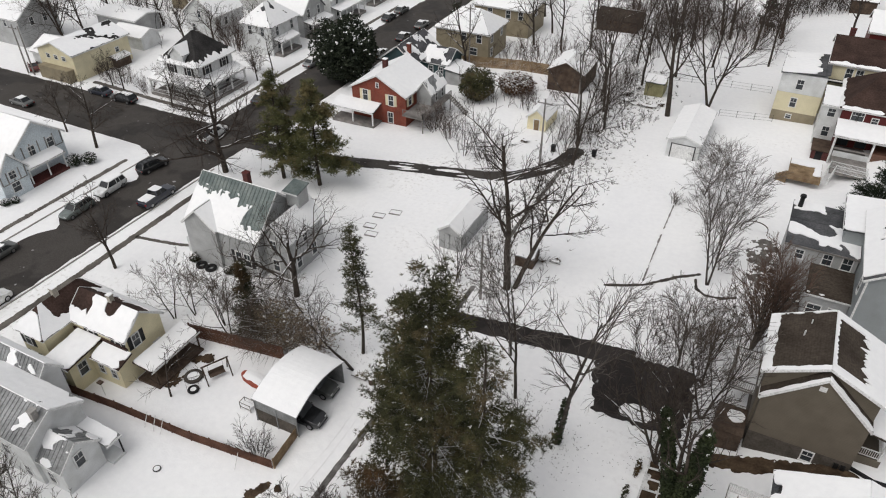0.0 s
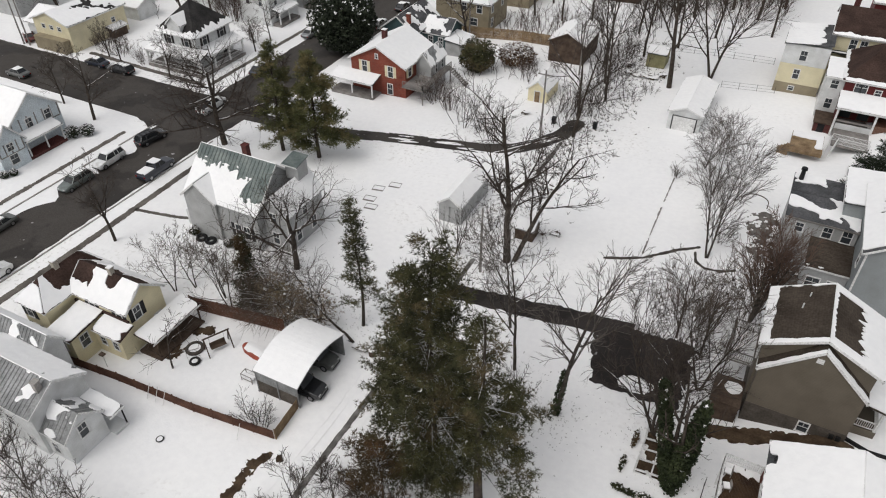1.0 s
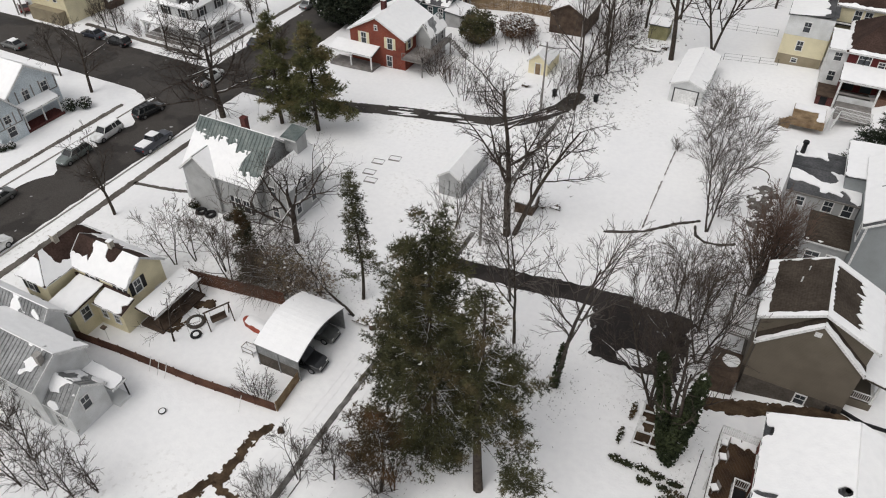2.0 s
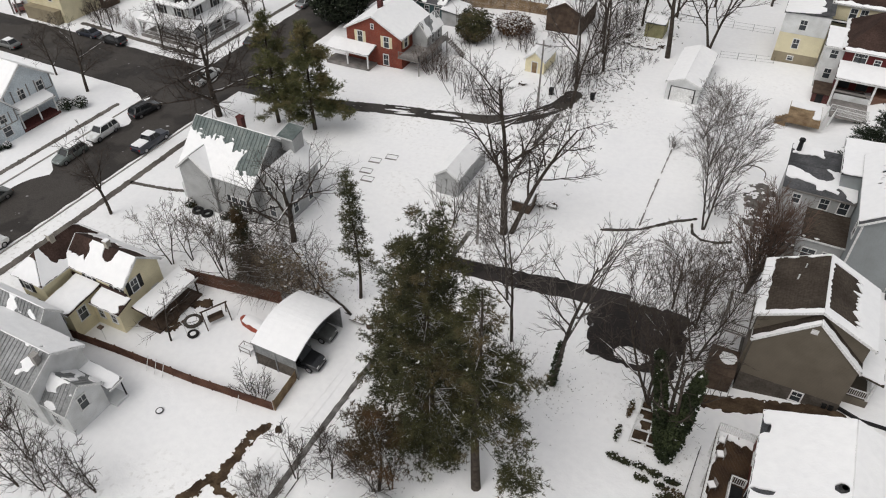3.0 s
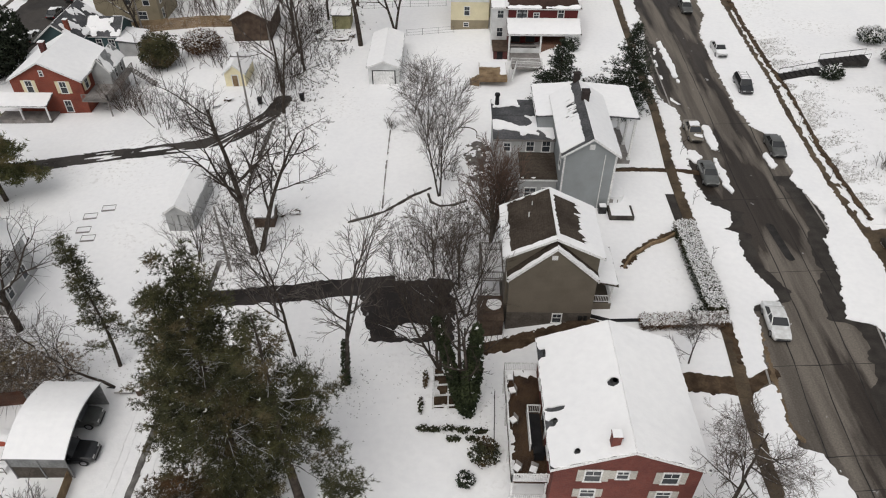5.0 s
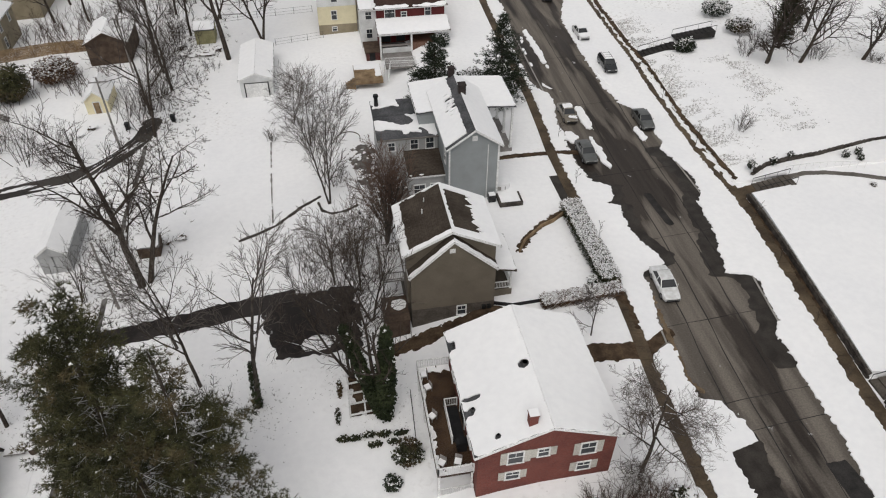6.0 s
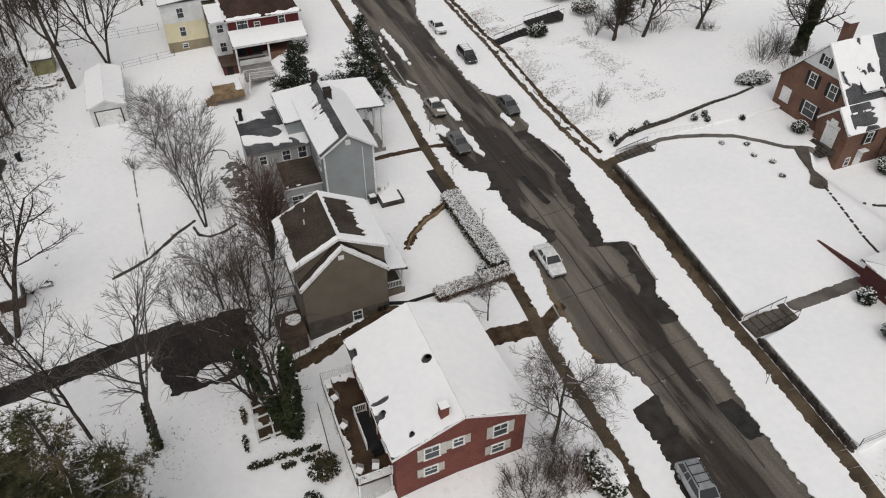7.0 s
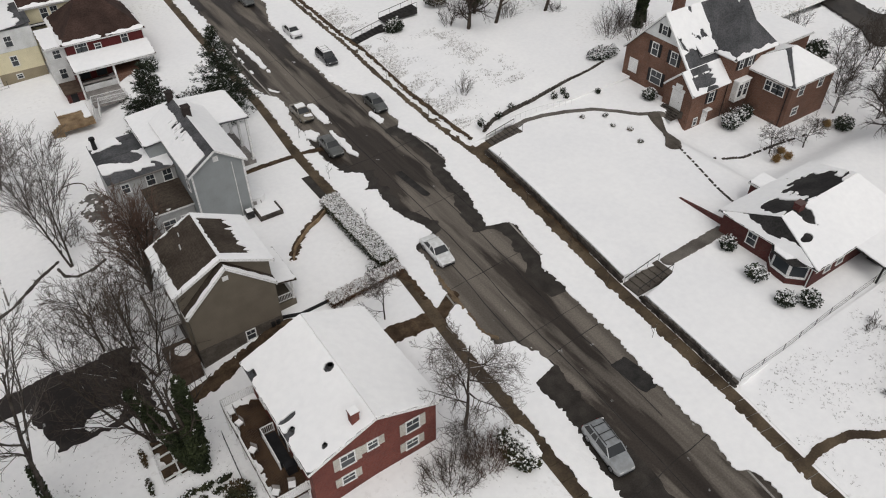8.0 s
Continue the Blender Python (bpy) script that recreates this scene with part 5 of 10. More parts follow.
lean_to(ran, 60.6, 69.4, 16.4, 20.0, 3.0, 3.4, "S", ROOF_BLACK, FULL, snow=0.12)
for x in (60.9, 65, 69.1):
    post(ran, x, 16.7, 0.4, 3.0, 0.16, BLACK)
wins(ran, "S", RB, [(57.5, 2.3, 0.9, 1.1), (59.5, 2.3, 0.9, 1.1)])
downpipe(ran, 54.82, 20.15, 0.8, 3.4)

# dark brick house south of the rough slope
edge_house = house("dark_brick_house", "dark brick house behind snowy shrubs", 57, 6, 0.6)
block(edge_house, 53.2, 63, 0.5, 9.0, 0.2, 3.9, 6.5, "x", BRICK_DARK, ROOF_BLACK, 0.4, FULL, FULL)

# ---- west side ----
red = house("red_brick_house", "bright red brick house with a snow-white gabled roof", -56, 92, -4.4)
RH = (-61.0, -51.2, 87.6, 97.0)
block(red, *RH, -5.2, 0.9, 3.5, "y", BRICK_BRIGHT, ROOF_GREY, 0.35, FULL, FULL)
wins(red, "S", RH, [(-58.5, -0.1, 0.85, 1.6), (-53.8, -0.2, 0.85, 1.6)], shutters=CREAM_SIDE)
wins(red, "S", RH, [(-54.0, -3.1, 0.85, 1.6)])
wins(red, "S", RH, [(-56.2, 1.9, 0.4, 0.6)])
wins(red, "E", RH, [(89.0, -0.1, 0.85, 1.5)], shutters=CREAM_SIDE)
chimney(red, -57.0, 91.6, 2.4, 4.6, 0.7, 0.7, BRICK_DARK)
lean_to(red, -63.6, -55.6, 84.9, 87.6, -1.75, -1.1, "S", ROOF_GREY, FULL)
for x in (-63.3, -59.6, -55.9):
    post(red, x, 85.2, -4.5, -1.8, 0.18)
part("porch_floor", boxes((-63.5, -55.7, 85.0, 87.6, -4.7, -4.0)), GREY_WOOD, red)
block(red, -51.2, -48.6, 91.2, 96.2, -4.4, 0.5, 2.2, "y", GREY_SIDE, TIN_GREY, 0.25, snow_cover(17, 0.8), None)
wins(red, "E", (-51.2, -48.6, 91.2, 96.2), [(93.0, -0.6, 0.6, 1.2), (95.0, -0.6, 0.6, 1.2)])
part("balcony", boxes((-51.1, -47.4, 86.2, 96.2, -1.7, -1.5)), GREY_WOOD, red)
railing(red, [(-51.0, 86.3, -1.5), (-47.5, 86.3, -1.5), (-47.5, 96.1, -1.5)], 0.9, GREY_WOOD, 0.2)
for y in (86.4, 91, 96):
    post(red, -47.6, y, -4.3, -1.7, 0.14, GREY_WOOD)
for k in range(9):
    part("stair_tread", boxes((-47.3 + 0.33 * k, -46.97 + 0.33 * k, 95.0, 96.2, -1.75 - 0.25 * k, -1.69 - 0.25 * k)), GREY_WOOD, red)
railing(red, [(-47.3, 94.95, -1.6), (-44.3, 94.95, -3.9)], 0.9, GREY_WOOD, 0.2)

four = house("white_foursquare_house", "white square house with a black hip roof and wraparound porch", -91.5, 85.5, -4.5)
FB = (-95.0, -87.4, 81.3, 89.7)
def four_s(u, v, a, b):
    return min(u, a - u, v - 0.02, 1.1 - v + 0.9 * wobble(u * 2.2, 0.2, 1.0, 3) + 0.3 * wobble2(u, v, 1.2, 5))
block(four, *FB, -4.8, 1.9, 5.6, "y", WHITE_SIDE, ROOF_BLACK, 0.7, four_s, four_s, hip=4.6)
wins(four, "S", FB, [(-93.2, 0.4, 0.9, 1.7), (-89.4, 0.4, 0.9, 1.7)], shutters=BLACK)
wins(four, "E", FB, [(83.4, 0.4, 0.9, 1.7), (87.6, 0.4, 0.9, 1.7)], shutters=BLACK)
wins(four, "E", FB, [(84, -2.6, 0.9, 1.6), (87.6, -2.6, 0.9, 1.6)])
lean_to(four, -97.2, -85.0, 78.9, 81.3, -1.5, -0.7, "S", ROOF_BLACK, FULL)
lean_to(four, -87.4, -85.0, 81.3, 90.2, -1.5, -0.7, "E", ROOF_BLACK, FULL)
for x, y in ((-96.9, 79.2), (-93, 79.2), (-89, 79.2), (-85.3, 79.2), (-85.3, 82.8), (-85.3, 86.4), (-85.3, 89.9)):
    post(four, x, y, -4.6, -1.5, 0.26)
part("porch_floor", boxes((-97.1, -85.1, 79.0, 90.1, -4.7, -4.0)), GREY_WOOD, four)
railing(four, [(-96.9, 79.1, -4.0), (-85.3, 79.1, -4.0), (-85.3, 89.9, -4.0)], 0.8, WHITE, 0.3)
block(four, -92.6, -89.8, 80.9, 84.5, 2.0, 3.0, 4.3, "y", WHITE_SIDE, ROOF_BLACK, 0.2, FULL, FULL)

grey = house("grey_tin_roof_house", "pale grey house with a seamed grey-green tin roof", -52, 50, -4.0)
GB = (-57.0, -46.9, 46.6, 55.0)
def grey_s(u, v, a, b):
    """Green tin bare along the ridge and towards the wing, snow slid into a torn sheet below."""
    comb = 0.5 * wobble(u * 3.6, v * 0.3, 1.0, 9) + 0.6 * wobble2(u, v, 0.8, 6) + 0.4 * wobble(u * 1.2, v * 5.0, 1.0, 3)
    sheet_top = b * (0.7 if u < 6.4 else 0.55) - v + 1.3 * comb
    return min(u - 0.03, a - u - 0.03, v, max(min(sheet_top, 7.4 + 0.15 * v - u + comb), min(u - 7.2, 1.6 - v + comb), 0.8 - v + 0.3 * comb))
block(grey, *GB, -4.6, 1.35, 5.4, "x", GREY_SIDE, TIN_GREEN, 0.3, grey_s, snow_cover(18, 0.2), seams=0.5, step=0.18)
# cross gable at its west end, flush with the south wall
GW = (-57.02, -52.5, 46.22, 50.2)
def grey_w(u, v, a, b):
    """Streaks of snow between bare seams."""
    return min(u - 0.03, a - u - 0.03, v, 0.25 + 0.8 * wobble(u * 0.8, v * 5.5, 1.0, 4) + 0.5 * wobble2(u, v, 0.9, 2))
def grey_we(u, v, a, b):
    return min(u - 0.03, a - u - 0.03, v, b - 0.1 - v, 0.75 + 0.8 * wobble2(u, v, 0.7, 8) + 0.45 * wobble(u * 1.2, v * 5.0, 1.0, 3))
block(grey, *GW, -4.6, 1.35, 3.35, "y", GREY_SIDE, TIN_GREEN, 0.28, grey_w, grey_we, seams=0.5, step=0.16)
wins(grey, "S", GB, [(-49.9, -1.9, 0.85, 1.6), (-48.7, -1.9, 0.85, 1.6)], shutters=BLACK)
chimney(grey, -51.0, 51.2, 4.4, 6.7, 0.7, 0.6, BRICK_DARK, False)
# its east wing, set back
GE = (-47.3, -43.7, 47.7, 54.4)
block(grey, *GE, -4.4, 1.2, 3.3, "y", GREY_SIDE, TIN_GREEN, 0.3, lambda u, v, a, b: min(u - 0.03, a - u - 0.03, v, 0.75 * b - v + 0.7 * wobble2(u, v, 0.8, 5) - 0.9 * (2.2 < u < 4.0)), snow_cover(20, -0.5), seams=0.5, step=0.18)
wins(grey, "S", GE, [(-45.5, -2.2, 0.8, 1.4), (-45.5, 0.6, 0.7, 1.1)])
wins(grey, "E", GE, [(49.5, -2.2, 0.8, 1.4), (52.4, -2.2, 0.8, 1.4), (51, 0.3, 0.7, 1.0)])
part("corner_board", boxes((-43.72, -43.6, 47.66, 47.7, -4.2, 1.1)), WHITE, grey)
part("corner_board", boxes((-47.3, -47.18, 47.66, 47.7, -4.2, 1.1)), WHITE, grey)
downpipe(grey, -47.4, 46.5, -4.2, 1.3)
part("dormer", boxes((-46.6, -44.9, 52.2, 54.0, 3.0, 5.0)), GREY_SIDE, grey, "grey boarded dormer behind the ridge")
lean_to(grey, -46.8, -44.7, 51.8, 54.2, 5.0, 5.4, "S", TIN_GREEN, None)
part("back_porch", boxes((-58.6, -57.05, 47.2, 49.8, -4.5, -2.2)), WHITE_SIDE, grey)

yel = house("yellow_gabled_house", "pale yellow sided house with snow-covered wings", -53, 30, -4.0)
YA, YB2 = (-58.6, -55.0, 25.6, 33.4), (-55.3, -48.0, 28.8, 33.2)
def yel_east(u, v, a, b):
    """Bare brown shingles below the ridge where the wings meet."""
    r = 0.35 * wobble2(u, v, 0.8, 22) + 0.3 * wobble(u * 3.0, v * 0.5, 1.0, 4)
    return min(FULL(u, v, a, b), max(a * 0.3 - u, b * 0.34 - v) + r)
def yel_south(u, v, a, b):
    r = 0.35 * wobble2(u, v, 0.8, 12) + 0.3 * wobble(u * 3.0, v * 0.5, 1.0, 7)
    return min(FULL(u, v, a, b), max(u - 2.3, b * 0.42 - v) + r, max(math.hypot(u - 4.9, (v - b) * 0.7) - 0.9, b * 0.6 - v) + 0.4 * r)
def yel_bare(u, v, a, b):
    return min(FULL(u, v, a, b), b * 0.55 - v + 0.9 * wobble2(u, v, 0.8, 22) + 0.5 * wobble(u * 3.0, v * 0.5, 1.0, 4))
block(yel, *YA, -4.8, 1.2, 3.1, "y", YELLOW_SIDE, ROOF_RED, 0.3, lambda u, v, a, b: min(FULL(u, v, a, b), b * 0.8 - v + 0.7 * wobble2(u, v, 0.7, 12)), yel_east, hip=1.9, step=0.2)
wins(yel, "S", YA, [(-57.5, 0.1, 0.8, 1.4), (-57.4, -2.4, 0.8, 1.4), (-55.8, -2.4, 0.7, 1.3)], shutters=BLACK)
block(yel, *YB2, -4.8, 1.2, 3.05, "x", YELLOW_SIDE, ROOF_RED, 0.3, yel_south, yel_bare, step=0.2)
wins(yel, "S", YB2, [(-52.6, 0.5, 0.7, 1.1), (-49.0, 0.5, 0.7, 1.1)], shutters=BLACK)
wins(yel, "E", YB2, [(30.0, 0.3, 0.75, 1.3)], shutters=BLACK)
wins(yel, "E", YB2, [(32.0, -2.2, 0.75, 1.3)])
part("wall", boxes((-54.1, -51.5, 24.9, 28.7, -4.6, -0.4)), YELLOW_SIDE, yel)
lean_to(yel, -54.4, -51.1, 24.5, 28.7, -0.35, 0.15, "S", ROOF_RED, FULL)
wins(yel, "E", (-54.1, -51.5, 24.9, 28.7), [(26.2, -1.6, 0.85, 1.3)])
wins(yel, "S", (-54.1, -51.5, 24.9, 28.7), [(-52.9, -1.6, 0.7, 1.2)])
part("wall", boxes((-51.5, -47.9, 27.3, 28.8, -4.6, -0.75)), YELLOW_SIDE, yel)
lean_to(yel, -51.0, -47.3, 26.8, 28.7, -0.65, -0.1, "S", ROOF_RED, snow_cover(33, 0.0))
wins(yel, "S", (-51.5, -47.9, 27.3, 28.8), [(-50.4, -2.2, 0.6, 0.9), (-48.8, -2.2, 0.6, 0.9)])
part("ledge", boxes((-54.9, -47.8, 28.6, 28.78, -0.3, 0.2)), ROOF_RED, yel)
chimney(yel, -56.8, 29.2, 2.4, 3.9, 0.5, 0.5, CHIM_PALE)
chimney(yel, -51.3, 31.0, 2.2, 3.8, 0.45, 0.45, CHIM_PALE)
lean_to(yel, -47.3, -44.9, 28.4, 34.7, -1.35, -1.0, "E", ROOF_RED, FULL)
for y in (28.9, 31.6, 34.4):
    post(yel, -45.1, y, -3.9, -1.4, 0.13, WOOD)
part("porch_floor", boxes((-47.6, -44.8, 28.6, 34.6, -4.2, -3.5)), WOOD, yel)

wtin = house("white_tin_roof_house", "white sided house with grey seamed tin roofs", -47, 19, -3.7)
W1 = (-56.0, -46.1, 16.5, 21.7)
block(wtin, *W1, -4.4, 1.3, 2.9, "x", WHITE_SIDE, TIN_GREY, 0.25, snow_cover(41, 1.45), snow_cover(42, 0.4), seams=0.42)
W2 = (-46.1, -43.3, 16.8, 20.4)
block(wtin, *W2, -4.2, -0.6, 1.0, "x", WHITE_SIDE, TIN_GREY, 0.2, snow_cover(43, 1.1), snow_cover(44, 0.6), seams=0.42)
wins(wtin, "E", W2, [(18.5, -0.9, 0.75, 1.3)])
wins(wtin, "S", W2, [(-45.0, -2.3, 0.7, 1.2)])
wins(wtin, "S", W1, [(-47.6, -2.6, 0.7, 1.2), (-49.4, -0.8, 0.8, 1.2), (-52, -0.8, 0.8, 1.2)])
lean_to(wtin, -46.1, -42.4, 20.4, 21.9, -1.15, -0.8, "E", TIN_GREY, FULL)
for x in (-42.6, -44.3):
    post(wtin, x, 21.7, -3.7, -1.1, 0.1, BLACK)
part("porch_floor", boxes((-46.1, -42.5, 20.45, 21.8, -4, -3.3)), WHITE_SIDE, wtin)
chimney(wtin, -46.6, 18.3, 1.8, 3.5, 0.5, 0.5, CONCRETE, False)
block(wtin, -64, -51.5, 21.7, 25.6 - 1.6, -4.4, 0.9, 2.2, "x", WHITE_SIDE, TIN_GREY, 0.2, snow_cover(45, 1.3), FULL, seams=0.42)

wtin.matrix_basis = pose(0.6, 0.0, 0.0) @ wtin.matrix_basis

tud2 = house("half_timbered_house", "pale blue stucco house with dark half-timbering and snowy roof", -93, 49, -4.5)
T2 = (-98.0, -90.6, 48.6, 56.5)
block(tud2, *T2, -4.8, 0.4, 3.4, "x", ICE_SIDE, ROOF_GREY, 0.4, FULL, FULL)
block(tud2, -97.0, -88.4, 44.6, 48.6, -4.8, -0.6, 1.9, "x", ICE_SIDE, ROOF_GREY, 0.35, FULL, FULL)
def timber(h, x, y0, y1, z0, z1, n):
    for k in range(n + 1):
        y = y0 + (y1 - y0) * k / n
        part("timber", boxes((x, x + 0.05, y - 0.08, y + 0.08, z0, z1)), GREY_WOOD, h)
    part("timber", boxes((x + 0.002, x + 0.052, y0, y1, z0 - 0.12, z0)), GREY_WOOD, h)
timber(tud2, -90.6, 48.9, 56.3, -1.4, 0.5, 6)
timber(tud2, -88.4, 44.8, 48.4, -2.2, -0.6, 4)
wins(tud2, "E", T2, [(51.5, -0.5, 0.9, 1.2), (54.5, -0.5, 0.9, 1.2)])
wins(tud2, "E", (-97, -88.4, 44.6, 48.6), [(46.5, -3.0, 1.1, 1.2), (46.5, -1.2, 0.9, 0.9)])
lean_to(tud2, -90.6, -88.4, 48.7, 54.8, -1.75, -1.3, "E", ROOF_GREY, FULL)
for y in (49, 51.8, 54.5):
    post(tud2, -88.7, y, -4.5, -1.8, 0.16)
part("porch_floor", boxes((-90.6, -88.5, 48.7, 54.7, -4.7, -4.1)), BRICK_DARK, tud2)

crm = house("cream_long_house", "long cream sided building with a low snowy roof", -116, 83, -4.5)
CR = (-121.5, -112.6, 77.0, 89.5)
block(crm, *CR, -4.8, 0.4, 2.1, "y", CREAM_SIDE, ROOF_BLACK, 0.4, MOST, snow_cover(51, 0.62, 0.1, scale=0.42))
wins(crm, "S", CR, [(-119, -0.6, 0.8, 0.6), (-117, -0.6, 0.8, 0.6), (-115, -0.6, 0.8, 0.6)])
wins(crm, "E", CR, [(86.5, -1.6, 0.7, 0.7)])
part("front_porch", boxes((-120.8, -113.2, 75.6, 77.0, -4.6, -2.2)), TAN_SIDE, crm)
lean_to(crm, -113, -111.0, 84.4, 88.2, -2.7, -2.3, "E", ROOF_BLACK, FULL)
part("side_shed", boxes((-112.5, -111.3, 84.7, 88, -4.6, -2.75)), WOOD, crm)
block(crm, -126.0, -121.6, 78.6, 86, -4.8, -1.4, 0.3, "x", WHITE_SIDE, ROOF_GREY, 0.4, FULL, FULL)

def plain_house(name, label, x0, x1, y0, y1, zg, eave, ridge, axis, wall, roof, rows_s=(), rows_e=(), cov=FULL, hip=0.0, porch=None, rows_w=()):
    h = house(name, label, (x0 + x1) / 2, (y0 + y1) / 2, zg)
    block(h, x0, x1, y0, y1, zg - 0.3, eave, ridge, axis, wall, roof, 0.4, cov, None if cov is None else cov, hip=hip)
    wins(h, "S", (x0, x1, y0, y1), rows_s)
    wins(h, "E", (x0, x1, y0, y1), rows_e)
    if porch:
        a, b, c, d, z = porch
        lean_to(h, a, b, c, d, z, z + 0.5, "E", roof, FULL)
        n = max(2, int((d - c) / 2.4))
        for k in range(n + 1):
            post(h, b - 0.25, c + 0.2 + (d - c - 0.4) * k / n, zg, z, 0.2)
        part("porch_floor", boxes((a, b - 0.05, c, d, zg - 0.1, zg + 0.5)), GREY_WOOD, h)
    return h


two_e = lambda y0, y1: [(y0, 0.0, 0.8, 1.5), (y1, 0.0, 0.8, 1.5), (y0, -2.6, 0.8, 1.5)]
plain_house("white_gabled_house", "white two-storey house with a half-melted dark roof", -96.0, -89.0, 102.6, 111.0, -4.5, 1.3, 4.4, "y", WHITE_SIDE, ROOF_GREY,
            [(-94, 0.0, 0.8, 1.5), (-91, 0.0, 0.8, 1.5)], two_e(104.5, 109), snow_cover(71, 0.25, 0.5), 3.6, (-89.0, -87.0, 103, 109, -1.7))
plain_house("grey_porch_house", "grey-white house with a snowy porch and dormer", -97.0, -89.6, 113.6, 121.0, -4.5, 0.4, 4.2, "x", GREY_SIDE, ROOF_GREY, [], two_e(115.5, 119), FULL, 0, (-89.6, -87.2, 113.6, 121, -1.7))
plain_house("long_porch_house", "white house with a long snow-roofed porch", -97.5, -89.5, 123.2, 133.0, -4.5, 0.6, 4.4, "y", WHITE_SIDE, ROOF_GREY, [], two_e(125.5, 130), FULL, 0, (-89.5, -87.0, 123.2, 133, -1.5))
plain_house("white_corner_house", "white two-storey house far up the street", -97, -89.5, 137, 146, -4.5, 0.8, 4.4, "y", WHITE_SIDE, ROOF_GREY, [], two_e(139, 144), FULL, 0, (-89.5, -87.2, 137, 146, -1.5))
plain_house("tan_hip_roof_house", "tan house with a white snow-covered hip roof", -61.5, -50.6, 117.8, 126.5, -4.2, 1.2, 4.0, "x", TAN_SIDE, ROOF_GREY,
            [(-55.6, 0.2, 0.9, 1.5), (-52.5, 0.1, 1.0, 1.5), (-53.6, -2.5, 1.4, 1.2)], [(119.4, 0.0, 0.8, 1.4), (119.4, -2.6, 0.8, 1.4), (124, 0.0, 0.8, 1.4)], FULL, 4.0)
plain_house("tan_back_house", "tan house with a snowy hip roof behind another", -60.5, -48.5, 133, 142, -4.2, 1.3, 3.8, "x", TAN_SIDE, ROOF_GREY, [(-57, 0.1, 0.9, 1.4), (-53, 0.1, 0.9, 1.4), (-50.3, 0.1, 0.9, 1.4)], [(137, 0.1, 0.9, 1.4)], FULL, 4.2)
teal = plain_house("dark_teal_house", "dark teal house with a grey roof streaked with snow", -65.0, -58.5, 103.6, 113.0, -4.4, -0.6, 1.9, "y", TEAL_SIDE, ROOF_GREY, [(-61.8, -2.4, 0.9, 1.3)], [], snow_cover(81, 0.9, 0.4))
block(teal, -58.5, -53.6, 107.0, 112.6, -4.6, -1.3, 0.6, "x", TEAL_SIDE, ROOF_GREY, 0.35, snow_cover(82, 0.75, 0.3), None)
wins(teal, "S", (-58.5, -53.6, 107.0, 112.6), [(-57, -2.6, 0.8, 1.1), (-55, -2.6, 0.8, 1.1)])
chimney(teal, -60.0, 104.6, 0.5, 2.3, 0.6, 0.6, BRICK_BRIGHT)
part("back_room", boxes((-53.4, -50.2, 105.6, 110.5, -4.6, -2.0)), GREY_SIDE, teal)
lean_to(teal, -53.6, -50.0, 105.4, 110.7, -1.95, -1.5, "E", ROOF_GREY, FULL)
plain_house("grey_side_house", "pale grey house with a snowy roof beyond the cross street", -147, -136, 84, 93, -4.5, 1.0, 4.0, "x", GREY_SIDE, ROOF_GREY, [(-144, 0, 0.8, 1.4), (-140, 0, 0.8, 1.4)], [(87, 0, 0.8, 1.4), (90, 0, 0.8, 1.4)])
plain_house("red_far_house", "dark red house at the end of the street", -160, -149, 84, 93, -4.5, 1.6, 4.6, "x", MAROON, ROOF_GREY, [(-153, 0, 0.9, 1.4)], [])
plain_house("white_shed_house", "low white outbuilding under snow", -121.5, -113.8, 93.4, 98.0, -4.5, -1.9, -0.9, "x", WHITE_SIDE, TIN_GREY)
plain_house("back_outbuilding", "low pale building with a flat snowy roof", -131.5, -120.5, 98.5, 105, -4.5, -1.2, -0.5, "x", GREY_SIDE, TIN_GREY)
plain_house("white_rear_house", "white gabled house behind bare trees", -112, -104, 104, 112, -4.5, 0.6, 3.8, "y", WHITE_SIDE, ROOF_GREY, [(-108, 0.5, 0.8, 1.2), (-110, -2.4, 0.8, 1.3)], [(107, -1, 0.8, 1.3)])
plain_house("brown_rear_house", "brown house among trees far behind", -128, -118, 116, 126, -4.5, 1.0, 4.2, "x", TAN_SIDE, ROOF_BROWN, [(-124, 0, 0.8, 1.3)], [(120, 0, 0.8, 1.3)])
plain_house("rear_row_house", "white house with a snowy roof in the rear row", -114, -105, 122, 131, -4.5, 1.0, 4.0, "x", WHITE_SIDE, ROOF_GREY, [(-110, 0, 0.8, 1.3)], [(126, 0, 0.8, 1.3)])
plain_house("far_corner_house", "grey house with a snowy roof far up the street", -66, -56, 150, 160, -4.4, 1.2, 4.2, "y", GREY_SIDE, ROOF_GREY, [(-63, 0, 0.8, 1.3), (-59, 0, 0.8, 1.3)], [])

# outbuildings
far_shed = house("long_brown_shed", "long low brown shed behind the far yards", -33, 146, -3.6, "shed")
block(far_shed, -37.5, -29.0, 143.5, 149.0, -4.2, -1.2, 0.2, "x", WOOD, ROOF_BROWN, 0.3, None, FULL, trim=None)
lawn_shed = house("dark_lawn_shed", "small dark shed at the far end of a lawn", 10.5, 174.5, -2.2, "shed")
block(lawn_shed, 8.6, 13.4, 172.8, 176.8, -2.6, 0.6, 1.6, "x", WOOD, ROOF_BROWN, 0.25, snow_cover(96, 0.6), FULL, trim=None)
barn = house("brown_barn", "dark brown weathered barn with a white snowy roof", -33, 114, -3.5, "barn")
block(barn, -36.0, -29.9, 110.2, 118.6, -4.0, 0.0, 1.6, "y", WOOD, ROOF_GREY, 0.3, FULL, FULL, trim=WOOD)
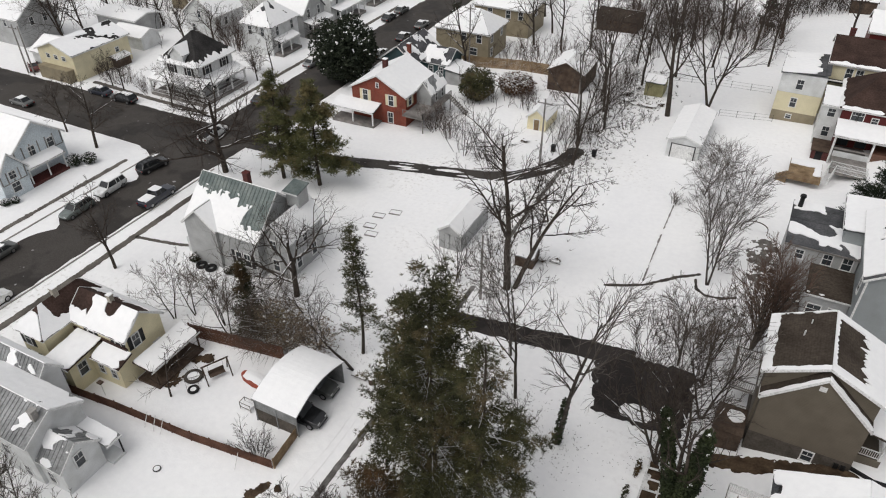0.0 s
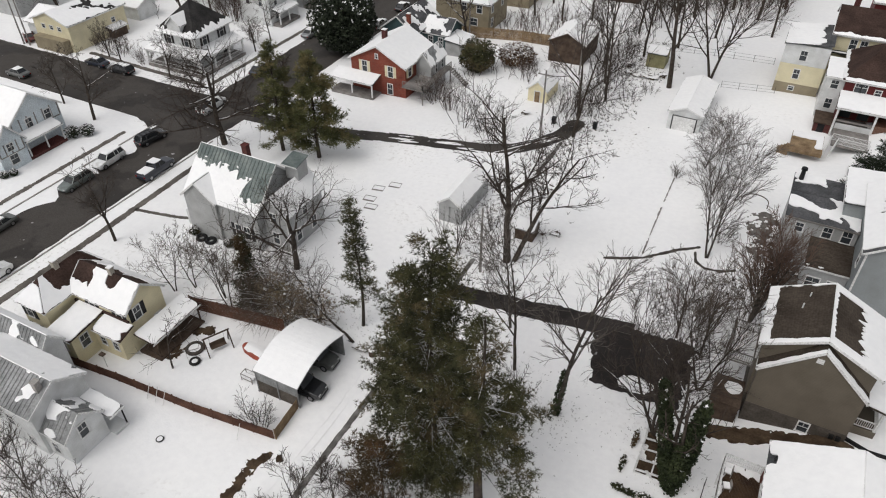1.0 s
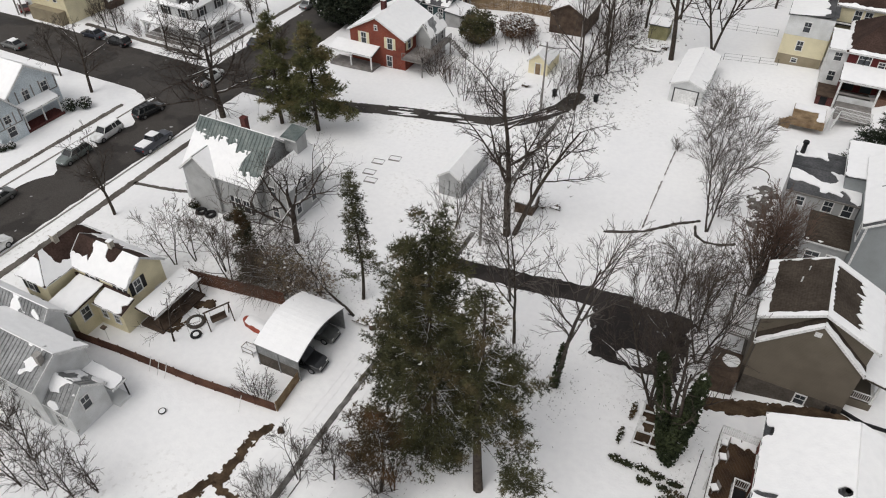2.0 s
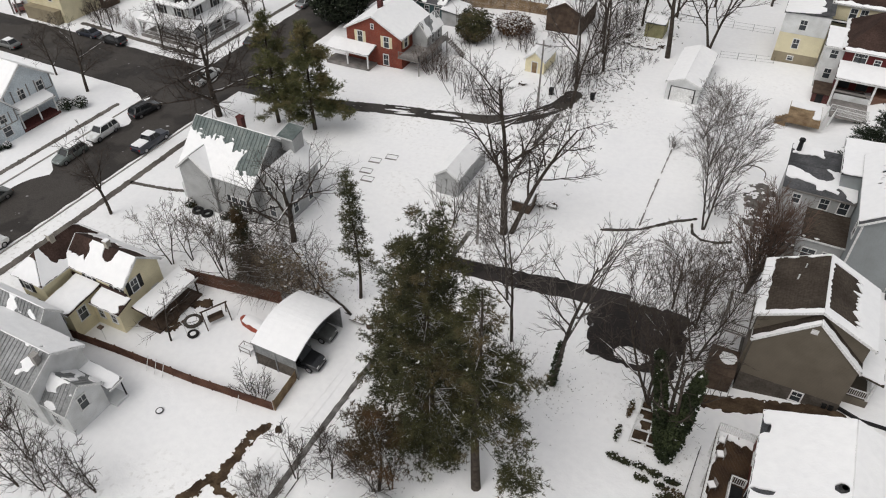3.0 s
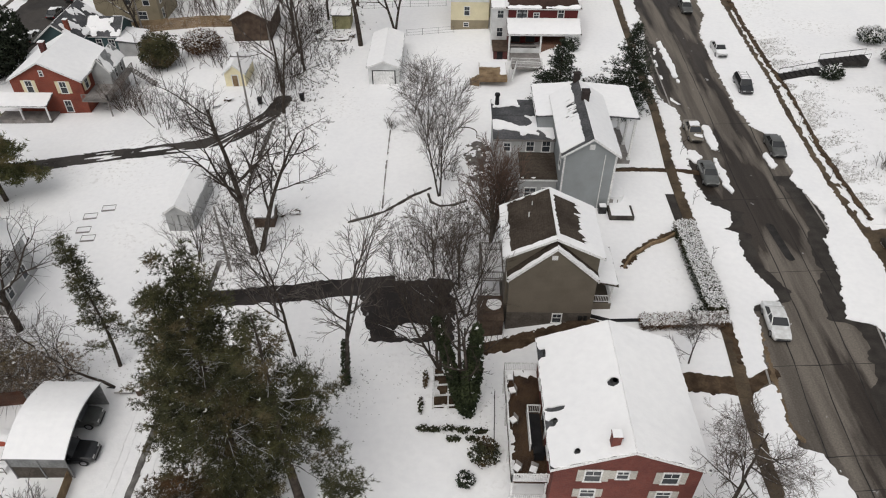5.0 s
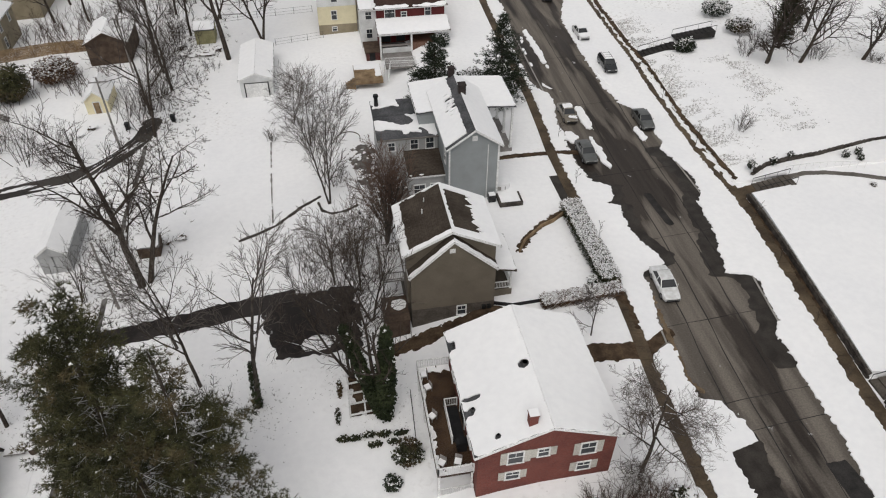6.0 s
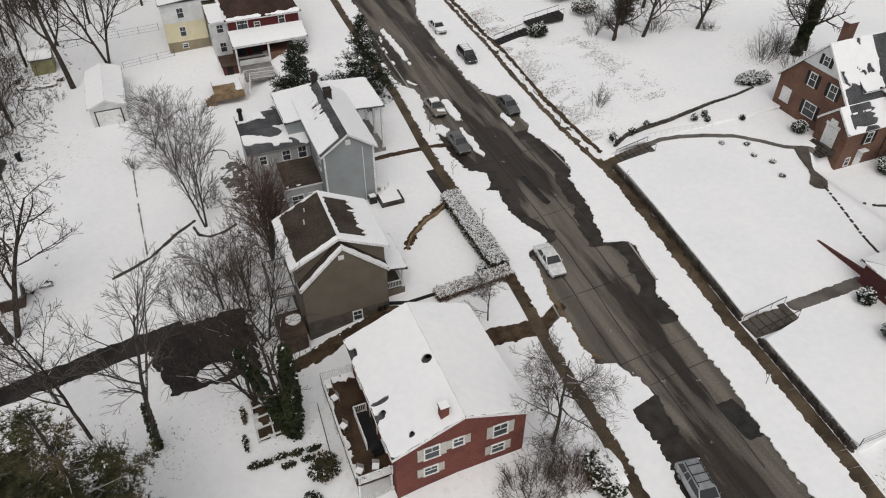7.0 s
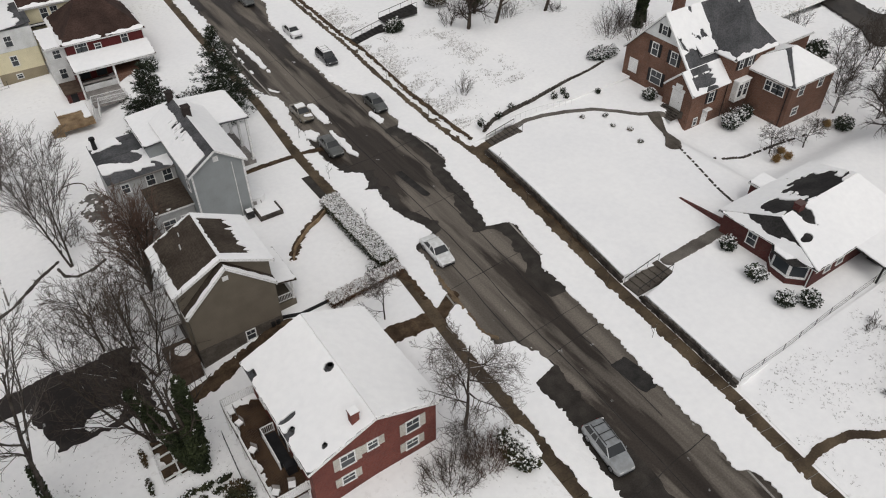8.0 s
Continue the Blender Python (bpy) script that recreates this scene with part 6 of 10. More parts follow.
ysh = house("yellow_shed", "small yellow shed with a snowy gable roof", -32, 97, -3.4, "shed")
block(ysh, -33.5, -30.5, 94.5, 99.8, -3.8, -1.3, 0.0, "y", YELLOW_SIDE, ROOF_GREY, 0.25, FULL, FULL)
door_in(ysh, face("S", -33.5, -30.5, 94.5, 99.8, 1.5, -3.5), 0.8, 1.8, TAN_WOOD)
osh = house("olive_shed", "olive wooden shed under a snowy flat roof", -19, 115, -3, "shed")
block(osh, -20.2, -17.2, 114, 117.5, -3.4, -0.6, 0.0, "x", rough_mat("olive_boards", (0.2, 0.19, 0.1), (0.3, 0.28, 0.16), 0.8, 8), ROOF_GREY, 0.2, FULL, FULL, trim=None)
gar = house("white_garage", "white garage with a snow-covered gable roof", -10, 100, -2.6, "garage")
GA = (-12.2, -7.7, 94.0, 105.4)
block(gar, *GA, -3.0, 0.1, 0.95, "y", WHITE_SIDE, ROOF_GREY, 0.25, FULL, FULL)
part("garage_door", boxes((-11.5, -8.4, 93.93, 94.0, -2.6, -0.5)), WHITE, gar)
part("door_trim", boxes((-11.66, -11.52, 93.9, 94.0, -2.6, -0.4), (-8.38, -8.24, 93.9, 94.0, -2.6, -0.4), (-11.5, -8.4, 93.9, 93.95, -0.49, -0.4)), BLACK, gar)
shed = house("grey_garden_shed", "small grey gabled shed with snow on its roof", -30, 65, -3.2, "shed")
SH = (-31.4, -28.5, 60.5, 68.4)
block(shed, *SH, -3.8, -0.75, 0.3, "y", GREY_SIDE, TIN_GREY, 0.15, FULL, snow_cover(91, -0.2))
for x in (-30.4, -29.5):
    door_in(shed, pose(x, 60.5, -3.3), 0.84, 2.1, GREY_SIDE, GREY_SIDE)

carport = house("carport", "open steel carport with a snow-covered roof", -32, 33, -3.2, "carport")
CX0, CX1, CY0, CY1 = -34.0, -29.1, 29.5, 37.0
part("side_panel", boxes((CX0 + 0.1, CX0 + 0.14, CY0 + 0.2, CY1 - 0.2, -3.4, -0.35), (CX0 + 0.14, CX1 - 0.2, CY0 + 0.2, CY0 + 0.24, -1.7, -0.3), (CX0 + 0.14, CX1 - 0.2, CY1 - 0.24, CY1 - 0.2, -3.4, -0.3)), TIN_GREY, carport)
part("lower_panel", boxes((CX0 + 0.14, CX1 - 0.25, CY0 + 0.22, CY0 + 0.25, -3.4, -1.7)), FOUNDATION, carport)
def bow(s):
    """Height of the bent sheet roof across its width, s from 0 to 1."""
    return -0.4 + 0.95 * (1 - abs(2 * s - 1) ** 1.7)
steps_n = 14
for name, material, lift, thick, inset in (("roof", TIN_GREY, 0.0, 0.05, 0.0), ("snow_layer", SNOW, 0.004, 0.1, 0.04)):
    ring = [(CY0 + inset + (CY1 - CY0 - 2 * inset) * k / steps_n, bow(k / steps_n) + lift + thick) for k in range(steps_n + 1)] + [(CY0 + inset + (CY1 - CY0 - 2 * inset) * k / steps_n, bow(k / steps_n) + lift + (0.05 if inset else 0)) for k in range(steps_n, -1, -1)]
    bm = bmesh.new()
    prism(bm, ring, CX0 + inset, CX1 - inset)
    bmesh.ops.transform(bm, matrix=Matrix(((0, 1, 0, 0), (1, 0, 0, 0), (0, 0, 1, 0), (0, 0, 0, 1))), verts=bm.verts)
    part(name, bm, material, carport)
for x in (CX0 + 0.12, (CX0 + CX1) / 2, CX1 - 0.25):
    for y in (CY0 + 0.2, CY1 - 0.2):
        post(carport, x, y, -3.3, -0.35, 0.09, TIN_GREY)
bm = bmesh.new()
prism(bm, [(CY0 + 0.2, -0.4)] + [(CY0 + 0.2 + (CY1 - CY0 - 0.4) * k / 10, bow(0.03 + 0.094 * k) - 0.03) for k in range(1, 10)] + [(CY1 - 0.2, -0.4)], CX0 + 0.1, CX0 + 0.14)
bmesh.ops.transform(bm, matrix=Matrix(((0, 1, 0, 0), (1, 0, 0, 0), (0, 0, 1, 0), (0, 0, 0, 1))), verts=bm.verts)
part("gable_panel", bm, TIN_GREY, carport)
small = house("brown_tool_shed", "small weathered tool shed dusted with snow", -20.6, 62.2, -2.8, "shed")
block(small, -21.8, -19.6, 60.8, 63.0, -3.2, -1.4, -0.7, "x", WOOD, TIN_GREY, 0.15, FULL, FULL, trim=None)

# ---- trees ----
class Limbs:
    """Collects tapered tubes into one mesh."""
    def __init__(self):
        self.v, self.f = [], []

    def tube(self, pts, radii, sides, pointed=False):
        v, f = self.v, self.f
        first = len(v)
        for i, (p, r) in enumerate(zip(pts, radii)):
            d = (pts[min(i + 1, len(pts) - 1)] - pts[max(i - 1, 0)])
            s = d.cross(Vector((0.21, 0.37, 0.9)))
            s = s.normalized() if s.length > 1e-6 else Vector((1, 0, 0))
            u = d.cross(s).normalized()
            if pointed and i == len(pts) - 1:
                v.append((p.x, p.y, p.z))
                continue
            for k in range(sides):
                a = k * math.tau / sides
                q = p + (s * math.cos(a) + u * math.sin(a)) * r
                v.append((q.x, q.y, q.z))
        for i in range(len(pts) - 1):
            a, b = first + i * sides, first + (i + 1) * sides
            for k in range(sides):
                j = (k + 1) % sides
                if pointed and i == len(pts) - 2:
                    f.append((a + k, a + j, b))
                else:
                    f.append((a + k, a + j, b + j, b + k))

    def mesh(self, name, material):
        return mesh_of(name, self.v, self.f, material, True)


def unit(rng):
    while True:
        v = Vector((rng.uniform(-1, 1), rng.uniform(-1, 1), rng.uniform(-1, 1)))
        if 0.1 < v.length < 1:
            return v.normalized()


def limb(rng, store, p, d, length, r, level, cfg):
    """Grows one limb and what springs from it. cfg: sides, children per level, how much it wanders and rises."""
    last = level >= cfg["levels"]
    n = (2 if level < 4 else 1) if last and level > 1 else (7, 5, 4, 3, 2, 2)[min(level, 5)]
    pts, radii = [p.copy()], [r]
    end = cfg["tip"][min(level, len(cfg["tip"]) - 1)]
    for i in range(n):
        d = (d + unit(rng) * cfg["wander"] * (0.6 if level == 0 else 1.0) + Vector((0, 0, cfg["rise"] * (0.4 if level == 0 else (0.75 if level == 1 else 0.35))))).normalized()
        p = p + d * (length / n)
        pts.append(p.copy())
        radii.append(max(cfg["fine"], r + (r * end - r) * (i + 1) / n))
    big = level <= cfg["trunk_levels"]
    (store[0] if big else store[1]).tube(pts, radii, (7, 5, 4, 3, 3, 3)[min(level, 5)], last and level > 1)
    if last:
        return
    kids = cfg["kids"][min(level, len(cfg["kids"]) - 1)]
    start = cfg["start"] if level == 0 else 0.18
    for k in range(kids):
        t = start + (1 - start) * (k + rng.uniform(0.2, 0.95)) / kids
        x = min(n - 1e-3, t * n)
        i = int(x)
        q = pts[i].lerp(pts[i + 1], x - i)
        along_d = (pts[i + 1] - pts[i]).normalized()
        side = along_d.cross(unit(rng)).normalized()
        a = math.radians(rng.uniform(*cfg["fork"]) * (1.15 if level < 2 else 1.0))
        nd = along_d * math.cos(a) + side * math.sin(a)
        ln = length * cfg["ratio"] * rng.uniform(0.65, 1.15) * (1.15 - 0.55 * t if level == 0 else 1.05 - 0.4 * t)
        limb(rng, store, q, nd, ln, radii[i] * rng.uniform(0.5, 0.68), level + 1, cfg)


def bare_tree(name, label, x, y, h, seed, trunk=0.26, start=0.28, fork=(28, 58), ratio=0.62, rise=0.10, wander=0.16, kids=(7, 5, 5, 4), levels=4, lean=(0, 0), stems=1,
              bark=BARK, twig=TWIG, tip=(0.25, 0.3, 0.35, 0.4, 0.5), group="", base_z=None, fine=0.0155, category="tree"):
    rng = random.Random(seed)
    ob = thing(name, label, category, x, y, base_z, group=group)
    store = Limbs(), Limbs()
    cfg = dict(fine=fine, start=start, fork=fork, ratio=ratio, rise=rise, wander=wander, kids=kids, levels=levels, tip=tip, trunk_levels=1)
    for s in range(stems):
        a = rng.uniform(0, math.tau) if stems > 1 else 0
        out = 0.0 if stems == 1 else rng.uniform(0.12, 0.34)
        d = Vector((lean[0] + math.cos(a) * out, lean[1] + math.sin(a) * out, 1)).normalized()
        limb(rng, store, Vector((math.cos(a) * 0.1 * (stems > 1), math.sin(a) * 0.1 * (stems > 1), -0.15)), d, h * 0.86 * (1 if stems == 1 else rng.uniform(0.75, 1.0)), trunk * (1 if stems == 1 else 0.62), 0, cfg)
    part("trunk", store[0].mesh("trunk", bark), bark, ob)
    if store[1].f:
        tagged(part("crown", store[1].mesh("crown", twig), twig, ob), kind="stuff")
    return ob


class Tufts:
    """Collects small leaf or needle blades into one mesh."""
    def __init__(self):
        self.v, self.f = [], []

    def tuft(self, rng, p, size, blades, width, droop=0.0, up=0.2, way=None):
        v, f = self.v, self.f
        for _ in range(blades):
            d = unit(rng)
            if way:
                d = d * 0.75 + way
            d.z = d.z * 0.7 + up - droop
            d.normalize()
            s = d.cross(unit(rng)).normalized() * (width * size)
            b = p + d * (size * rng.uniform(0.6, 1.15))
            m = (p + b) * 0.5
            i = len(v)
            if width < 0.1:
                v += [(p.x + s.x * 1.2, p.y + s.y * 1.2, p.z + s.z * 1.2), (b.x, b.y, b.z), (p.x - s.x * 1.2, p.y - s.y * 1.2, p.z - s.z * 1.2)]
                f.append((i, i + 1, i + 2))
                continue
            v += [(p.x, p.y, p.z), (m.x + s.x, m.y + s.y, m.z + s.z), (b.x, b.y, b.z), (m.x - s.x, m.y - s.y, m.z - s.z)]
            f.append((i, i + 1, i + 2, i + 3))

    def mesh(self, name, material):
        return mesh_of(name, self.v, self.f, material)


def conifer(name, label, x, y, h, seed, trunk=0.3, bare=0.2, spread=0.24, shape="pine", needle=PINE_NEEDLE, density=1.0, lean=(0, 0), snow=0.0, tuft=0.42, blades=9, whorl=0.55,
            bark=BARK, group="", base_z=None, width=0.09):
    """A conifer: one tapering stem, whorls of branches with needle tufts along them. spread: reach of the longest branch for a metre of height."""
    rng = random.Random(seed)
    ob = thing(name, label, "tree", x, y, base_z, group=group)
    wood, green, white = Limbs(), Tufts(), Tufts()
    axis = [Vector((lean[0] * t * h + 0.25 * math.sin(t * 5 + seed) * (shape == "pine"), lean[1] * t * h, t * h - 0.1)) for t in np.linspace(0, 1, 12)]
    wood.tube(axis, [trunk * (1 - 0.93 * t) + 0.012 for t in np.linspace(0, 1, 12)], 8)
    z = bare * h
    while z < h * 0.985:
        t = z / h
        i = min(10, int(t * 11))
        c = axis[i].lerp(axis[i + 1], t * 11 - i)
        u = max(0.0, (t - bare) / (1 - bare))
        if shape == "pine":
            reach = spread * h * (0.45 + 0.75 * math.sin(math.pi * min(1, 0.22 + u * 0.66))) * (1 - u * 0.74)
            pitch = math.radians(8 + 38 * u)
        elif shape == "column":
            reach = spread * h * (0.55 + 0.45 * math.sin(math.pi * (0.25 + 0.6 * u))) * (1 - u ** 3 * 0.8)
            pitch = math.radians(45)
        else:
            reach = spread * h * (1 - u) ** 0.85 + 0.15
            pitch = math.radians(-12 + 30 * u)
        for _ in range(rng.choice((4, 5, 5, 6)) if shape != "pine" else rng.choice((3, 4, 4, 5))):
            a = rng.uniform(0, math.tau)
            ln = reach * rng.uniform(0.45, 1.12) * (1.0 if shape != "pine" else (1.0 if rng.random() < 0.8 else 1.25))
            if ln < 0.12:
                continue
            d = Vector((math.cos(a) * math.cos(pitch), math.sin(a) * math.cos(pitch), math.sin(pitch)))
            pts = [c.copy()]
            n = 4
            for k in range(n):
                d = (d + unit(rng) * 0.12 + Vector((0, 0, -0.05 if shape == "pine" else 0.03))).normalized()
                pts.append(pts[-1] + d * (ln / n))
            r = max(0.012, trunk * 0.2 * (1 - t) * (ln / reach if reach else 1))
            wood.tube(pts, [r * (1 - 0.85 * k / n) for k in range(n + 1)], 4)
            pads = max(1, int(ln * 1.25)) if shape == "pine" else max(2, int(ln * 2.2))
            for k in range(pads):
                lo = 0.34 if shape == "pine" else 0.14
                sk = lo + (1.0 - lo) * (k + rng.uniform(0.35, 1.0)) / pads
                xk = min(n - 1e-3, sk * n)
                q = pts[int(xk)].lerp(pts[int(xk) + 1], xk - int(xk)) + Vector((rng.gauss(0, 0.16), rng.gauss(0, 0.16), 0.05)) * min(2.0, ln * 0.6)
                fat = (0.38 + 0.05 * ln) * (1.0 if shape == "pine" else 0.7) * rng.uniform(0.7, 1.2)
                for _ in range(max(3, int(11 * density * fat * fat * 4.5))):
                    off = Vector((rng.gauss(0, 1), rng.gauss(0, 1), rng.gauss(0, 0.42))) * (fat * 0.66)
                    green.tuft(rng, q + off, tuft * rng.uniform(0.7, 1.25), blades, width, way=d)
                    if snow and rng.random() < snow:
                        white.tuft(rng, q + off + Vector((0, 0, tuft * 0.45)), tuft * 0.6, 4, 0.3, 0.0, 0.0)
        z += whorl * rng.uniform(0.7, 1.3) * (1 - 0.35 * t)
    part("trunk", wood.mesh("trunk", bark), bark, ob)
    tagged(part("crown", green.mesh("crown", needle), needle, ob), kind="stuff")
    if white.f:
        tagged(part("lying_snow", white.mesh("lying_snow", SNOW), SNOW, ob), kind="stuff")
    return ob


def pine(name, label, x, y, h, seed, trunk, bare, reach_of, needle=PINE_NEEDLE, lean=(0, 0), density=1.0, snow=0.004, group="", bark=BARK, whorl=0.55, droop=0.05, size=0.28, inner=0.36):
    """A white pine: long limbs in loose whorls, each carrying flat sprays of side shoots with short needle tufts towards its end. reach_of(u): reach at a share u of the crown's height."""
    rng = random.Random(seed)
    ob = thing(name, label, "tree", x, y, group=group)
    wood, green, white = Limbs(), Tufts(), Tufts()
    axis = [Vector((lean[0] * t * h + 0.2 * math.sin(t * 5 + seed), lean[1] * t * h + 0.15 * math.sin(t * 4 + 2 * seed), t * h - 0.1)) for t in np.linspace(0, 1, 12)]
    wood.tube(axis, [trunk * (1 - 0.93 * t) + 0.012 for t in np.linspace(0, 1, 12)], 8)
    z = bare * h
    while z < h * 0.985:
        t = z / h
        i = min(10, int(t * 11))
        c = axis[i].lerp(axis[i + 1], t * 11 - i)
        u = max(0.0, (t - bare) / (1 - bare))
        for _ in range(rng.choice((3, 4, 4, 5))):
            a = rng.uniform(0, math.tau)
            ln = reach_of(u, a) * rng.uniform(0.5, 1.15)
            if ln < 0.15:
                continue
            pitch = math.radians(rng.uniform(-4, 14) + 40 * u * u)
            d = Vector((math.cos(a) * math.cos(pitch), math.sin(a) * math.cos(pitch), math.sin(pitch)))
            pts, n = [c.copy()], 5
            for k in range(n):
                d = (d + unit(rng) * 0.11 + Vector((0, 0, -droop if k < 3 else droop * 1.2))).normalized()
                pts.append(pts[-1] + d * (ln / n))
            r = max(0.014, trunk * 0.2 * (1 - 0.8 * t))
            wood.tube(pts, [r * (1 - 0.88 * k / n) for k in range(n + 1)], 4)
            shoots = max(3, int(ln * 2.4))
            for k in range(shoots):
                sk = inner + (1 - inner) * (k + rng.uniform(0.2, 0.9)) / shoots
                xk = min(n - 1e-3, sk * n)
                q = pts[int(xk)].lerp(pts[int(xk) + 1], xk - int(xk))
                way = (pts[int(xk) + 1] - pts[int(xk)]).normalized()
                side = way.cross(Vector((0, 0, 1))).normalized() * rng.choice((-1, 1))
                e = (way * rng.uniform(0.5, 1.0) + side * rng.uniform(0.3, 1.0) + Vector((0, 0, rng.uniform(-0.12, 0.2)))).normalized()
                sl = (0.35 + 0.24 * ln) * rng.uniform(0.5, 1.1) * (1.25 - 0.6 * sk)
                wood.tube([q, q + e * sl], [r * 0.28 + 0.004, 0.004], 3)
                for _ in range(max(2, int(sl * 7.5 * density))):
                    p = q + e * (sl * rng.uniform(0.15, 1.05)) + Vector((rng.gauss(0, 0.24), rng.gauss(0, 0.24), rng.gauss(0.0, 0.14)))
                    green.tuft(rng, p, size * rng.uniform(0.7, 1.3), 8, 0.055, way=e * 0.6, up=0.2)
                    if rng.random() < snow:
                        white.tuft(rng, p + Vector((0, 0, 0.1)), 0.2, 4, 0.3, 0.0, 0.0)
        z += whorl * rng.uniform(0.7, 1.3) * (1 - 0.3 * t)
    part("trunk", wood.mesh("trunk", bark), bark, ob)
    tagged(part("crown", green.mesh("crown", needle), needle, ob), kind="stuff")
    if white.f:
        tagged(part("lying_snow", white.mesh("lying_snow", SNOW), SNOW, ob), kind="stuff")
    return ob


def broad(w, top=0.9):
    """Reach of a broad crown, widest in its lower half, with limbs of uneven length round the stem."""
    return lambda u, a: w * (0.72 + 0.5 * math.sin(math.pi * min(1.0, 0.2 + 0.75 * u))) * (1 - u ** 1.6 * top) * (0.82 + 0.25 * math.sin(2 * a + 7 * u))


def shrub(name, label, x, y, w, h, seed, leaf=SHRUB_LEAF, n=500, size=0.16, snow=0.3, d=None, base_z=None, group="", blades=4, width=0.35, ball=0.5):
    """A dense rounded bush of small leaves on a few stems; snow: share of tufts with snow on them, more on top."""
    rng = random.Random(seed)
    ob = thing(name, label, "shrub", x, y, base_z, group=group)
    wood, green, white = Limbs(), Tufts(), Tufts()
    d = d or w
    for _ in range(7):
        a = rng.uniform(0, math.tau)
        e = Vector((math.cos(a) * w * 0.3, math.sin(a) * d * 0.3, h * rng.uniform(0.5, 0.8)))
        wood.tube([Vector((0, 0, -0.1)), e * 0.5 + Vector((0, 0, h * 0.08)), e], [0.05, 0.035, 0.012], 4)
    for _ in range(n):
        q = unit(rng) * (rng.random() ** 0.33)
        bump = 1 + 0.22 * noise.noise(q * 2.3 + Vector((seed, 0, 0)))
        p = Vector((q.x * w / 2 * bump, q.y * d / 2 * bump, h * (0.5 + 0.5 * q.z) * bump))
        green.tuft(rng, p, size * rng.uniform(0.7, 1.4), blades, width)
        if snow and rng.random() < snow * (0.4 + max(0, q.z) * 1.4) and q.length > ball:
            white.tuft(rng, p + Vector((0, 0, size * 0.6)), size * 0.95, 4, 0.42, 0.0, 0.1)
    tagged(part("brushwood", wood.mesh("brushwood", TWIG), TWIG, ob), kind="stuff")
    tagged(part("foliage", green.mesh("foliage", leaf), leaf, ob), kind="stuff")
    if white.f:
        tagged(part("lying_snow", white.mesh("lying_snow", SNOW), SNOW, ob), kind="stuff")
    return ob


def brush(name, label, x, y, w, h, seed, stems=16, twig=TWIG, group="", d=None, levels=2, base_z=None, fine=0.011):
    """A leafless bush of many thin stems."""
    rng = random.Random(seed)
    ob = thing(name, label, "shrub", x, y, base_z, group=group)
    store = Limbs(), Limbs()
    cfg = dict(fine=fine, start=0.25, fork=(18, 50), ratio=0.55, rise=0.12, wander=0.2, kids=(0, 5, 4, 3), levels=levels + 1, tip=(0.3, 0.3, 0.4), trunk_levels=-1)
    for _ in range(stems):
        a, r = rng.uniform(0, math.tau), rng.random() ** 0.5
        p = Vector((math.cos(a) * r * w * 0.28, math.sin(a) * r * (d or w) * 0.28, -0.05))
        v = Vector((math.cos(a) * r * 0.55, math.sin(a) * r * 0.55, 1)).normalized()
        limb(rng, store, p, v, h * rng.uniform(0.6, 1.05), 0.022 + 0.004 * h, 1, cfg)
    tagged(part("brushwood", store[1].mesh("brushwood", twig), twig, ob), kind="stuff")
    return ob


# the tall pines by the alley
pine("tall_white_pine", "tall dark green white pine with a bare lower trunk", -10.7, 26.9, 20.6, 3, 0.4, 0.3, lambda u, a: 5.2 * (1 - u ** 1.5 * 0.85) * (0.78 + 0.34 * math.cos(a - 5.9 + 1.2 * u)) * (0.2 if math.sin(a) < -0.1 and u < 0.62 and math.cos(a) < 0.65 else 1.0), lean=(-0.03, 0.02), density=3.4, whorl=0.78, droop=0.1, size=0.32, inner=0.56)
pine("old_white_pine", "broad tall white pine, dark green and branched to the ground", -15.4, 27.6, 24.0, 7, 0.46, 0.08, broad(4.8, 0.68), lean=(0.02, 0.03), density=2.6, whorl=0.42, size=0.34)
pine("leaning_white_pine", "white pine with a snow-dusted crown beside the alley", -19.6, 32.6, 16.8, 11, 0.28, 0.14, broad(3.8, 0.72), lean=(-0.04, 0.04), density=2.3, snow=0.006, whorl=0.5, size=0.32)
pine("dying_pine", "small brownish pine with half-dead needles beside the alley", -17.2, 23.6, 8.6, 12, 0.14, 0.42, broad(2.9, 0.7), DEAD_NEEDLE, density=1.9, whorl=0.34, lean=(-0.03, 0.05), size=0.3)
pine("narrow_pine", "slender open-crowned pine with a long thin trunk", -29.9, 41.0, 15.2, 19, 0.17, 0.24, lambda u, a: 2.0 * (1 - 0.85 * u) * (0.8 + 0.25 * math.sin(2 * a + 9 * u)), lean=(-0.01, 0.02), density=3.0, snow=0.02, whorl=0.5, size=0.3, inner=0.3)
pine("corner_pine", "broad green pine at the street corner", -58.9, 66.3, 15.9, 23, 0.28, 0.17, broad(3.5, 0.85), PINE_OLIVE, density=2.2, group="pines by the lane", whorl=0.44, size=0.44, inner=0.34)
pine("corner_pine", "broad green pine with yellowed needles beside the lane", -53.1, 66.7, 15.0, 29, 0.3, 0.17, broad(4.4, 0.85), PINE_OLIVE, density=2.2, group="pines by the lane", whorl=0.42, size=0.46, inner=0.34)
conifer("dark_cedar", "dark ragged cedar with brown tips beside a fence", -41.6, 38.6, 9.4, 31, 0.18, 0.03, 0.2, "spruce", CEDAR_NEEDLE, 2.2, (0, 0), 0.02, 0.3, 7, 0.3, width=0.07)
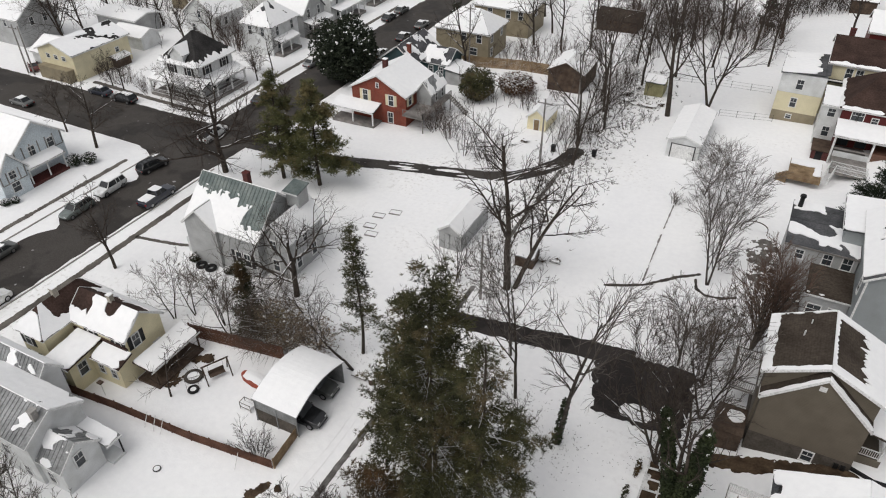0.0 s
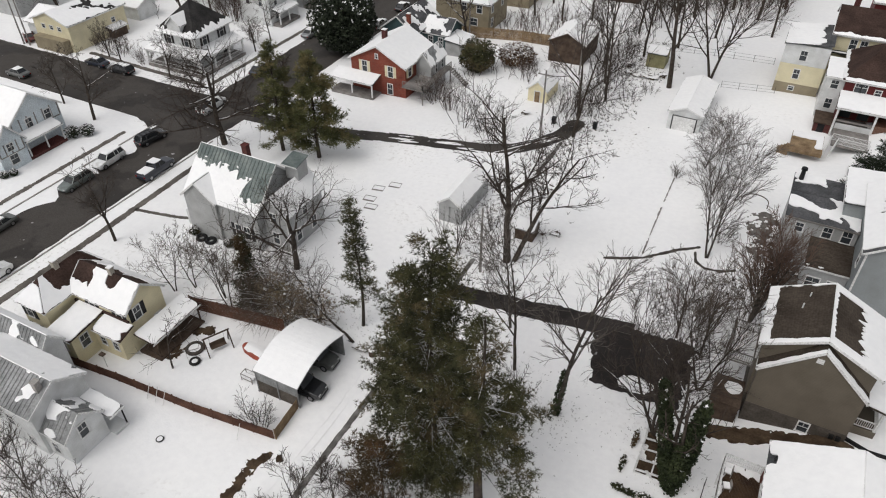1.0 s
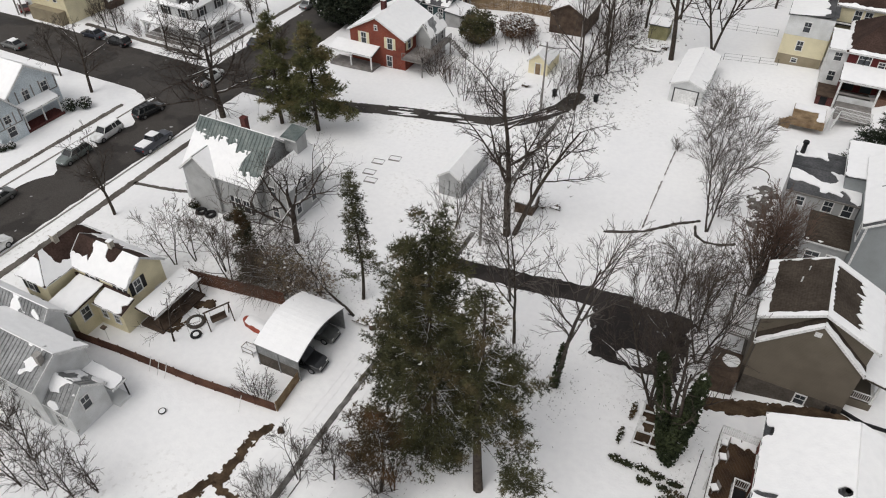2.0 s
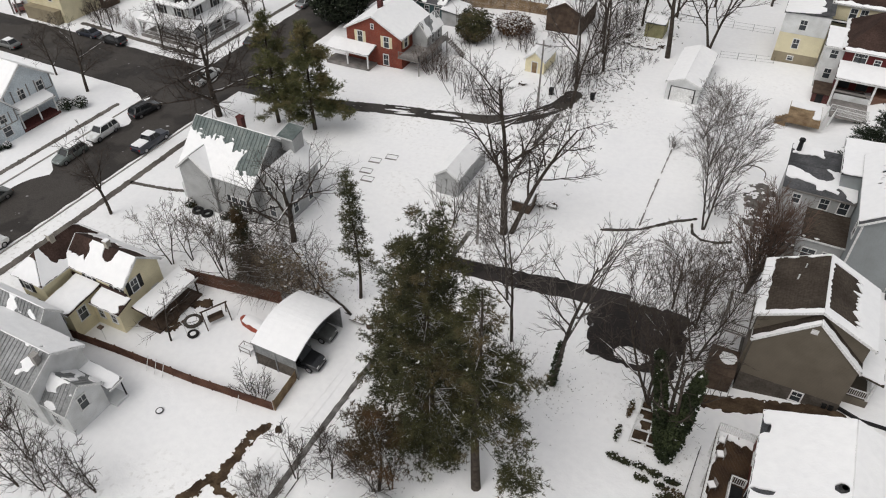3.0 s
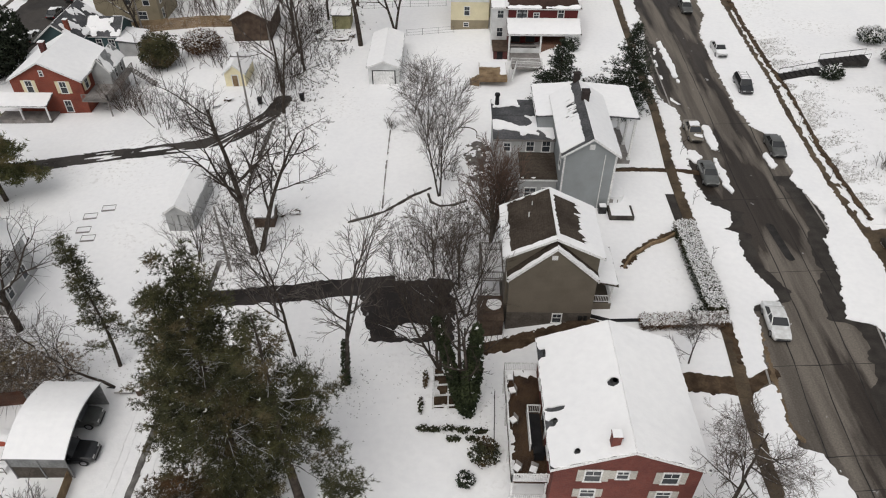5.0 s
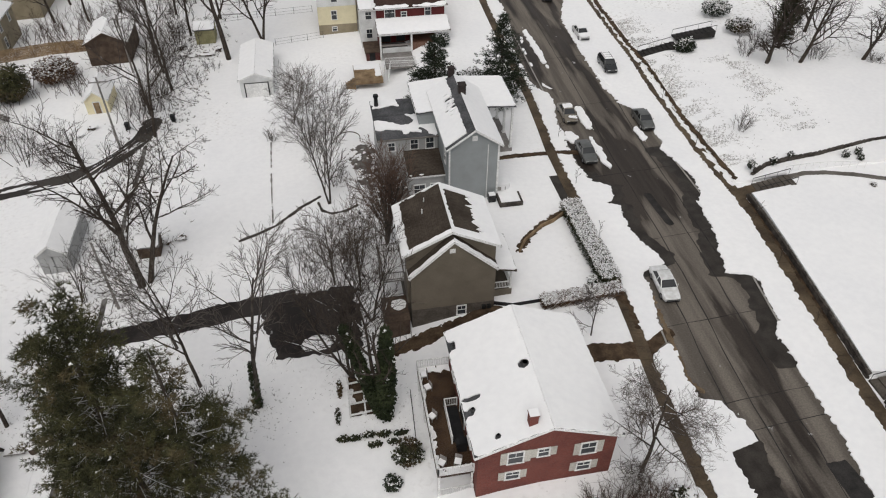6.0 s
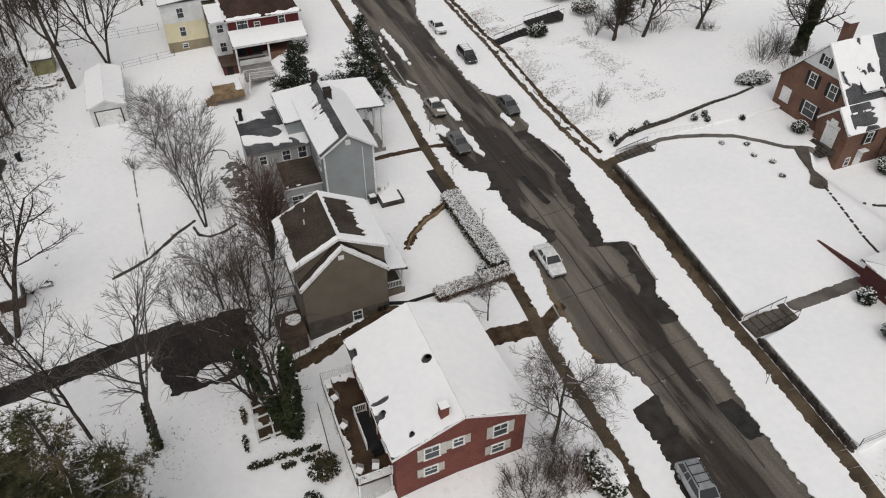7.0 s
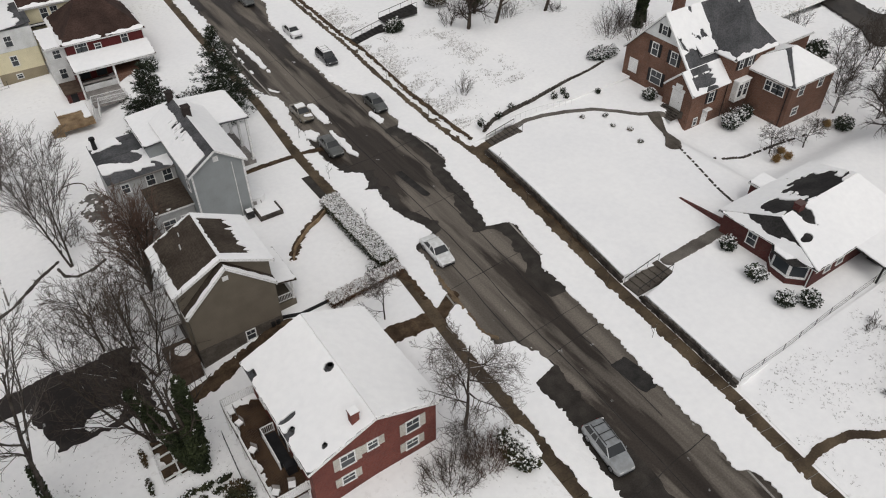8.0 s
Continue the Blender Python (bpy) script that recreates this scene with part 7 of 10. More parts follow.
conifer("snowy_spruce", "broad dark spruce flecked with snow beside a porch", 14.7, 88.0, 7.6, 37, 0.2, 0.02, 0.5, "spruce", SPRUCE_NEEDLE, 1.7, (0, 0), 0.03, 0.34, 9, 0.26, group="spruces by the street", width=0.05)
conifer("snowy_spruce", "tall pointed spruce flecked with snow by the pavement", 22.6, 82.6, 11.9, 41, 0.26, 0.02, 0.38, "spruce", SPRUCE_NEEDLE, 1.4, (0, 0), 0.025, 0.34, 9, 0.27, group="spruces by the street", width=0.05)
shrub("yard_yew", "low dark yew under clumps of snow between two spruces", 19.2, 87.0, 4.2, 2.2, 43, SHRUB_LEAF, 900, 0.2, 0.5, d=3.4)
conifer("street_evergreen", "dark brownish evergreen on the bank beside bare trees", 66.6, 88.6, 11.5, 47, 0.3, 0.03, 0.26, "column", CEDAR_NEEDLE, 0.7, (0.05, 0), 0.01, 0.55, 8, 0.4, base_z=1.2)

# large bare trees
bare_tree("great_bare_tree", "tall leafless double-trunked tree with snow on its limbs", -20.9, 56.4, 20.5, 5, 0.42, 0.28, (30, 62), 0.5, 0.08, 0.2, (11, 8, 6, 5), 4, (-0.1, 0.02))
bare_tree("great_bare_tree", "tall leafless tree leaning beside another trunk", -20.2, 56.9, 17, 6, 0.3, 0.3, (30, 60), 0.5, 0.08, 0.2, (9, 7, 6, 4), 4, (0.2, 0.14))
bare_tree("spreading_bare_tree", "dark spreading leafless tree with crooked snowy limbs", -41.4, 45.6, 9.4, 21, 0.36, 0.2, (32, 62), 0.86, 0.09, 0.34, (7, 6, 5, 4), 4, (0.12, 0.06), tip=(0.4, 0.4, 0.4, 0.4, 0.5))
bare_tree("street_corner_tree", "broad leafless tree on the street corner", -67.8, 64.2, 13.5, 9, 0.46, 0.2, (36, 66), 0.8, 0.12, 0.2, (9, 7, 6, 5), 4, tip=(0.35, 0.35, 0.35, 0.4, 0.5))
bare_tree("kerbside_tree", "leafless young tree beside the kerb", -64.3, 40.8, 11, 10, 0.2, 0.3, (25, 50), 0.55, 0.12, 0.14, (9, 6, 6, 4), 4, group="kerbside trees")
bare_tree("kerbside_tree", "leafless tree in a front yard", -90.1, 60.9, 11, 12, 0.24, 0.25, (30, 58), 0.6, 0.1, 0.16, (9, 6, 6, 4), 4, group="kerbside trees")
bare_tree("kerbside_tree", "leafless small tree by the cross street", -98.5, 62.5, 8, 13, 0.16, 0.2, (30, 58), 0.6, 0.1, 0.16, (9, 6, 6, 4), 4, group="kerbside trees")
bare_tree("kerbside_tree", "leafless small tree before a porch", -90.3, 77.0, 8, 14, 0.16, 0.25, (30, 55), 0.6, 0.1, 0.16, (9, 6, 6, 4), 4, group="kerbside trees")
bare_tree("kerbside_tree", "leafless bushy tree beside the street", -73.5, 27.5, 8, 15, 0.15, 0.12, (25, 50), 0.6, 0.12, 0.16, (9, 5, 4), 3, stems=2, group="kerbside trees")
for k, (x, y, h) in enumerate(((-102, 77.5, 7), (-106, 78.5, 6), (-85, 97, 8), (-84.5, 92, 7), (-85.2, 111, 6))):
    bare_tree("kerbside_tree", "leafless small street tree before a house", x, y, h, 60 + k, 0.14, 0.2, (30, 58), 0.62, 0.1, 0.16, (9, 7, 6), 3, group="kerbside trees")
bare_tree("tall_back_tree", "tall leafless tree at the yard's end", -14.8, 107.4, 21, 16, 0.42, 0.3, (20, 45), 0.55, 0.12, 0.13, (10, 7, 6, 5), 4, group="tall trees at the yard's end")
bare_tree("tall_back_tree", "tall leafless forked tree at the yard's end", -9.6, 113, 19, 17, 0.36, 0.18, (20, 42), 0.62, 0.12, 0.14, (9, 7, 6, 5), 4, (0.05, 0.0), stems=2, group="tall trees at the yard's end")
for k, (x, y, h, lx) in enumerate(((-23.4, 86.2, 16, 0.05), (-24.6, 92, 17, 0.0), (-22.5, 99, 18, 0.0), (-24.4, 105, 17, 0.04), (-26.5, 111, 18, 0.0), (-21.5, 118, 18, 0.0), (-17.0, 124, 18, 0.02), (-25, 128, 19, 0.0), (-12, 131, 18, 0.0),
                                   (-33, 125, 17, 0.0), (-40, 129, 16, 0.0), (-3, 135, 16, 0), (-45, 138, 16, 0))):
    bare_tree("alley_tree", "thin leafless tree in the hedgerow along the alley", x, y, h, 70 + k, 0.22, 0.25, (22, 50), 0.58, 0.1, 0.17, (8, 6, 5, 3), 4, (lx, 0.0), group="trees along the alley")
bare_tree("yard_tree", "pale leafless tree with fine upright branches", -1.3, 66.0, 14.5, 18, 0.2, 0.14, (18, 38), 0.6, 0.14, 0.12, (10, 7, 6, 5), 4, (0.03, 0.03), stems=2, bark=BARK_PALE, twig=TWIG_PALE, group="pale yard trees")
bare_tree("yard_tree", "small pale leafless tree beside the garage", -5.2, 85.2, 8.5, 20, 0.12, 0.1, (26, 52), 0.7, 0.08, 0.15, (8, 6, 5, 3), 4, stems=2, bark=BARK_PALE, twig=TWIG_PALE, group="pale yard trees")
bare_tree("yard_tree", "pale leafless tree beside the garage lawn", -3.2, 79.0, 10.5, 22, 0.13, 0.1, (26, 52), 0.7, 0.08, 0.15, (8, 6, 5, 3), 4, stems=2, bark=BARK_PALE, twig=TWIG_PALE, group="pale yard trees")
bare_tree("vase_shaped_tree", "dark reddish leafless tree with dense upright branches", 4.3, 57.6, 13.0, 24, 0.22, 0.08, (16, 36), 0.62, 0.13, 0.1, (9, 7, 4, 3), 4, stems=7, twig=TWIG_RUST, bark=BARK_PALE)
bare_tree("pad_tree", "leafless tree with pale snowy limbs and an ivied foot", -8.9, 38.7, 17, 26, 0.24, 0.34, (20, 42), 0.58, 0.14, 0.13, (9, 6, 6, 4), 4, (0.05, 0.08), bark=BARK_PALE, twig=TWIG_PALE, group="trees round the parking pad")
bare_tree("pad_tree", "slender leafless tree with pale twigs", -14.0, 42.0, 15, 27, 0.17, 0.3, (20, 42), 0.55, 0.14, 0.13, (9, 6, 6, 4), 4, twig=TWIG_PALE, group="trees round the parking pad")
bare_tree("pad_tree", "thin leafless tree near the driveway", -16.5, 47.0, 13, 28, 0.15, 0.25, (26, 52), 0.58, 0.14, 0.14, (9, 6, 6, 4), 4, bark=BARK_PALE, twig=TWIG_PALE, group="trees round the parking pad")
bare_tree("pad_tree", "multi-stemmed leafless tree beside the parking pad", -0.7, 40.2, 14, 30, 0.24, 0.16, (20, 48), 0.6, 0.13, 0.15, (9, 7, 6, 5), 4, stems=3, group="trees round the parking pad")
bare_tree("pad_tree", "leafless tree with fine branches behind the pad", 1.6, 46.6, 13, 32, 0.18, 0.16, (18, 40), 0.6, 0.14, 0.13, (9, 7, 6, 4), 4, stems=2, bark=BARK, twig=TWIG_BRUSH, group="trees round the parking pad")
bare_tree("pad_tree", "small leafless tree in the snow below the pad", -11.6, 36.3, 7, 33, 0.1, 0.2, (25, 50), 0.6, 0.12, 0.16, (7, 5, 4), 3, group="trees round the parking pad")
for k, (x, y, h) in enumerate(((-51.0, 36.9, 8), (-43.8, 37.4, 9), (-49.4, 38.4, 6.5), (-45.4, 38.4, 7))):
    bare_tree("fence_tree", "small leafless tree leaning by the fence", x, y, h, 90 + k, 0.12, 0.15, (25, 55), 0.62, 0.1, 0.18, (8, 6, 5), 3, (-0.28, 0.1), stems=2, twig=TWIG_BRUSH, group="small trees by the fence")
bare_tree("front_yard_tree", "leafless spreading tree before the brick house, dusted with snow", 19.5, 25.5, 12.2, 34, 0.17, 0.3, (34, 66), 0.52, 0.07, 0.17, (16, 12, 9, 8), 4, twig=TWIG_BRUSH, bark=BARK, fine=0.008)
bare_tree("small_front_tree", "small leafless tree beside the front walk", 20.6, 39.6, 5, 35, 0.08, 0.2, (30, 60), 0.7, 0.06, 0.18, (9, 8, 7), 3, twig=TWIG_PALE, bark=BARK_PALE)
bare_tree("patio_tree", "small leafless tree on a snowy patio", -43.2, 28.4, 6, 36, 0.1, 0.2, (30, 60), 0.68, 0.08, 0.2, (7, 5, 4), 3, (-0.15, 0.1))
for k, (x, y, h, lx) in enumerate(((63.0, 85.0, 12, 0.08), (67.2, 83.7, 12, 0.25), (76.3, 82.6, 9, 0.45), (62.5, 84.5, 6, 0.0), (86, 70, 11, 0.0), (73.5, 93, 10, 0))):
    bare_tree("hill_tree", "leafless tree on the snowy bank", x, y, h, 110 + k, 0.3, 0.2, (28, 58), 0.62, 0.08, 0.18, (9, 7, 5, 4), 4, (lx, 0.0), base_z=1.0, group="trees on the bank")
bare_tree("lawn_tree", "large dark leafless tree beside the brick house", 86.1, 29.9, 13, 39, 0.36, 0.2, (30, 60), 0.66, 0.07, 0.2, (11, 9, 7, 6), 4, (0.1, 0.0), base_z=-1.2)
bare_tree("lawn_tree", "small leafless ornamental tree beside a stone edge", 74.8, 38.0, 4.2, 40, 0.09, 0.15, (35, 65), 0.75, 0.03, 0.22, (9, 8, 7), 3, base_z=-1.3)
bare_tree("lawn_tree", "small leafless ornamental tree near the brick wing", 79.5, 36.5, 4.0, 42, 0.09, 0.15, (35, 65), 0.75, 0.03, 0.22, (9, 8, 7), 3, base_z=-1.3)
for k, (x, y, h) in enumerate(((-43.0, 11.4, 8), (-44.8, 13.6, 8), (-46.8, 12.6, 8.5), (-38.6, 12.6, 7), (-37.2, 13.8, 6), (-48.6, 14.6, 7), (-50.5, 13.4, 7), (-23.6, 21.4, 5), (-21.2, 22.6, 5.5), (-23.4, 24.2, 3), (-17.4, 23.2, 7), (-16.4, 23.8, 6), (-41.0, 12.0, 7))):
    bare_tree("thicket_tree", "thin dark leafless sapling in a thicket", x, y, h, 130 + k, 0.1, 0.1, (22, 50), 0.62, 0.1, 0.17, (8, 6, 4), 3, stems=2, twig=TWIG, group="saplings in the thicket")
for k in range(16):
    x = -125 + 9.5 * k + random.uniform(-3, 3)
    y = 150 + 12 * wobble(k, 0, 0.9) + 6 * (k % 2)
    bare_tree("far_tree", "leafless tree in the far row", x, y, random.uniform(13, 18), 150 + k, 0.26, 0.22, (24, 52), 0.6, 0.1, 0.16, (8, 6, 4), 3, group="far trees")
for k, (x, y, h) in enumerate(((-128, 92, 13), (-121, 106, 13), (-108, 99, 9), (-101, 100, 10), (-134, 104, 15), (-118, 112, 14), (-52.5, 112.6, 15), (-46, 130, 13), (-72, 84, 5))):
    bare_tree("far_tree", "leafless tree behind the houses", x, y, h, 180 + k, 0.26, 0.22, (28, 58), 0.62, 0.1, 0.17, (9, 7, 5), 3, group="far trees")

def wood_mass(name, label, n, seed, where, h, mat):
    """Far undergrowth that nobody could count."""
    rng, store = random.Random(seed), (Limbs(), Limbs())
    cfg = dict(fine=0.019, start=0.2, fork=(20, 50), ratio=0.6, rise=0.08, wander=0.2, kids=(0, 0, 6, 5), levels=4, tip=(0.3, 0.3, 0.4), trunk_levels=-1)
    for _ in range(n):
        x, y = where(rng)
        limb(rng, store, Vector((x, y, ground_z(x, y) - 0.1)), Vector((rng.gauss(0, 0.2), rng.gauss(0, 0.2), 1)).normalized(), h * rng.uniform(0.5, 1.2), 0.05, 2, cfg)
    tagged(new(name, store[1].mesh(name, mat)), label, "undergrowth", kind="stuff")


wood_mass("hedgerow_undergrowth", "brown leafless undergrowth along the alley", 210, 21, lambda r: (-24.5 + r.gauss(0, 2.2), r.uniform(86, 150)), 4.0, TWIG)
wood_mass("far_undergrowth", "brown leafless undergrowth behind the far yards", 330, 22, lambda r: (r.uniform(-34, -2), r.gauss(151, 6)), 5.0, TWIG_RED)
wood_mass("boundary_thicket", "dark brown thicket at the far edge of a snowy lawn", 190, 25, lambda r: (lambda t: (-4 + 16 * t + r.gauss(0, 1.5), 164 + 12 * t + abs(r.gauss(0, 3.5))))(r.random()), 5.0, TWIG)
wood_mass("far_west_undergrowth", "brown leafless undergrowth behind the far houses", 190, 23, lambda r: (r.uniform(-140, -98), r.gauss(112, 8)), 4.5, TWIG)
wood_mass("yard_undergrowth", "tangled leafless shrubs in the far yards", 150, 24, lambda r: (r.choice((-46, -38, -35, -42)) + r.gauss(0, 2.5), r.choice((122, 127, 103, 121)) + r.gauss(0, 2)), 3.2, TWIG_RED)

brush("brown_yard_bush", "large red-brown leafless bush behind the square house", -98.6, 102.8, 9.0, 7.0, 146, 60, TWIG_RED, levels=2)
for k, (x, y, w, h) in enumerate(((-108.4, 80.9, 5, 3), (-104.6, 80.2, 4, 2.6), (-112.6, 81.2, 3, 2), (-98.4, 79.4, 4, 3), (-87.5, 95.6, 3, 3))):
    brush("yard_brush", "leafless brown shrub beside a house", x, y, w, h, 147 + k, 22, TWIG_RED, group="shrubs by the far houses")
bare_tree("great_far_tree", "wide many-stemmed leafless tree beside the cream building", -133.5, 91.0, 17, 290, 0.3, 0.12, (30, 60), 0.66, 0.1, 0.16, (8, 7, 6, 4), 4, stems=4)
for k, (x, y, h) in enumerate(((-17.5, 140, 19), (-11.5, 147, 18), (-6.5, 143, 17), (-22, 152, 18), (-2.5, 151, 16), (-32, 152, 16))):
    bare_tree("lawn_edge_tree", "tall leafless tree at the end of the far lawns", x, y, h, 300 + k, 0.3, 0.25, (22, 50), 0.6, 0.1, 0.17, (9, 7, 6), 3, group="tall trees beyond the lawns")

for k, (x, y, h) in enumerate(((-1.6, 52.4, 9), (0.9, 51.0, 10.5))):
    bare_tree("yard_sapling", "bushy leafless tree between the pad and the house", x, y, h, 310 + k, 0.12, 0.14, (22, 50), 0.62, 0.1, 0.16, (12, 8, 6), 3, twig=TWIG_BRUSH, group="saplings behind the house")
for k, (x, y, w, h) in enumerate(((-1.2, 60.6, 4.5, 2.6), (1.0, 55.6, 3.5, 3.0), (-3.6, 57.2, 4.0, 1.8), (-0.6, 70.2, 4.0, 2.2))):
    brush("yard_scrub", "tangle of thin brown stems in the snowy yard", x, y, w, h, 320 + k, 20, TWIG_BRUSH, group="scrub behind the house")

# ivied trunks
bank_giant = bare_tree("bank_giant", "thick dark tree wrapped in ivy behind the brick house", 83.8, 69.6, 14, 57, 0.55, 0.22, (30, 60), 0.6, 0.06, 0.2, (7, 6, 5, 4), 4, (0.12, 0.0), base_z=0.9)
rng, ivy = random.Random(58), Tufts()
for _ in range(2600):
    t, a = rng.random(), rng.uniform(0, math.tau)
    r = 0.5 + 0.35 * rng.random() + 0.25 * wobble(t * 8, a, 1, 3)
    ivy.tuft(rng, Vector((0.12 * t * 9 + math.cos(a) * r, math.sin(a) * r, 0.2 + 9 * t)), 0.26, 4, 0.4)
tagged(part("ivy", ivy.mesh("ivy", IVY_LEAF), IVY_LEAF, bank_giant, "dark ivy round the trunk"), kind="stuff")
for k, (x, y, h, lx, ly) in enumerate(((1.6, 35.4, 10.5, 0.05, 0.03), (1.2, 35.8, 10.5, -0.2, 0.08))):
    ob = bare_tree("ivied_tree", "leafless tree whose trunk is wrapped in dark ivy", x, y, h + 3, 48 + k, 0.24, 0.4, (30, 60), 0.5, 0.08, 0.16, (6, 5, 4), 3, (lx, ly), group="ivied trees")
    rng, ivy, white = random.Random(49 + k), Tufts(), Tufts()
    for _ in range(3800 if k == 0 else 2600):
        t = rng.random()
        a_ = rng.random()
        r = (0.4 + (0.5 * max(0.0, math.sin(math.pi * (0.08 + t * 0.85))) if k == 0 else 0.2)) * rng.random() ** 0.4 * (1 - 0.35 * t) * (1 + 0.35 * wobble(t * 9, a_ * 2, 1, k))
        a = rng.uniform(0, math.tau)
        p = Vector((lx * t * h + math.cos(a) * r, ly * t * h + math.sin(a) * r, 0.3 + t * h * 0.93 + rng.gauss(0, 0.2)))
        ivy.tuft(rng, p, 0.2, 4, 0.45)
        if rng.random() < 0.012:
            white.tuft(rng, p + Vector((0, 0, 0.15)), 0.2, 4, 0.45)
    tagged(part("ivy", ivy.mesh("ivy", IVY_LEAF), IVY_LEAF, ob, "dark green ivy flecked with snow"), kind="stuff")
    tagged(part("lying_snow", white.mesh("lying_snow", SNOW), SNOW, ob), kind="stuff")
rng, ivy = random.Random(5), Tufts()
foot = bpy.data.objects["pad_tree"]
for _ in range(420):
    t = rng.random()
    a = rng.uniform(0, math.tau)
    r = 0.32 * (1 - 0.4 * t) + 0.1 * rng.random()
    ivy.tuft(rng, Vector((0.05 * t * 5 + math.cos(a) * r, 0.08 * t * 5 + math.sin(a) * r, 0.2 + 5 * t)), 0.16, 4, 0.45)
tagged(part("ivy", ivy.mesh("ivy", IVY_LEAF), IVY_LEAF, foot, "dark ivy round the foot of the trunk"), kind="stuff")

# evergreen and bare shrubs
shrub("great_magnolia", "large dark evergreen magnolia speckled with snow", -70.2, 99.6, 11.5, 11.0, 1, SHRUB_LEAF, 5200, 0.42, 0.05, blades=4, width=0.32, ball=0.75)
shrub("round_evergreen", "rounded dark green evergreen bush", -45.4, 101.6, 6.2, 5.2, 2, PINE_NEEDLE, 2600, 0.3, 0.0, blades=5, width=0.2)
shrub("snowy_shrub", "sprawling shrub under snow beside a board fence", -40.5, 106.8, 6.5, 3.2, 3, DEAD_LEAF, 1500, 0.25, 0.5)
BRAMBLE_LEAF = leaf_mat("withered_brown_leaves", (0.12, 0.092, 0.066), (0.28, 0.22, 0.165), (0.2, 0.16, 0.08))
shrub("brown_bramble", "tangled brown shrub weighed down with snow", -37.6, 38.8, 6.6, 5.4, 4, BRAMBLE_LEAF, 2200, 0.24, 0.02, d=4.4, blades=5, width=0.098)
shrub("brown_bramble", "tangle of olive brown branches beside the carport", -34.2, 39.6, 5.2, 4.4, 44, BRAMBLE_LEAF, 700, 0.24, 0.03, d=3.6, blades=5, width=0.098)
bare_tree("bramble_tree", "sprawling leafless shrub with snowy stems", -37.4, 38.6, 7.5, 250, 0.13, 0.08, (35, 70), 0.8, 0.02, 0.22, (10, 8, 7), 3, stems=3, twig=TWIG_BRUSH, bark=BARK_SNOWY)
bare_tree("bowed_tree", "leafless tree bowed low over the carport, snow along its limbs", -29.4, 38.6, 10.5, 251, 0.15, 0.3, (25, 60), 0.66, 0.0, 0.3, (8, 7, 6), 3, (-0.85, 0.12), bark=BARK, twig=TWIG)
brush("lilac_thicket", "leafless brown thicket beside the red house", -46.3, 88.6, 4.5, 4.6, 5, 26, TWIG_RED)
brush("lilac_thicket", "leafless brown thicket near the lane", -43.4, 87.2, 3.4, 4.2, 6, 18, TWIG_RED)
brush("fence_brush", "leafless shrub leaning over the fence", -31.8, 26.6, 4.6, 2.6, 7, 22, TWIG, d=2.2)
for k, (x, y, w, h) in enumerate(((-39.5, 83.5, 5, 6.5), (-35.5, 82.8, 4, 6), (-33.0, 80.8, 4, 7), (-25.8, 78.2, 3, 5), (-28.0, 92.5, 4, 4), (-36.5, 101.8, 5, 3.5), (-19.5, 100.5, 5, 2), (-17, 104.5, 4, 1.6), (-26.5, 55, 3, 6), (-24.8, 61, 3, 4), (-23.6, 97.5, 4, 5))):
    brush("hedgerow_brush", "leafless shrub in the overgrown hedgerow", x, y, w, h, 20 + k, 11, TWIG, group="hedgerow shrubs", levels=2)
for k, (x, y, w, h, s) in enumerate(((53.3, 27.9, 1.7, 1.4, 0.35), (52.0, 23.6, 2.0, 1.5, 0.4), (51.4, 19.9, 1.9, 1.3, 0.45), (53.2, 18.6, 2.0, 1.4, 0.45), (69.4, 53.4, 2.0, 1.5, 0.35))):
    shrub("round_shrub", "rounded dark shrub sprinkled with snow", x, y, w, h, 30 + k, SHRUB_LEAF, 420, 0.17, s, base_z=0.8, group="foundation shrubs")
for k, (x, y, w, h, s) in enumerate(((75.6, 44.7, 2.6, 2.0, 0.75), (77.3, 45.0, 2.4, 2.1, 0.4), (79.2, 45.3, 2.2, 1.9, 0.15), (87.5, 36.3, 2.6, 1.8, 0.2))):
    shrub("round_shrub", "dense shrub at the foot of a brick wall", x, y, w, h, 40 + k, SHRUB_LEAF, 600, 0.18, s, base_z=-1.4, group="foundation shrubs")
for k, (x, y, w, h) in enumerate(((76.9, 46.0, 2.6, 2.4), (79.6, 46.2, 2.2, 2.0))):
    brush("wall_brush", "dark leafless shrub against the brick wall", x, y, w, h, 330 + k, 30, TWIG_RED, base_z=-1.4, group="shrubs against the brick wall")
shrub("garage_evergreen", "dark evergreen shrub behind the brick wing", 96.8, 48.3, 4.6, 3.2, 333, CEDAR_NEEDLE, 900, 0.24, 0.1, base_z=-1.2, d=2.4)
shrub("snowy_juniper", "low spreading juniper buried in snow", 72.6, 65.6, 5.4, 1.7, 45, SHRUB_LEAF, 1000, 0.2, 1.0, d=3.0, base_z=0.8, ball=0.3)
for k, (x, y) in enumerate(((73.9, 36.4), (75.6, 36.0), (75.9, 37.2), (86.3, 37.8))):
    shrub("ornamental_grass", "tuft of dry straw-coloured ornamental grass", x, y, 0.95, 0.95, 50 + k, STRAW, 160, 0.34, 0.0, base_z=-1.35, group="straw grass tufts", blades=5, width=0.07)
for k, (x, y, w, h) in enumerate(((-88.6, 55.8, 2.2, 1.7), (-87.2, 57.2, 2.0, 1.6), (-88.0, 44.0, 1.2, 0.8), (-87.4, 45.0, 1.0, 0.8))):
    shrub("porch_shrub", "rounded dark shrub with snow on top", x, y, w, h, 60 + k, SHRUB_LEAF, 420, 0.17, 0.4, group="porch shrubs")
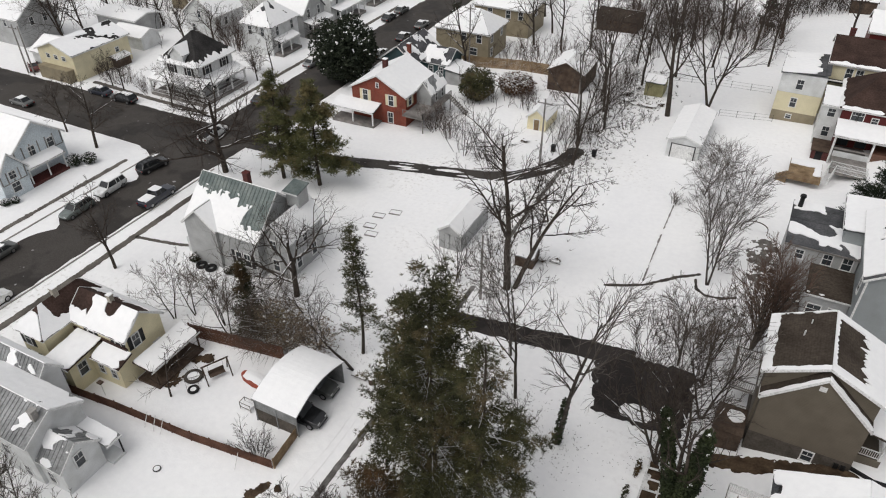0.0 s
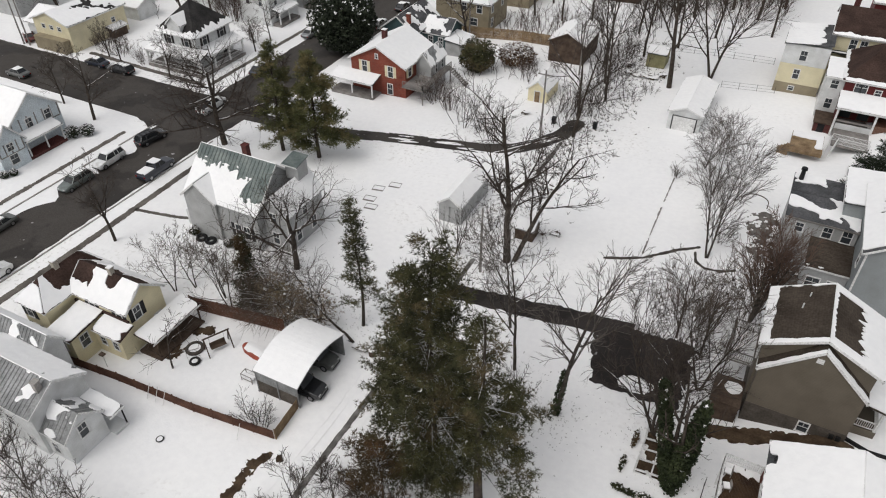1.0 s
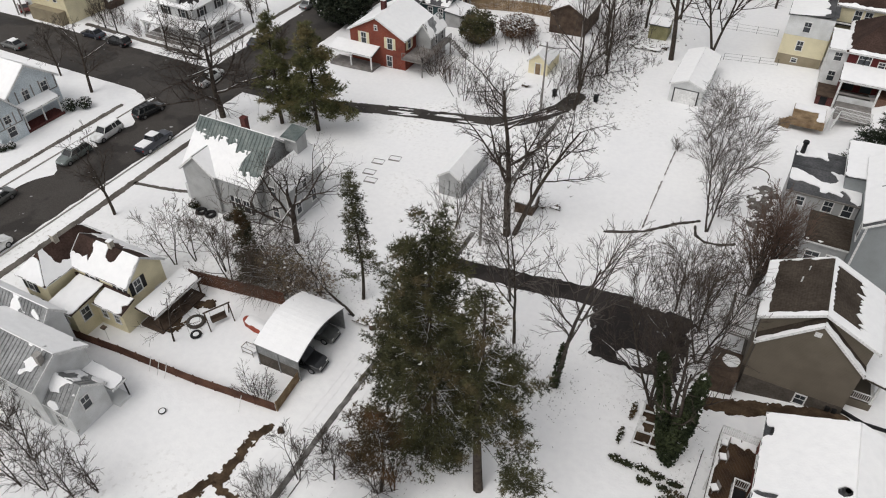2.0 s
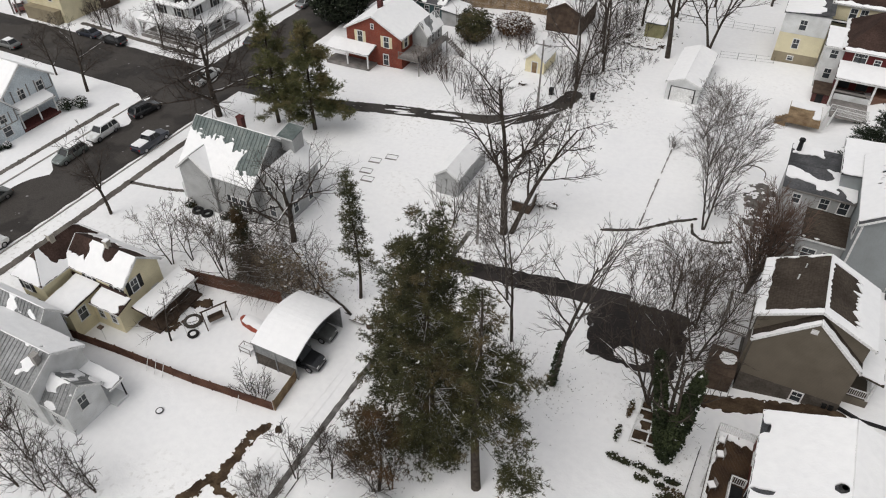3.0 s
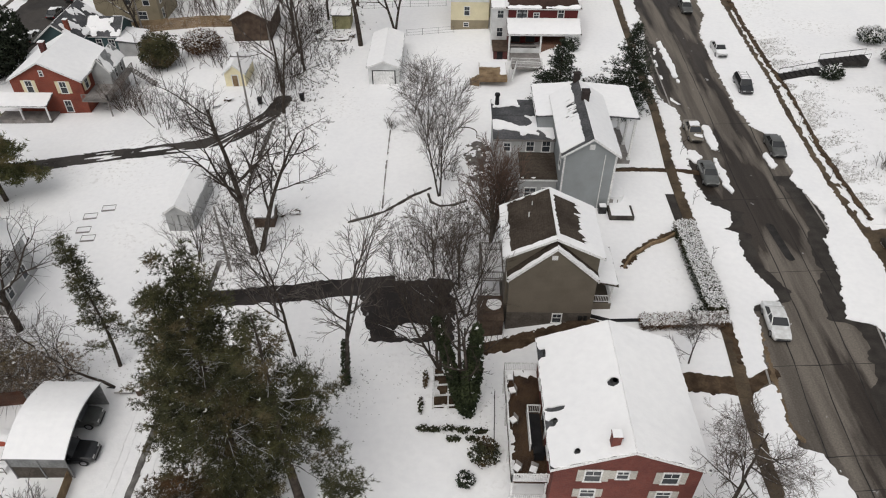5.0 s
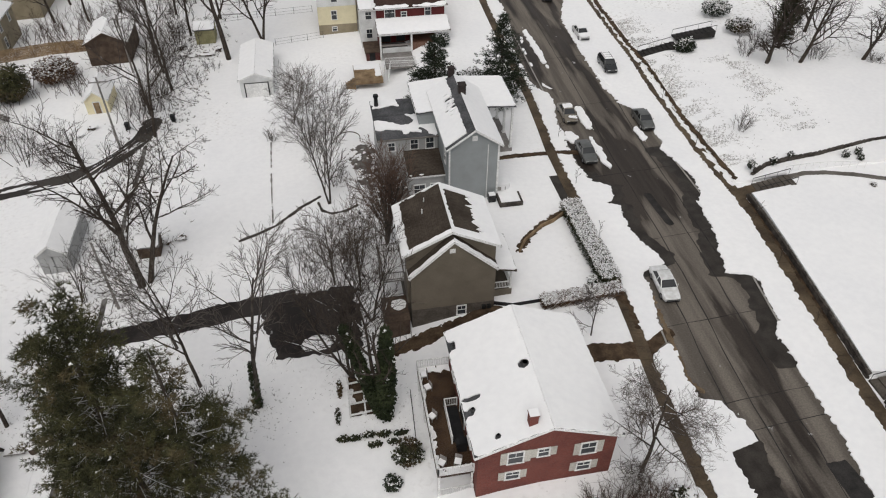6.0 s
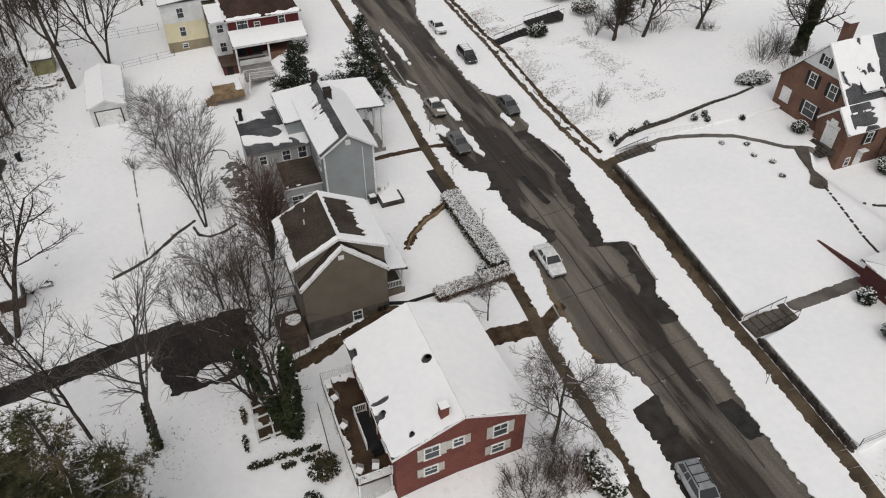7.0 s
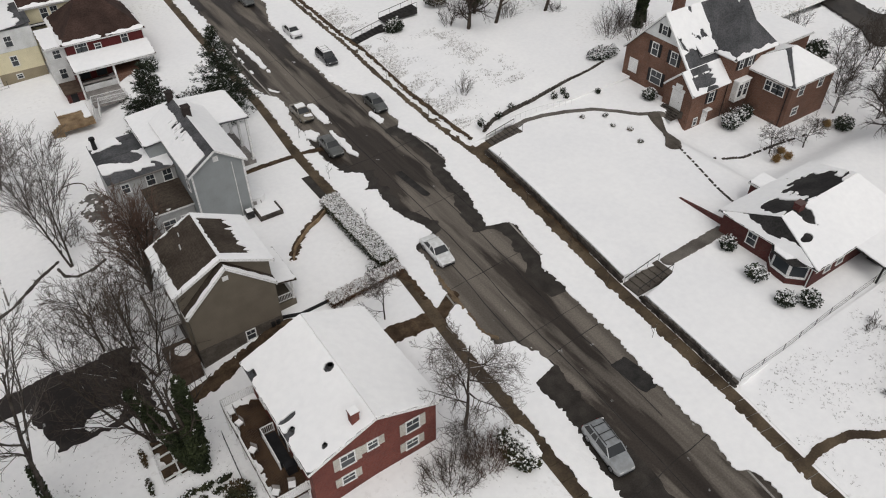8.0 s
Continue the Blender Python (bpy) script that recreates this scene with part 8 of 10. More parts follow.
for k, (x, y, w, h) in enumerate(((-49.5, 45.8, 1.1, 0.8), (-51, 45.7, 1.2, 0.9), (-56.4, 45.9, 1.3, 1.0), (-62, 23.5, 3.0, 2.4))):
    shrub("yard_shrub", "dark yard shrub with a little snow", x, y, w, h, 70 + k, CEDAR_NEEDLE, 300, 0.16, 0.25, group="yard shrubs")
shrub("shrub_below_deck", "broad dark brown shrub in the snow below the deck", 2.9, 31.2, 2.6, 1.3, 81, CEDAR_NEEDLE, 620, 0.16, 0.06)
shrub("shrub_below_deck", "low dark shrub near a garden edge", 1.4, 29.0, 1.4, 1.0, 82, SHRUB_LEAF, 260, 0.16, 0.2)
front = shrub("front_shrub", "wide brown shrub with a snowy crown", 21.7, 21.7, 2.8, 1.7, 83, CEDAR_NEEDLE, 1700, 0.17, 0.3, d=4.2, ball=0.4)
bm = bmesh.new()
bmesh.ops.create_icosphere(bm, subdivisions=4, radius=1.0)
for v in bm.verts:
    q = v.co.copy()
    k = 1 + 0.22 * noise.noise(q * 2.2) + 0.12 * noise.noise(q * 6.0) + 0.06 * noise.noise(q * 14.0)
    v.co = Vector((0.45 + q.x * 0.85 * k, 0.1 + q.y * 1.75 * k, 1.18 + q.z * 0.5 * k))
part("snow_cap", bm, SNOW, front, "lumpy cushion of snow on the shrub")
brush("front_brush", "mass of thin leafless stems before the brick wall", 16.6, 23.0, 8.5, 1.7, 84, 110, TWIG_BRUSH, d=6.0, fine=0.006)
brush("front_brush", "leafless snowy brush near the corner of the brick house", 19.6, 22.6, 6.0, 1.9, 85, 95, TWIG_RUST, d=5.4, fine=0.006)
bare_tree("pale_shrub", "low spreading shrub with thick snow-coated stems", 18.9, 24.4, 3.0, 87, 0.1, 0.06, (45, 80), 0.95, 0.02, 0.25, (7, 5, 4), 3, stems=3, bark=BARK_SNOWY, twig=TWIG_PALE, category="shrub")
shrub("house_shrub", "dark shrub beside the porch column", 18.0, 100.5, 2.4, 1.8, 86, SHRUB_LEAF, 420, 0.2, 0.3)
shrub("stair_shrub", "dark shrub beside the stone stairs on the bank", 52.6, 90.4, 3.4, 2.0, 87, SHRUB_LEAF, 700, 0.2, 0.2, base_z=0.7, d=2.2)
for k, (x, y, w) in enumerate(((47.0, 60.4, 1.0), (49.8, 60.6, 0.9), (52.5, 61.4, 0.9), (59.0, 60.5, 1.0), (60.8, 60.8, 0.9), (60.4, 59.6, 0.8), (65.0, 58.4, 0.7))):
    shrub("path_shrub", "small dark clipped shrub beside the walk", x, y, w, w * 1.1, 90 + k, SHRUB_LEAF, 130, 0.14, 0.25, base_z=0.8, group="shrubs along the walk")
for k, (x, y, h) in enumerate(((49.9, 68.6, 2.4), (80, 66, 4.5), (78, 70, 3.5))):
    brush("bank_brush", "thin leafless bush on the snowy bank", x, y, h * 1.2, h, 100 + k, 16, TWIG_PALE, group="bushes on the bank", base_z=0.9)
for k, (x, y) in enumerate(((55.2, 13.5), (58.6, 12.5), (62, 14.0), (50.0, 8.5), (65, 13))):
    brush("slope_brush", "thin leafless bush on the rough slope", x, y, 2.6, 1.5, 120 + k, 12, TWIG, group="bushes on the slope", base_z=0.6)
shrub("edge_shrub", "dark shrub with snow beside a dark brick house", 52.0, 6.2, 2.6, 1.4, 125, SHRUB_LEAF, 420, 0.17, 0.4, base_z=0.5)


def hedge(name, label, x0, y0, x1, y1, w, h, n, seed, brown=False):
    """A clipped hedge: dark stems inside, a snow-dusted top of fine twigs."""
    rng = random.Random(seed)
    ob = thing(name, label, "hedge", x0, y0)
    a, b = Vector((0, 0, 0)), Vector((x1 - x0, y1 - y0, 0))
    d = (b - a).normalized()
    s = Vector((-d.y, d.x, 0))
    green, white = Tufts(), Tufts()
    for _ in range(n):
        t, u, z = rng.random(), rng.uniform(-1, 1), rng.random() ** 0.7
        p = a.lerp(b, t) + s * (u * w / 2 * (1 + 0.12 * wobble(t * 20, u, 1, seed))) + Vector((0, 0, z * h * (1 + 0.1 * wobble(t * 14, u * 2, 1, seed + 1))))
        green.tuft(rng, p, 0.2, 4, 0.09)
        if z > 0.7 and rng.random() < 0.8:
            white.tuft(rng, Vector((p.x, p.y, h * (1 + 0.08 * wobble(t * 14, u * 2, 1, seed + 1)))) + Vector((0, 0, rng.uniform(-0.12, 0.06))), 0.14, 3, 0.3, 0.0, 0.1)
    tagged(part("foliage", green.mesh("foliage", DEAD_LEAF if brown else CEDAR_NEEDLE), CEDAR_NEEDLE, ob), kind="stuff")
    tagged(part("lying_snow", white.mesh("lying_snow", SNOW), SNOW, ob), kind="stuff")
    return ob


hedge("clipped_hedge", "clipped hedge along the pavement, its top dusted with snow", 24.4, 45.0, 24.2, 57.6, 2.1, 1.5, 9000, 1)
hedge("low_hedge", "low snow-dusted hedge between two front yards", 17.2, 43.9, 25.2, 44.4, 1.5, 0.9, 5000, 2, True)

# dry weeds standing out of the snow on the bank, and along rough edges
def weeds(name, label, n, seed, where, z_of, mat=DEAD_LEAF, size=0.32):
    rng, t = random.Random(seed), Tufts()
    made = 0
    while made < n:
        x, y = where(rng)
        if x is None:
            continue
        t.tuft(rng, Vector((x, y, z_of(x, y) - 0.03)), size * rng.uniform(0.5, 1.2), 5, 0.06, 0.0, 0.9)
        made += 1
    tagged(new(name, t.mesh(name, mat)), label, "weeds", kind="stuff")


def on_bank(rng):
    y = rng.uniform(62, 104)
    near = rng.random() < 0.55
    x = along(WALK_R, y) + 1.4 + abs(rng.gauss(0.0, 2.0)) if near else 57.6 + 0.03 * (75 - y) + rng.gauss(0, 1.5)
    if not near and not 67 < y < 88 or wobble2(x * 0.6, y, 0.5, 5) < -0.12:
        return None, None
    return x, y


weeds("bank_weeds", "dry weeds poking through snow on the bank", 5200, 1, on_bank, bank_top, WEED_PALE, 0.23)
def on_slope(rng):
    x, y = rng.uniform(40, 75), rng.uniform(2, 15.8)
    return (x, y) if wobble2(x, y, 0.3, 6) > 0.0 else (None, None)
weeds("slope_weeds", "dry weeds and grass on the rough slope", 2600, 2, on_slope, bank_top, WEED, 0.2)
def on_hedgerow(rng):
    y = rng.uniform(50, 125)
    return -23.5 + rng.gauss(0, 2.6) + 0.05 * (y - 80), y
weeds("hedgerow_weeds", "dry weeds along the overgrown alley", 2000, 3, on_hedgerow, ground_z, WEED, 0.5)
def by_trees(rng):
    cx, cy, s = rng.choice(((-8.9, 38.7, 1.8), (-0.7, 40.2, 2.2), (-14, 41.8, 2), (-41.5, 46, 2.4), (-37, 40, 3), (-30, 41.5, 2), (-20.7, 56.6, 2.5), (2.5, 36, 2), (-12, 36, 2.5), (-18, 25, 3), (-40, 40.5, 3), (-57, 67.5, 1.5), (3, 47, 2.5), (17, 23.5, 3)))
    return cx + rng.gauss(0, s), cy + rng.gauss(0, s * 0.7)
weeds("tree_foot_weeds", "dry grass and leaf litter round the trees", 2600, 4, by_trees, ground_z, WEED, 0.17)

# dark evergreens among the far yards
for k, (x, y, h, w) in enumerate(((22, 158, 6, 0.5), (30, 156, 5, 0.6), (-6, 158, 7, 0.3), (-62, 128, 7, 0.35))):
    conifer("far_evergreen", "dark far evergreen among bare trees", x, y, h, 270 + k, 0.16, 0.03, w, "spruce", SPRUCE_NEEDLE, 0.5, (0, 0), 0.02, 0.6, 6, 0.6, group="far evergreens", width=0.12)

STEP_PLANTS = ((61.5, 53.5), (60.6, 51.2), (61.7, 49.3), (60.7, 46.6), (58.9, 54.9))
# shrubs and small trees round the gabled brick house and on the bank
shrub("bank_yew", "broad dark yew capped with snow on the bank", 62.9, 101.6, 4.8, 2.2, 280, SHRUB_LEAF, 900, 0.22, 0.9, d=4.0, base_z=1.2, ball=0.3)
shrub("bank_yew", "rounded brown shrub capped with snow", 63.3, 94.8, 4.2, 2.0, 281, CEDAR_NEEDLE, 900, 0.2, 0.5, d=3.6, base_z=1.2, ball=0.3)
shrub("bank_yew", "small dark shrub between two flights of steps", 53.4, 91.6, 2.2, 1.5, 282, SHRUB_LEAF, 420, 0.18, 0.12, base_z=0.9)
shrub("dark_holly", "dark holly at the corner of a flat white roof", 100.6, 49.6, 3.4, 3.0, 283, SHRUB_LEAF, 700, 0.24, 0.08, base_z=-0.6)
for k, (x, y, h) in enumerate(((93.3, 35.1, 8.5), (95.6, 42.3, 7.5), (100.9, 43.5, 8.5), (98.0, 37.5, 9.0), (103.5, 47.5, 7.0), (90.2, 39.4, 7.0), (106.5, 43.5, 9.0), (101.5, 38.8, 8.0), (110.0, 46.5, 8.0))):
    bare_tree("side_yard_tree", "bushy leafless tree beside the brick wing", x, y, h, 285 + k, 0.12, 0.12, (25, 55), 0.62, 0.1, 0.17, (9, 7, 6), 3, stems=2, base_z=-1.3, group="trees beside the brick wing")
for k, (x, y, h) in enumerate(((79.7, 70.9, 4.5), (82.0, 71.5, 4.0), (64.2, 90.5, 3.0), (60.8, 87.5, 2.4), (77.6, 81.6, 1.8), (70.0, 84.5, 3.0), (105, 56, 3.0))):
    brush("bank_thicket", "leafless brush at the foot of the trees", x, y, h * 1.2, h, 292 + k, 18, TWIG, group="thickets on the bank", base_z=0.9)
for k, (x, y) in enumerate(STEP_PLANTS):
    shrub("lawn_plant", "small plant under snow on the lawn", x, y, 0.7, 0.35, 300 + k, CEDAR_NEEDLE, 60, 0.14, 0.7, base_z=0.8, group="small plants on the lawn", ball=0.2)

# ---- vehicles ----
def loft(bm, rings):
    rows = [[bm.verts.new(p) for p in r] for r in rings]
    for a, b in zip(rows, rows[1:]):
        for k in range(len(a)):
            bm.faces.new((a[k - 1], a[k], b[k], b[k - 1]))
    bm.faces.new(rows[0]), bm.faces.new(rows[-1][::-1])


def wheel(car, x, y, r=0.33):
    bm = bmesh.new()
    s = 1 if x > 0 else -1
    rod(bm, (x - 0.1, y, r), (x + 0.1, y, r), r, sides=18)
    ob = part("wheel", bm, RUBBER, car)
    bm = bmesh.new()
    rod(bm, (x + s * 0.101, y, r), (x + s * 0.112, y, r), r * 0.64, r * 0.5, 14)
    part("rim", bm, RIM, ob)


SHAPES = {  # length, half width, belt height, roof height; windscreen foot and head, rear foot and head (from the middle, forward positive)
    "sedan": (4.6, 0.88, 0.92, 1.43, 0.95, 0.3, -1.55, -0.95),
    "wagon": (4.75, 0.9, 1.0, 1.58, 1.05, 0.45, -2.2, -1.85),
    "suv": (4.7, 0.92, 1.06, 1.74, 1.05, 0.5, -2.2, -1.95),
    "pickup": (5.6, 0.95, 1.1, 1.78, 1.25, 0.65, -0.75, -0.6),
}


def rounded(ob, width):
    """Rolls the edges of a pressed sheet-metal panel."""
    ob.data.polygons.foreach_set("use_smooth", [True] * len(ob.data.polygons))
    b = ob.modifiers.new("bevel", "BEVEL")
    b.width, b.segments, b.limit_method, b.angle_limit, b.harden_normals = width, 3, "ANGLE", radians(18), True


def vehicle(name, label, x, y, turn, shape, paint, snow=0.0, hood_snow=0.0, z=None, group=""):
    """A parked vehicle facing its own +y."""
    L, w, belt, top, wf, wh, rf, rh = SHAPES[shape]
    car = thing(name, label, "car" if shape != "pickup" else "pickup truck", x, y, z if z is not None else ground_z(x, y) + 0.02, turn, group)
    h = L / 2
    def ring(yy, zb, zt, ww):
        return [(-ww * 0.93, yy, zb), (-ww, yy, zb + 0.18), (-ww, yy, (zb + zt) / 2 + 0.08), (-ww * 0.9, yy, zt), (ww * 0.9, yy, zt), (ww, yy, (zb + zt) / 2 + 0.08), (ww, yy, zb + 0.18), (ww * 0.93, yy, zb)]
    hood = belt - 0.06
    back = belt + (0.02 if shape in ("sedan", "wagon", "suv") else 0.05)
    rings = [ring(-h, 0.4, back - 0.22, w * 0.84), ring(-h + 0.1, 0.3, back - 0.06, w * 0.95), ring(-h + 0.5, 0.24, back, w), ring(rf, 0.24, back, w), ring(0, 0.22, belt, w),
             ring(wf, 0.22, belt, w), ring(wf + 0.35, 0.23, hood, w * 0.99), ring(h - 0.45, 0.25, hood - 0.1, w * 0.96), ring(h - 0.12, 0.3, hood - 0.2, w * 0.86), ring(h, 0.42, hood - 0.34, w * 0.72)]
    bm = bmesh.new()
    loft(bm, rings)
    body = part("body", bm, paint, car)
    rounded(body, 0.07)
    # glass house
    def edge(yy, zz, ww):
        return [(-ww, yy, zz), (ww, yy, zz)]
    bm = bmesh.new()
    wb, wt = w * 0.9, w * 0.72
    q = [bm.verts.new(p) for p in (*edge(wf, belt - 0.02, wb), *edge(rf, back - 0.02, wb), *edge(wh, top - 0.05, wt), *edge(rh, top - 0.05, wt))]
    for f in ((0, 1, 5, 4), (3, 2, 6, 7), (1, 3, 7, 5), (2, 0, 4, 6), (4, 5, 7, 6)):
        bm.faces.new([q[i] for i in f])
    part("glass", bm, CAR_GLASS, car)
    bm = bmesh.new()
    loft(bm, [[(-wt - 0.03, yy, top - 0.06), (-wt * 0.8, yy, top + dz), (wt * 0.8, yy, top + dz), (wt + 0.03, yy, top - 0.06)] for yy, dz in ((rh - 0.06, -0.04), (rh + 0.25, 0.0), (wh - 0.3, 0.0), (wh + 0.04, -0.04))])
    roof = part("roof_panel", bm, paint, car)
    rounded(roof, 0.05)
    for s in (-1, 1):
        mid = (wh + rh) / 2 + 0.1
        rows = [((wb, wf, belt), (wt, wh, top - 0.04), 0.07, 0.06), ((wb, rf, back), (wt, rh, top - 0.04), 0.1 if shape == "sedan" else 0.16, 0.08),
                ((wb + 0.005, mid, belt), (wt + 0.01, mid, top - 0.04), 0.08, 0.05)]
        if shape in ("wagon", "suv"):
            rows.append(((wb + 0.005, rf + 0.95, belt), (wt + 0.01, rh + 0.75, top - 0.04), 0.08, 0.05))
        for a, b, w1, w2 in rows:
            bm = bmesh.new()
            beam(bm, (s * a[0], a[1], a[2]), (s * b[0], b[1], b[2]), w1, w2)
            part("pillar", bm, paint, car)
    for sx in (-1, 1):
        for yy in (h - 0.88, -h + 0.95):
            wheel(car, sx * (w - 0.1), yy, 0.33 if shape in ("sedan", "wagon") else 0.37)
        part("head_lamp", boxes((sx * w * 0.58 - 0.16, sx * w * 0.58 + 0.16, h - 0.16, h - 0.04, hood - 0.36, hood - 0.22)), LAMP_CLEAR, car)
        part("tail_lamp", boxes((sx * w * 0.74 - 0.12, sx * w * 0.74 + 0.12, -h - 0.01, -h + 0.08, back - 0.42, back - 0.2)), LAMP_RED, car)
        part("mirror", boxes((sx * (w + 0.03) - 0.06, sx * (w + 0.03) + 0.08 * sx + 0.06, wf - 0.3, wf - 0.2, belt, belt + 0.13)), paint, car)
    part("front_bumper", boxes((-w * 0.7, w * 0.7, h - 0.03, h + 0.03, 0.36, 0.5)), BLACK, car)
    part("rear_bumper", boxes((-w * 0.8, w * 0.8, -h - 0.04, -h + 0.03, 0.42, 0.56)), BLACK, car)
    if shape == "wagon":
        bm = bmesh.new()
        for s in (-1, 1):
            beam(bm, (s * wt * 0.86, wh - 0.15, top + 0.05), (s * wt * 0.86, rh + 0.1, top + 0.05), 0.05, 0.05)
        for yy in (wh - 0.5, (wh + rh) / 2, rh + 0.4):
            beam(bm, (-wt * 0.86, yy, top + 0.04), (wt * 0.86, yy, top + 0.04), 0.05, 0.04)
        part("roof_rack", bm, DARK_METAL, car)
    if shape == "pickup":
        part("bed", boxes((-w * 0.8, w * 0.8, -h + 0.14, rf - 0.12, belt + 0.052, belt + 0.058)), BLACK, car)
        part("bed_rail", boxes((-w * 0.96, -w * 0.82, -h + 0.06, rf, belt + 0.03, belt + 0.14), (w * 0.82, w * 0.96, -h + 0.06, rf, belt + 0.03, belt + 0.14), (-w * 0.82, w * 0.82, -h + 0.04, -h + 0.12, belt + 0.03, belt + 0.14)), paint, car)
    if snow:
        sh = lambda a, b, c, d, z, k: part("lying_snow", sheet("lying_snow", SNOW, lambda u, v: min(u - a, b - u, v - c, d - v) * 2 + snow - 0.5 + 0.5 * wobble2(u, v, 1.2, k), a, b, c, d, 0.16, lambda u, v: z, 0.05), SNOW, car)
        sh(-wt, wt, rh, wh, top + 0.045, x)
        if shape == "pickup":
            sh(-w * 0.8, w * 0.8, -h + 0.14, rf - 0.12, belt + 0.2, y)
    if hood_snow:
        part("hood_snow", sheet("hood_snow", SNOW, lambda u, v: min(u + w * 0.75, w * 0.75 - u, v - wf - 0.1, h - 0.3 - v) * 1.5 + hood_snow - 0.5 + 0.5 * wobble2(u, v, 1.5, y), -w, w, wf, h, 0.14, lambda u, v: hood + 0.1 - 0.09 * max(0, v - wf - 0.35), 0.06), SNOW, car)
    return car


SILVER = paint_mat("silver_car_paint", (0.34, 0.355, 0.365), 0.32, 0.5)
WHITE_CAR = paint_mat("white_car_paint", (0.7, 0.71, 0.71), 0.3)
GREY_CAR = paint_mat("grey_car_paint", (0.13, 0.135, 0.13), 0.32, 0.4)
BLACK_CAR = paint_mat("black_car_paint", (0.016, 0.017, 0.019), 0.25)
TAN_CAR = paint_mat("tan_car_paint", (0.22, 0.195, 0.155), 0.35, 0.3)
NAVY_CAR = paint_mat("navy_car_paint", (0.015, 0.02, 0.035), 0.28)
GREY_GREEN = paint_mat("grey_green_car_paint", (0.2, 0.23, 0.22), 0.3, 0.5)
RED_CAR = paint_mat("dark_red_car_paint", (0.12, 0.025, 0.02), 0.35)

vehicle("parked_wagon", "silver wagon with roof rails parked on the street", 27.5, 18.1, 172, "wagon", SILVER, group="cars on the street")
vehicle("parked_sedan", "silver-white sedan parked at the snowy kerb", 29.5, 44.2, 176, "sedan", WHITE_CAR, group="cars on the street")
vehicle("parked_sedan", "dark grey sedan parked between slush", 29.6, 67.4, 178, "sedan", GREY_CAR, 0.0, group="cars on the street")
vehicle("parked_sedan", "tan sedan with snow on its bonnet and roof", 30.2, 76.6, 178, "sedan", TAN_CAR, 0.35, 0.3, group="cars on the street")
vehicle("parked_sedan", "dark grey sedan parked at the far kerb", 39.3, 73.4, 178, "sedan", GREY_CAR, group="cars on the street")
vehicle("parked_suv", "black car with a snowy roof at the far kerb", 40.2, 89.0, 178, "wagon", BLACK_CAR, 0.75, group="cars on the street")
vehicle("parked_sedan", "white car half buried in snow", 39.9, 100.0, 178, "sedan", WHITE_CAR, 0.9, 0.8, group="cars on the street")
vehicle("parked_sedan", "grey car parked far up the street", 38.8, 116, 178, "sedan", GREY_CAR, 0.5, group="cars on the street")
vehicle("parked_pickup", "navy pickup truck with a snow-filled bed", -70.9, 54.2, 2, "pickup", NAVY_CAR, 0.55, group="cars on the west street")
vehicle("parked_suv", "white sport utility car at the kerb", -78.4, 53.0, 182, "suv", WHITE_CAR, 0.6, group="cars on the west street")
vehicle("parked_suv", "grey-silver car parked in slush", -78.0, 47.1, 182, "wagon", GREY_GREEN, 0.3, group="cars on the west street")
vehicle("parked_sedan", "black car parked by the corner", -77.7, 60.2, -8, "wagon", BLACK_CAR, group="cars on the west street")
vehicle("white_pickup", "white pickup truck beyond the crossing", -76.6, 71.6, 4, "pickup", WHITE_CAR, 0.0, group="cars on the west street")
vehicle("parked_sedan", "dark car parked at the kerb below bare trees", -78.4, 36.0, 182, "sedan", GREY_CAR, 0.3, group="cars on the west street")
vehicle("parked_suv", "white car parked at the kerb", -71.0, 29.6, 2, "suv", WHITE_CAR, 0.6, group="cars on the west street")
vehicle("parked_sedan", "navy car parked north of the crossing", -78.2, 85.6, 2, "sedan", NAVY_CAR, 0.3, group="cars on the west street")
vehicle("parked_sedan", "grey car on the cross street", -113.5, 66.0, 90, "sedan", GREY_CAR, 0.6, group="cars on the cross street")
vehicle("parked_sedan", "dark blue car on the cross street", -105.0, 75.0, 90, "sedan", NAVY_CAR, 0.2, group="cars on the cross street")
vehicle("parked_suv", "dark car under a bare street tree", -99.0, 74.8, 90, "wagon", BLACK_CAR, 0.2, group="cars on the cross street")
vehicle("red_sedan", "dark red car under snow beside the cream house", -125.2, 77.4, 60, "sedan", RED_CAR, 1.0, 1.0)
for k, (x, y, p) in enumerate(((-79.8, 102.5, SILVER), (-79.9, 131.0, BLACK_CAR), (-79.9, 136.5, GREY_CAR), (-71.3, 130, GREY_CAR), (-71.2, 122, BLACK_CAR), (-70.8, 112, GREY_CAR))):
    vehicle("parked_car", "snow-dusted car parked up the side street", x, y, 2, "sedan", p, 0.55, 0.4, group="cars up the side street")
vehicle("stored_pickup", "old black pickup truck under the carport", -30.9, 31.6, -88, "pickup", BLACK_CAR, z=-3.1)
vehicle("covered_car", "dark car with a grey cover in the carport", -31.4, 35.0, -88, "suv", GREY_CAR, z=-3.1)
vehicle("garaged_car", "dark car with snow under the bungalow's carport", 65.3, 18.4, 90, "sedan", BLACK_CAR, 0.0, 0.3, z=0.8)

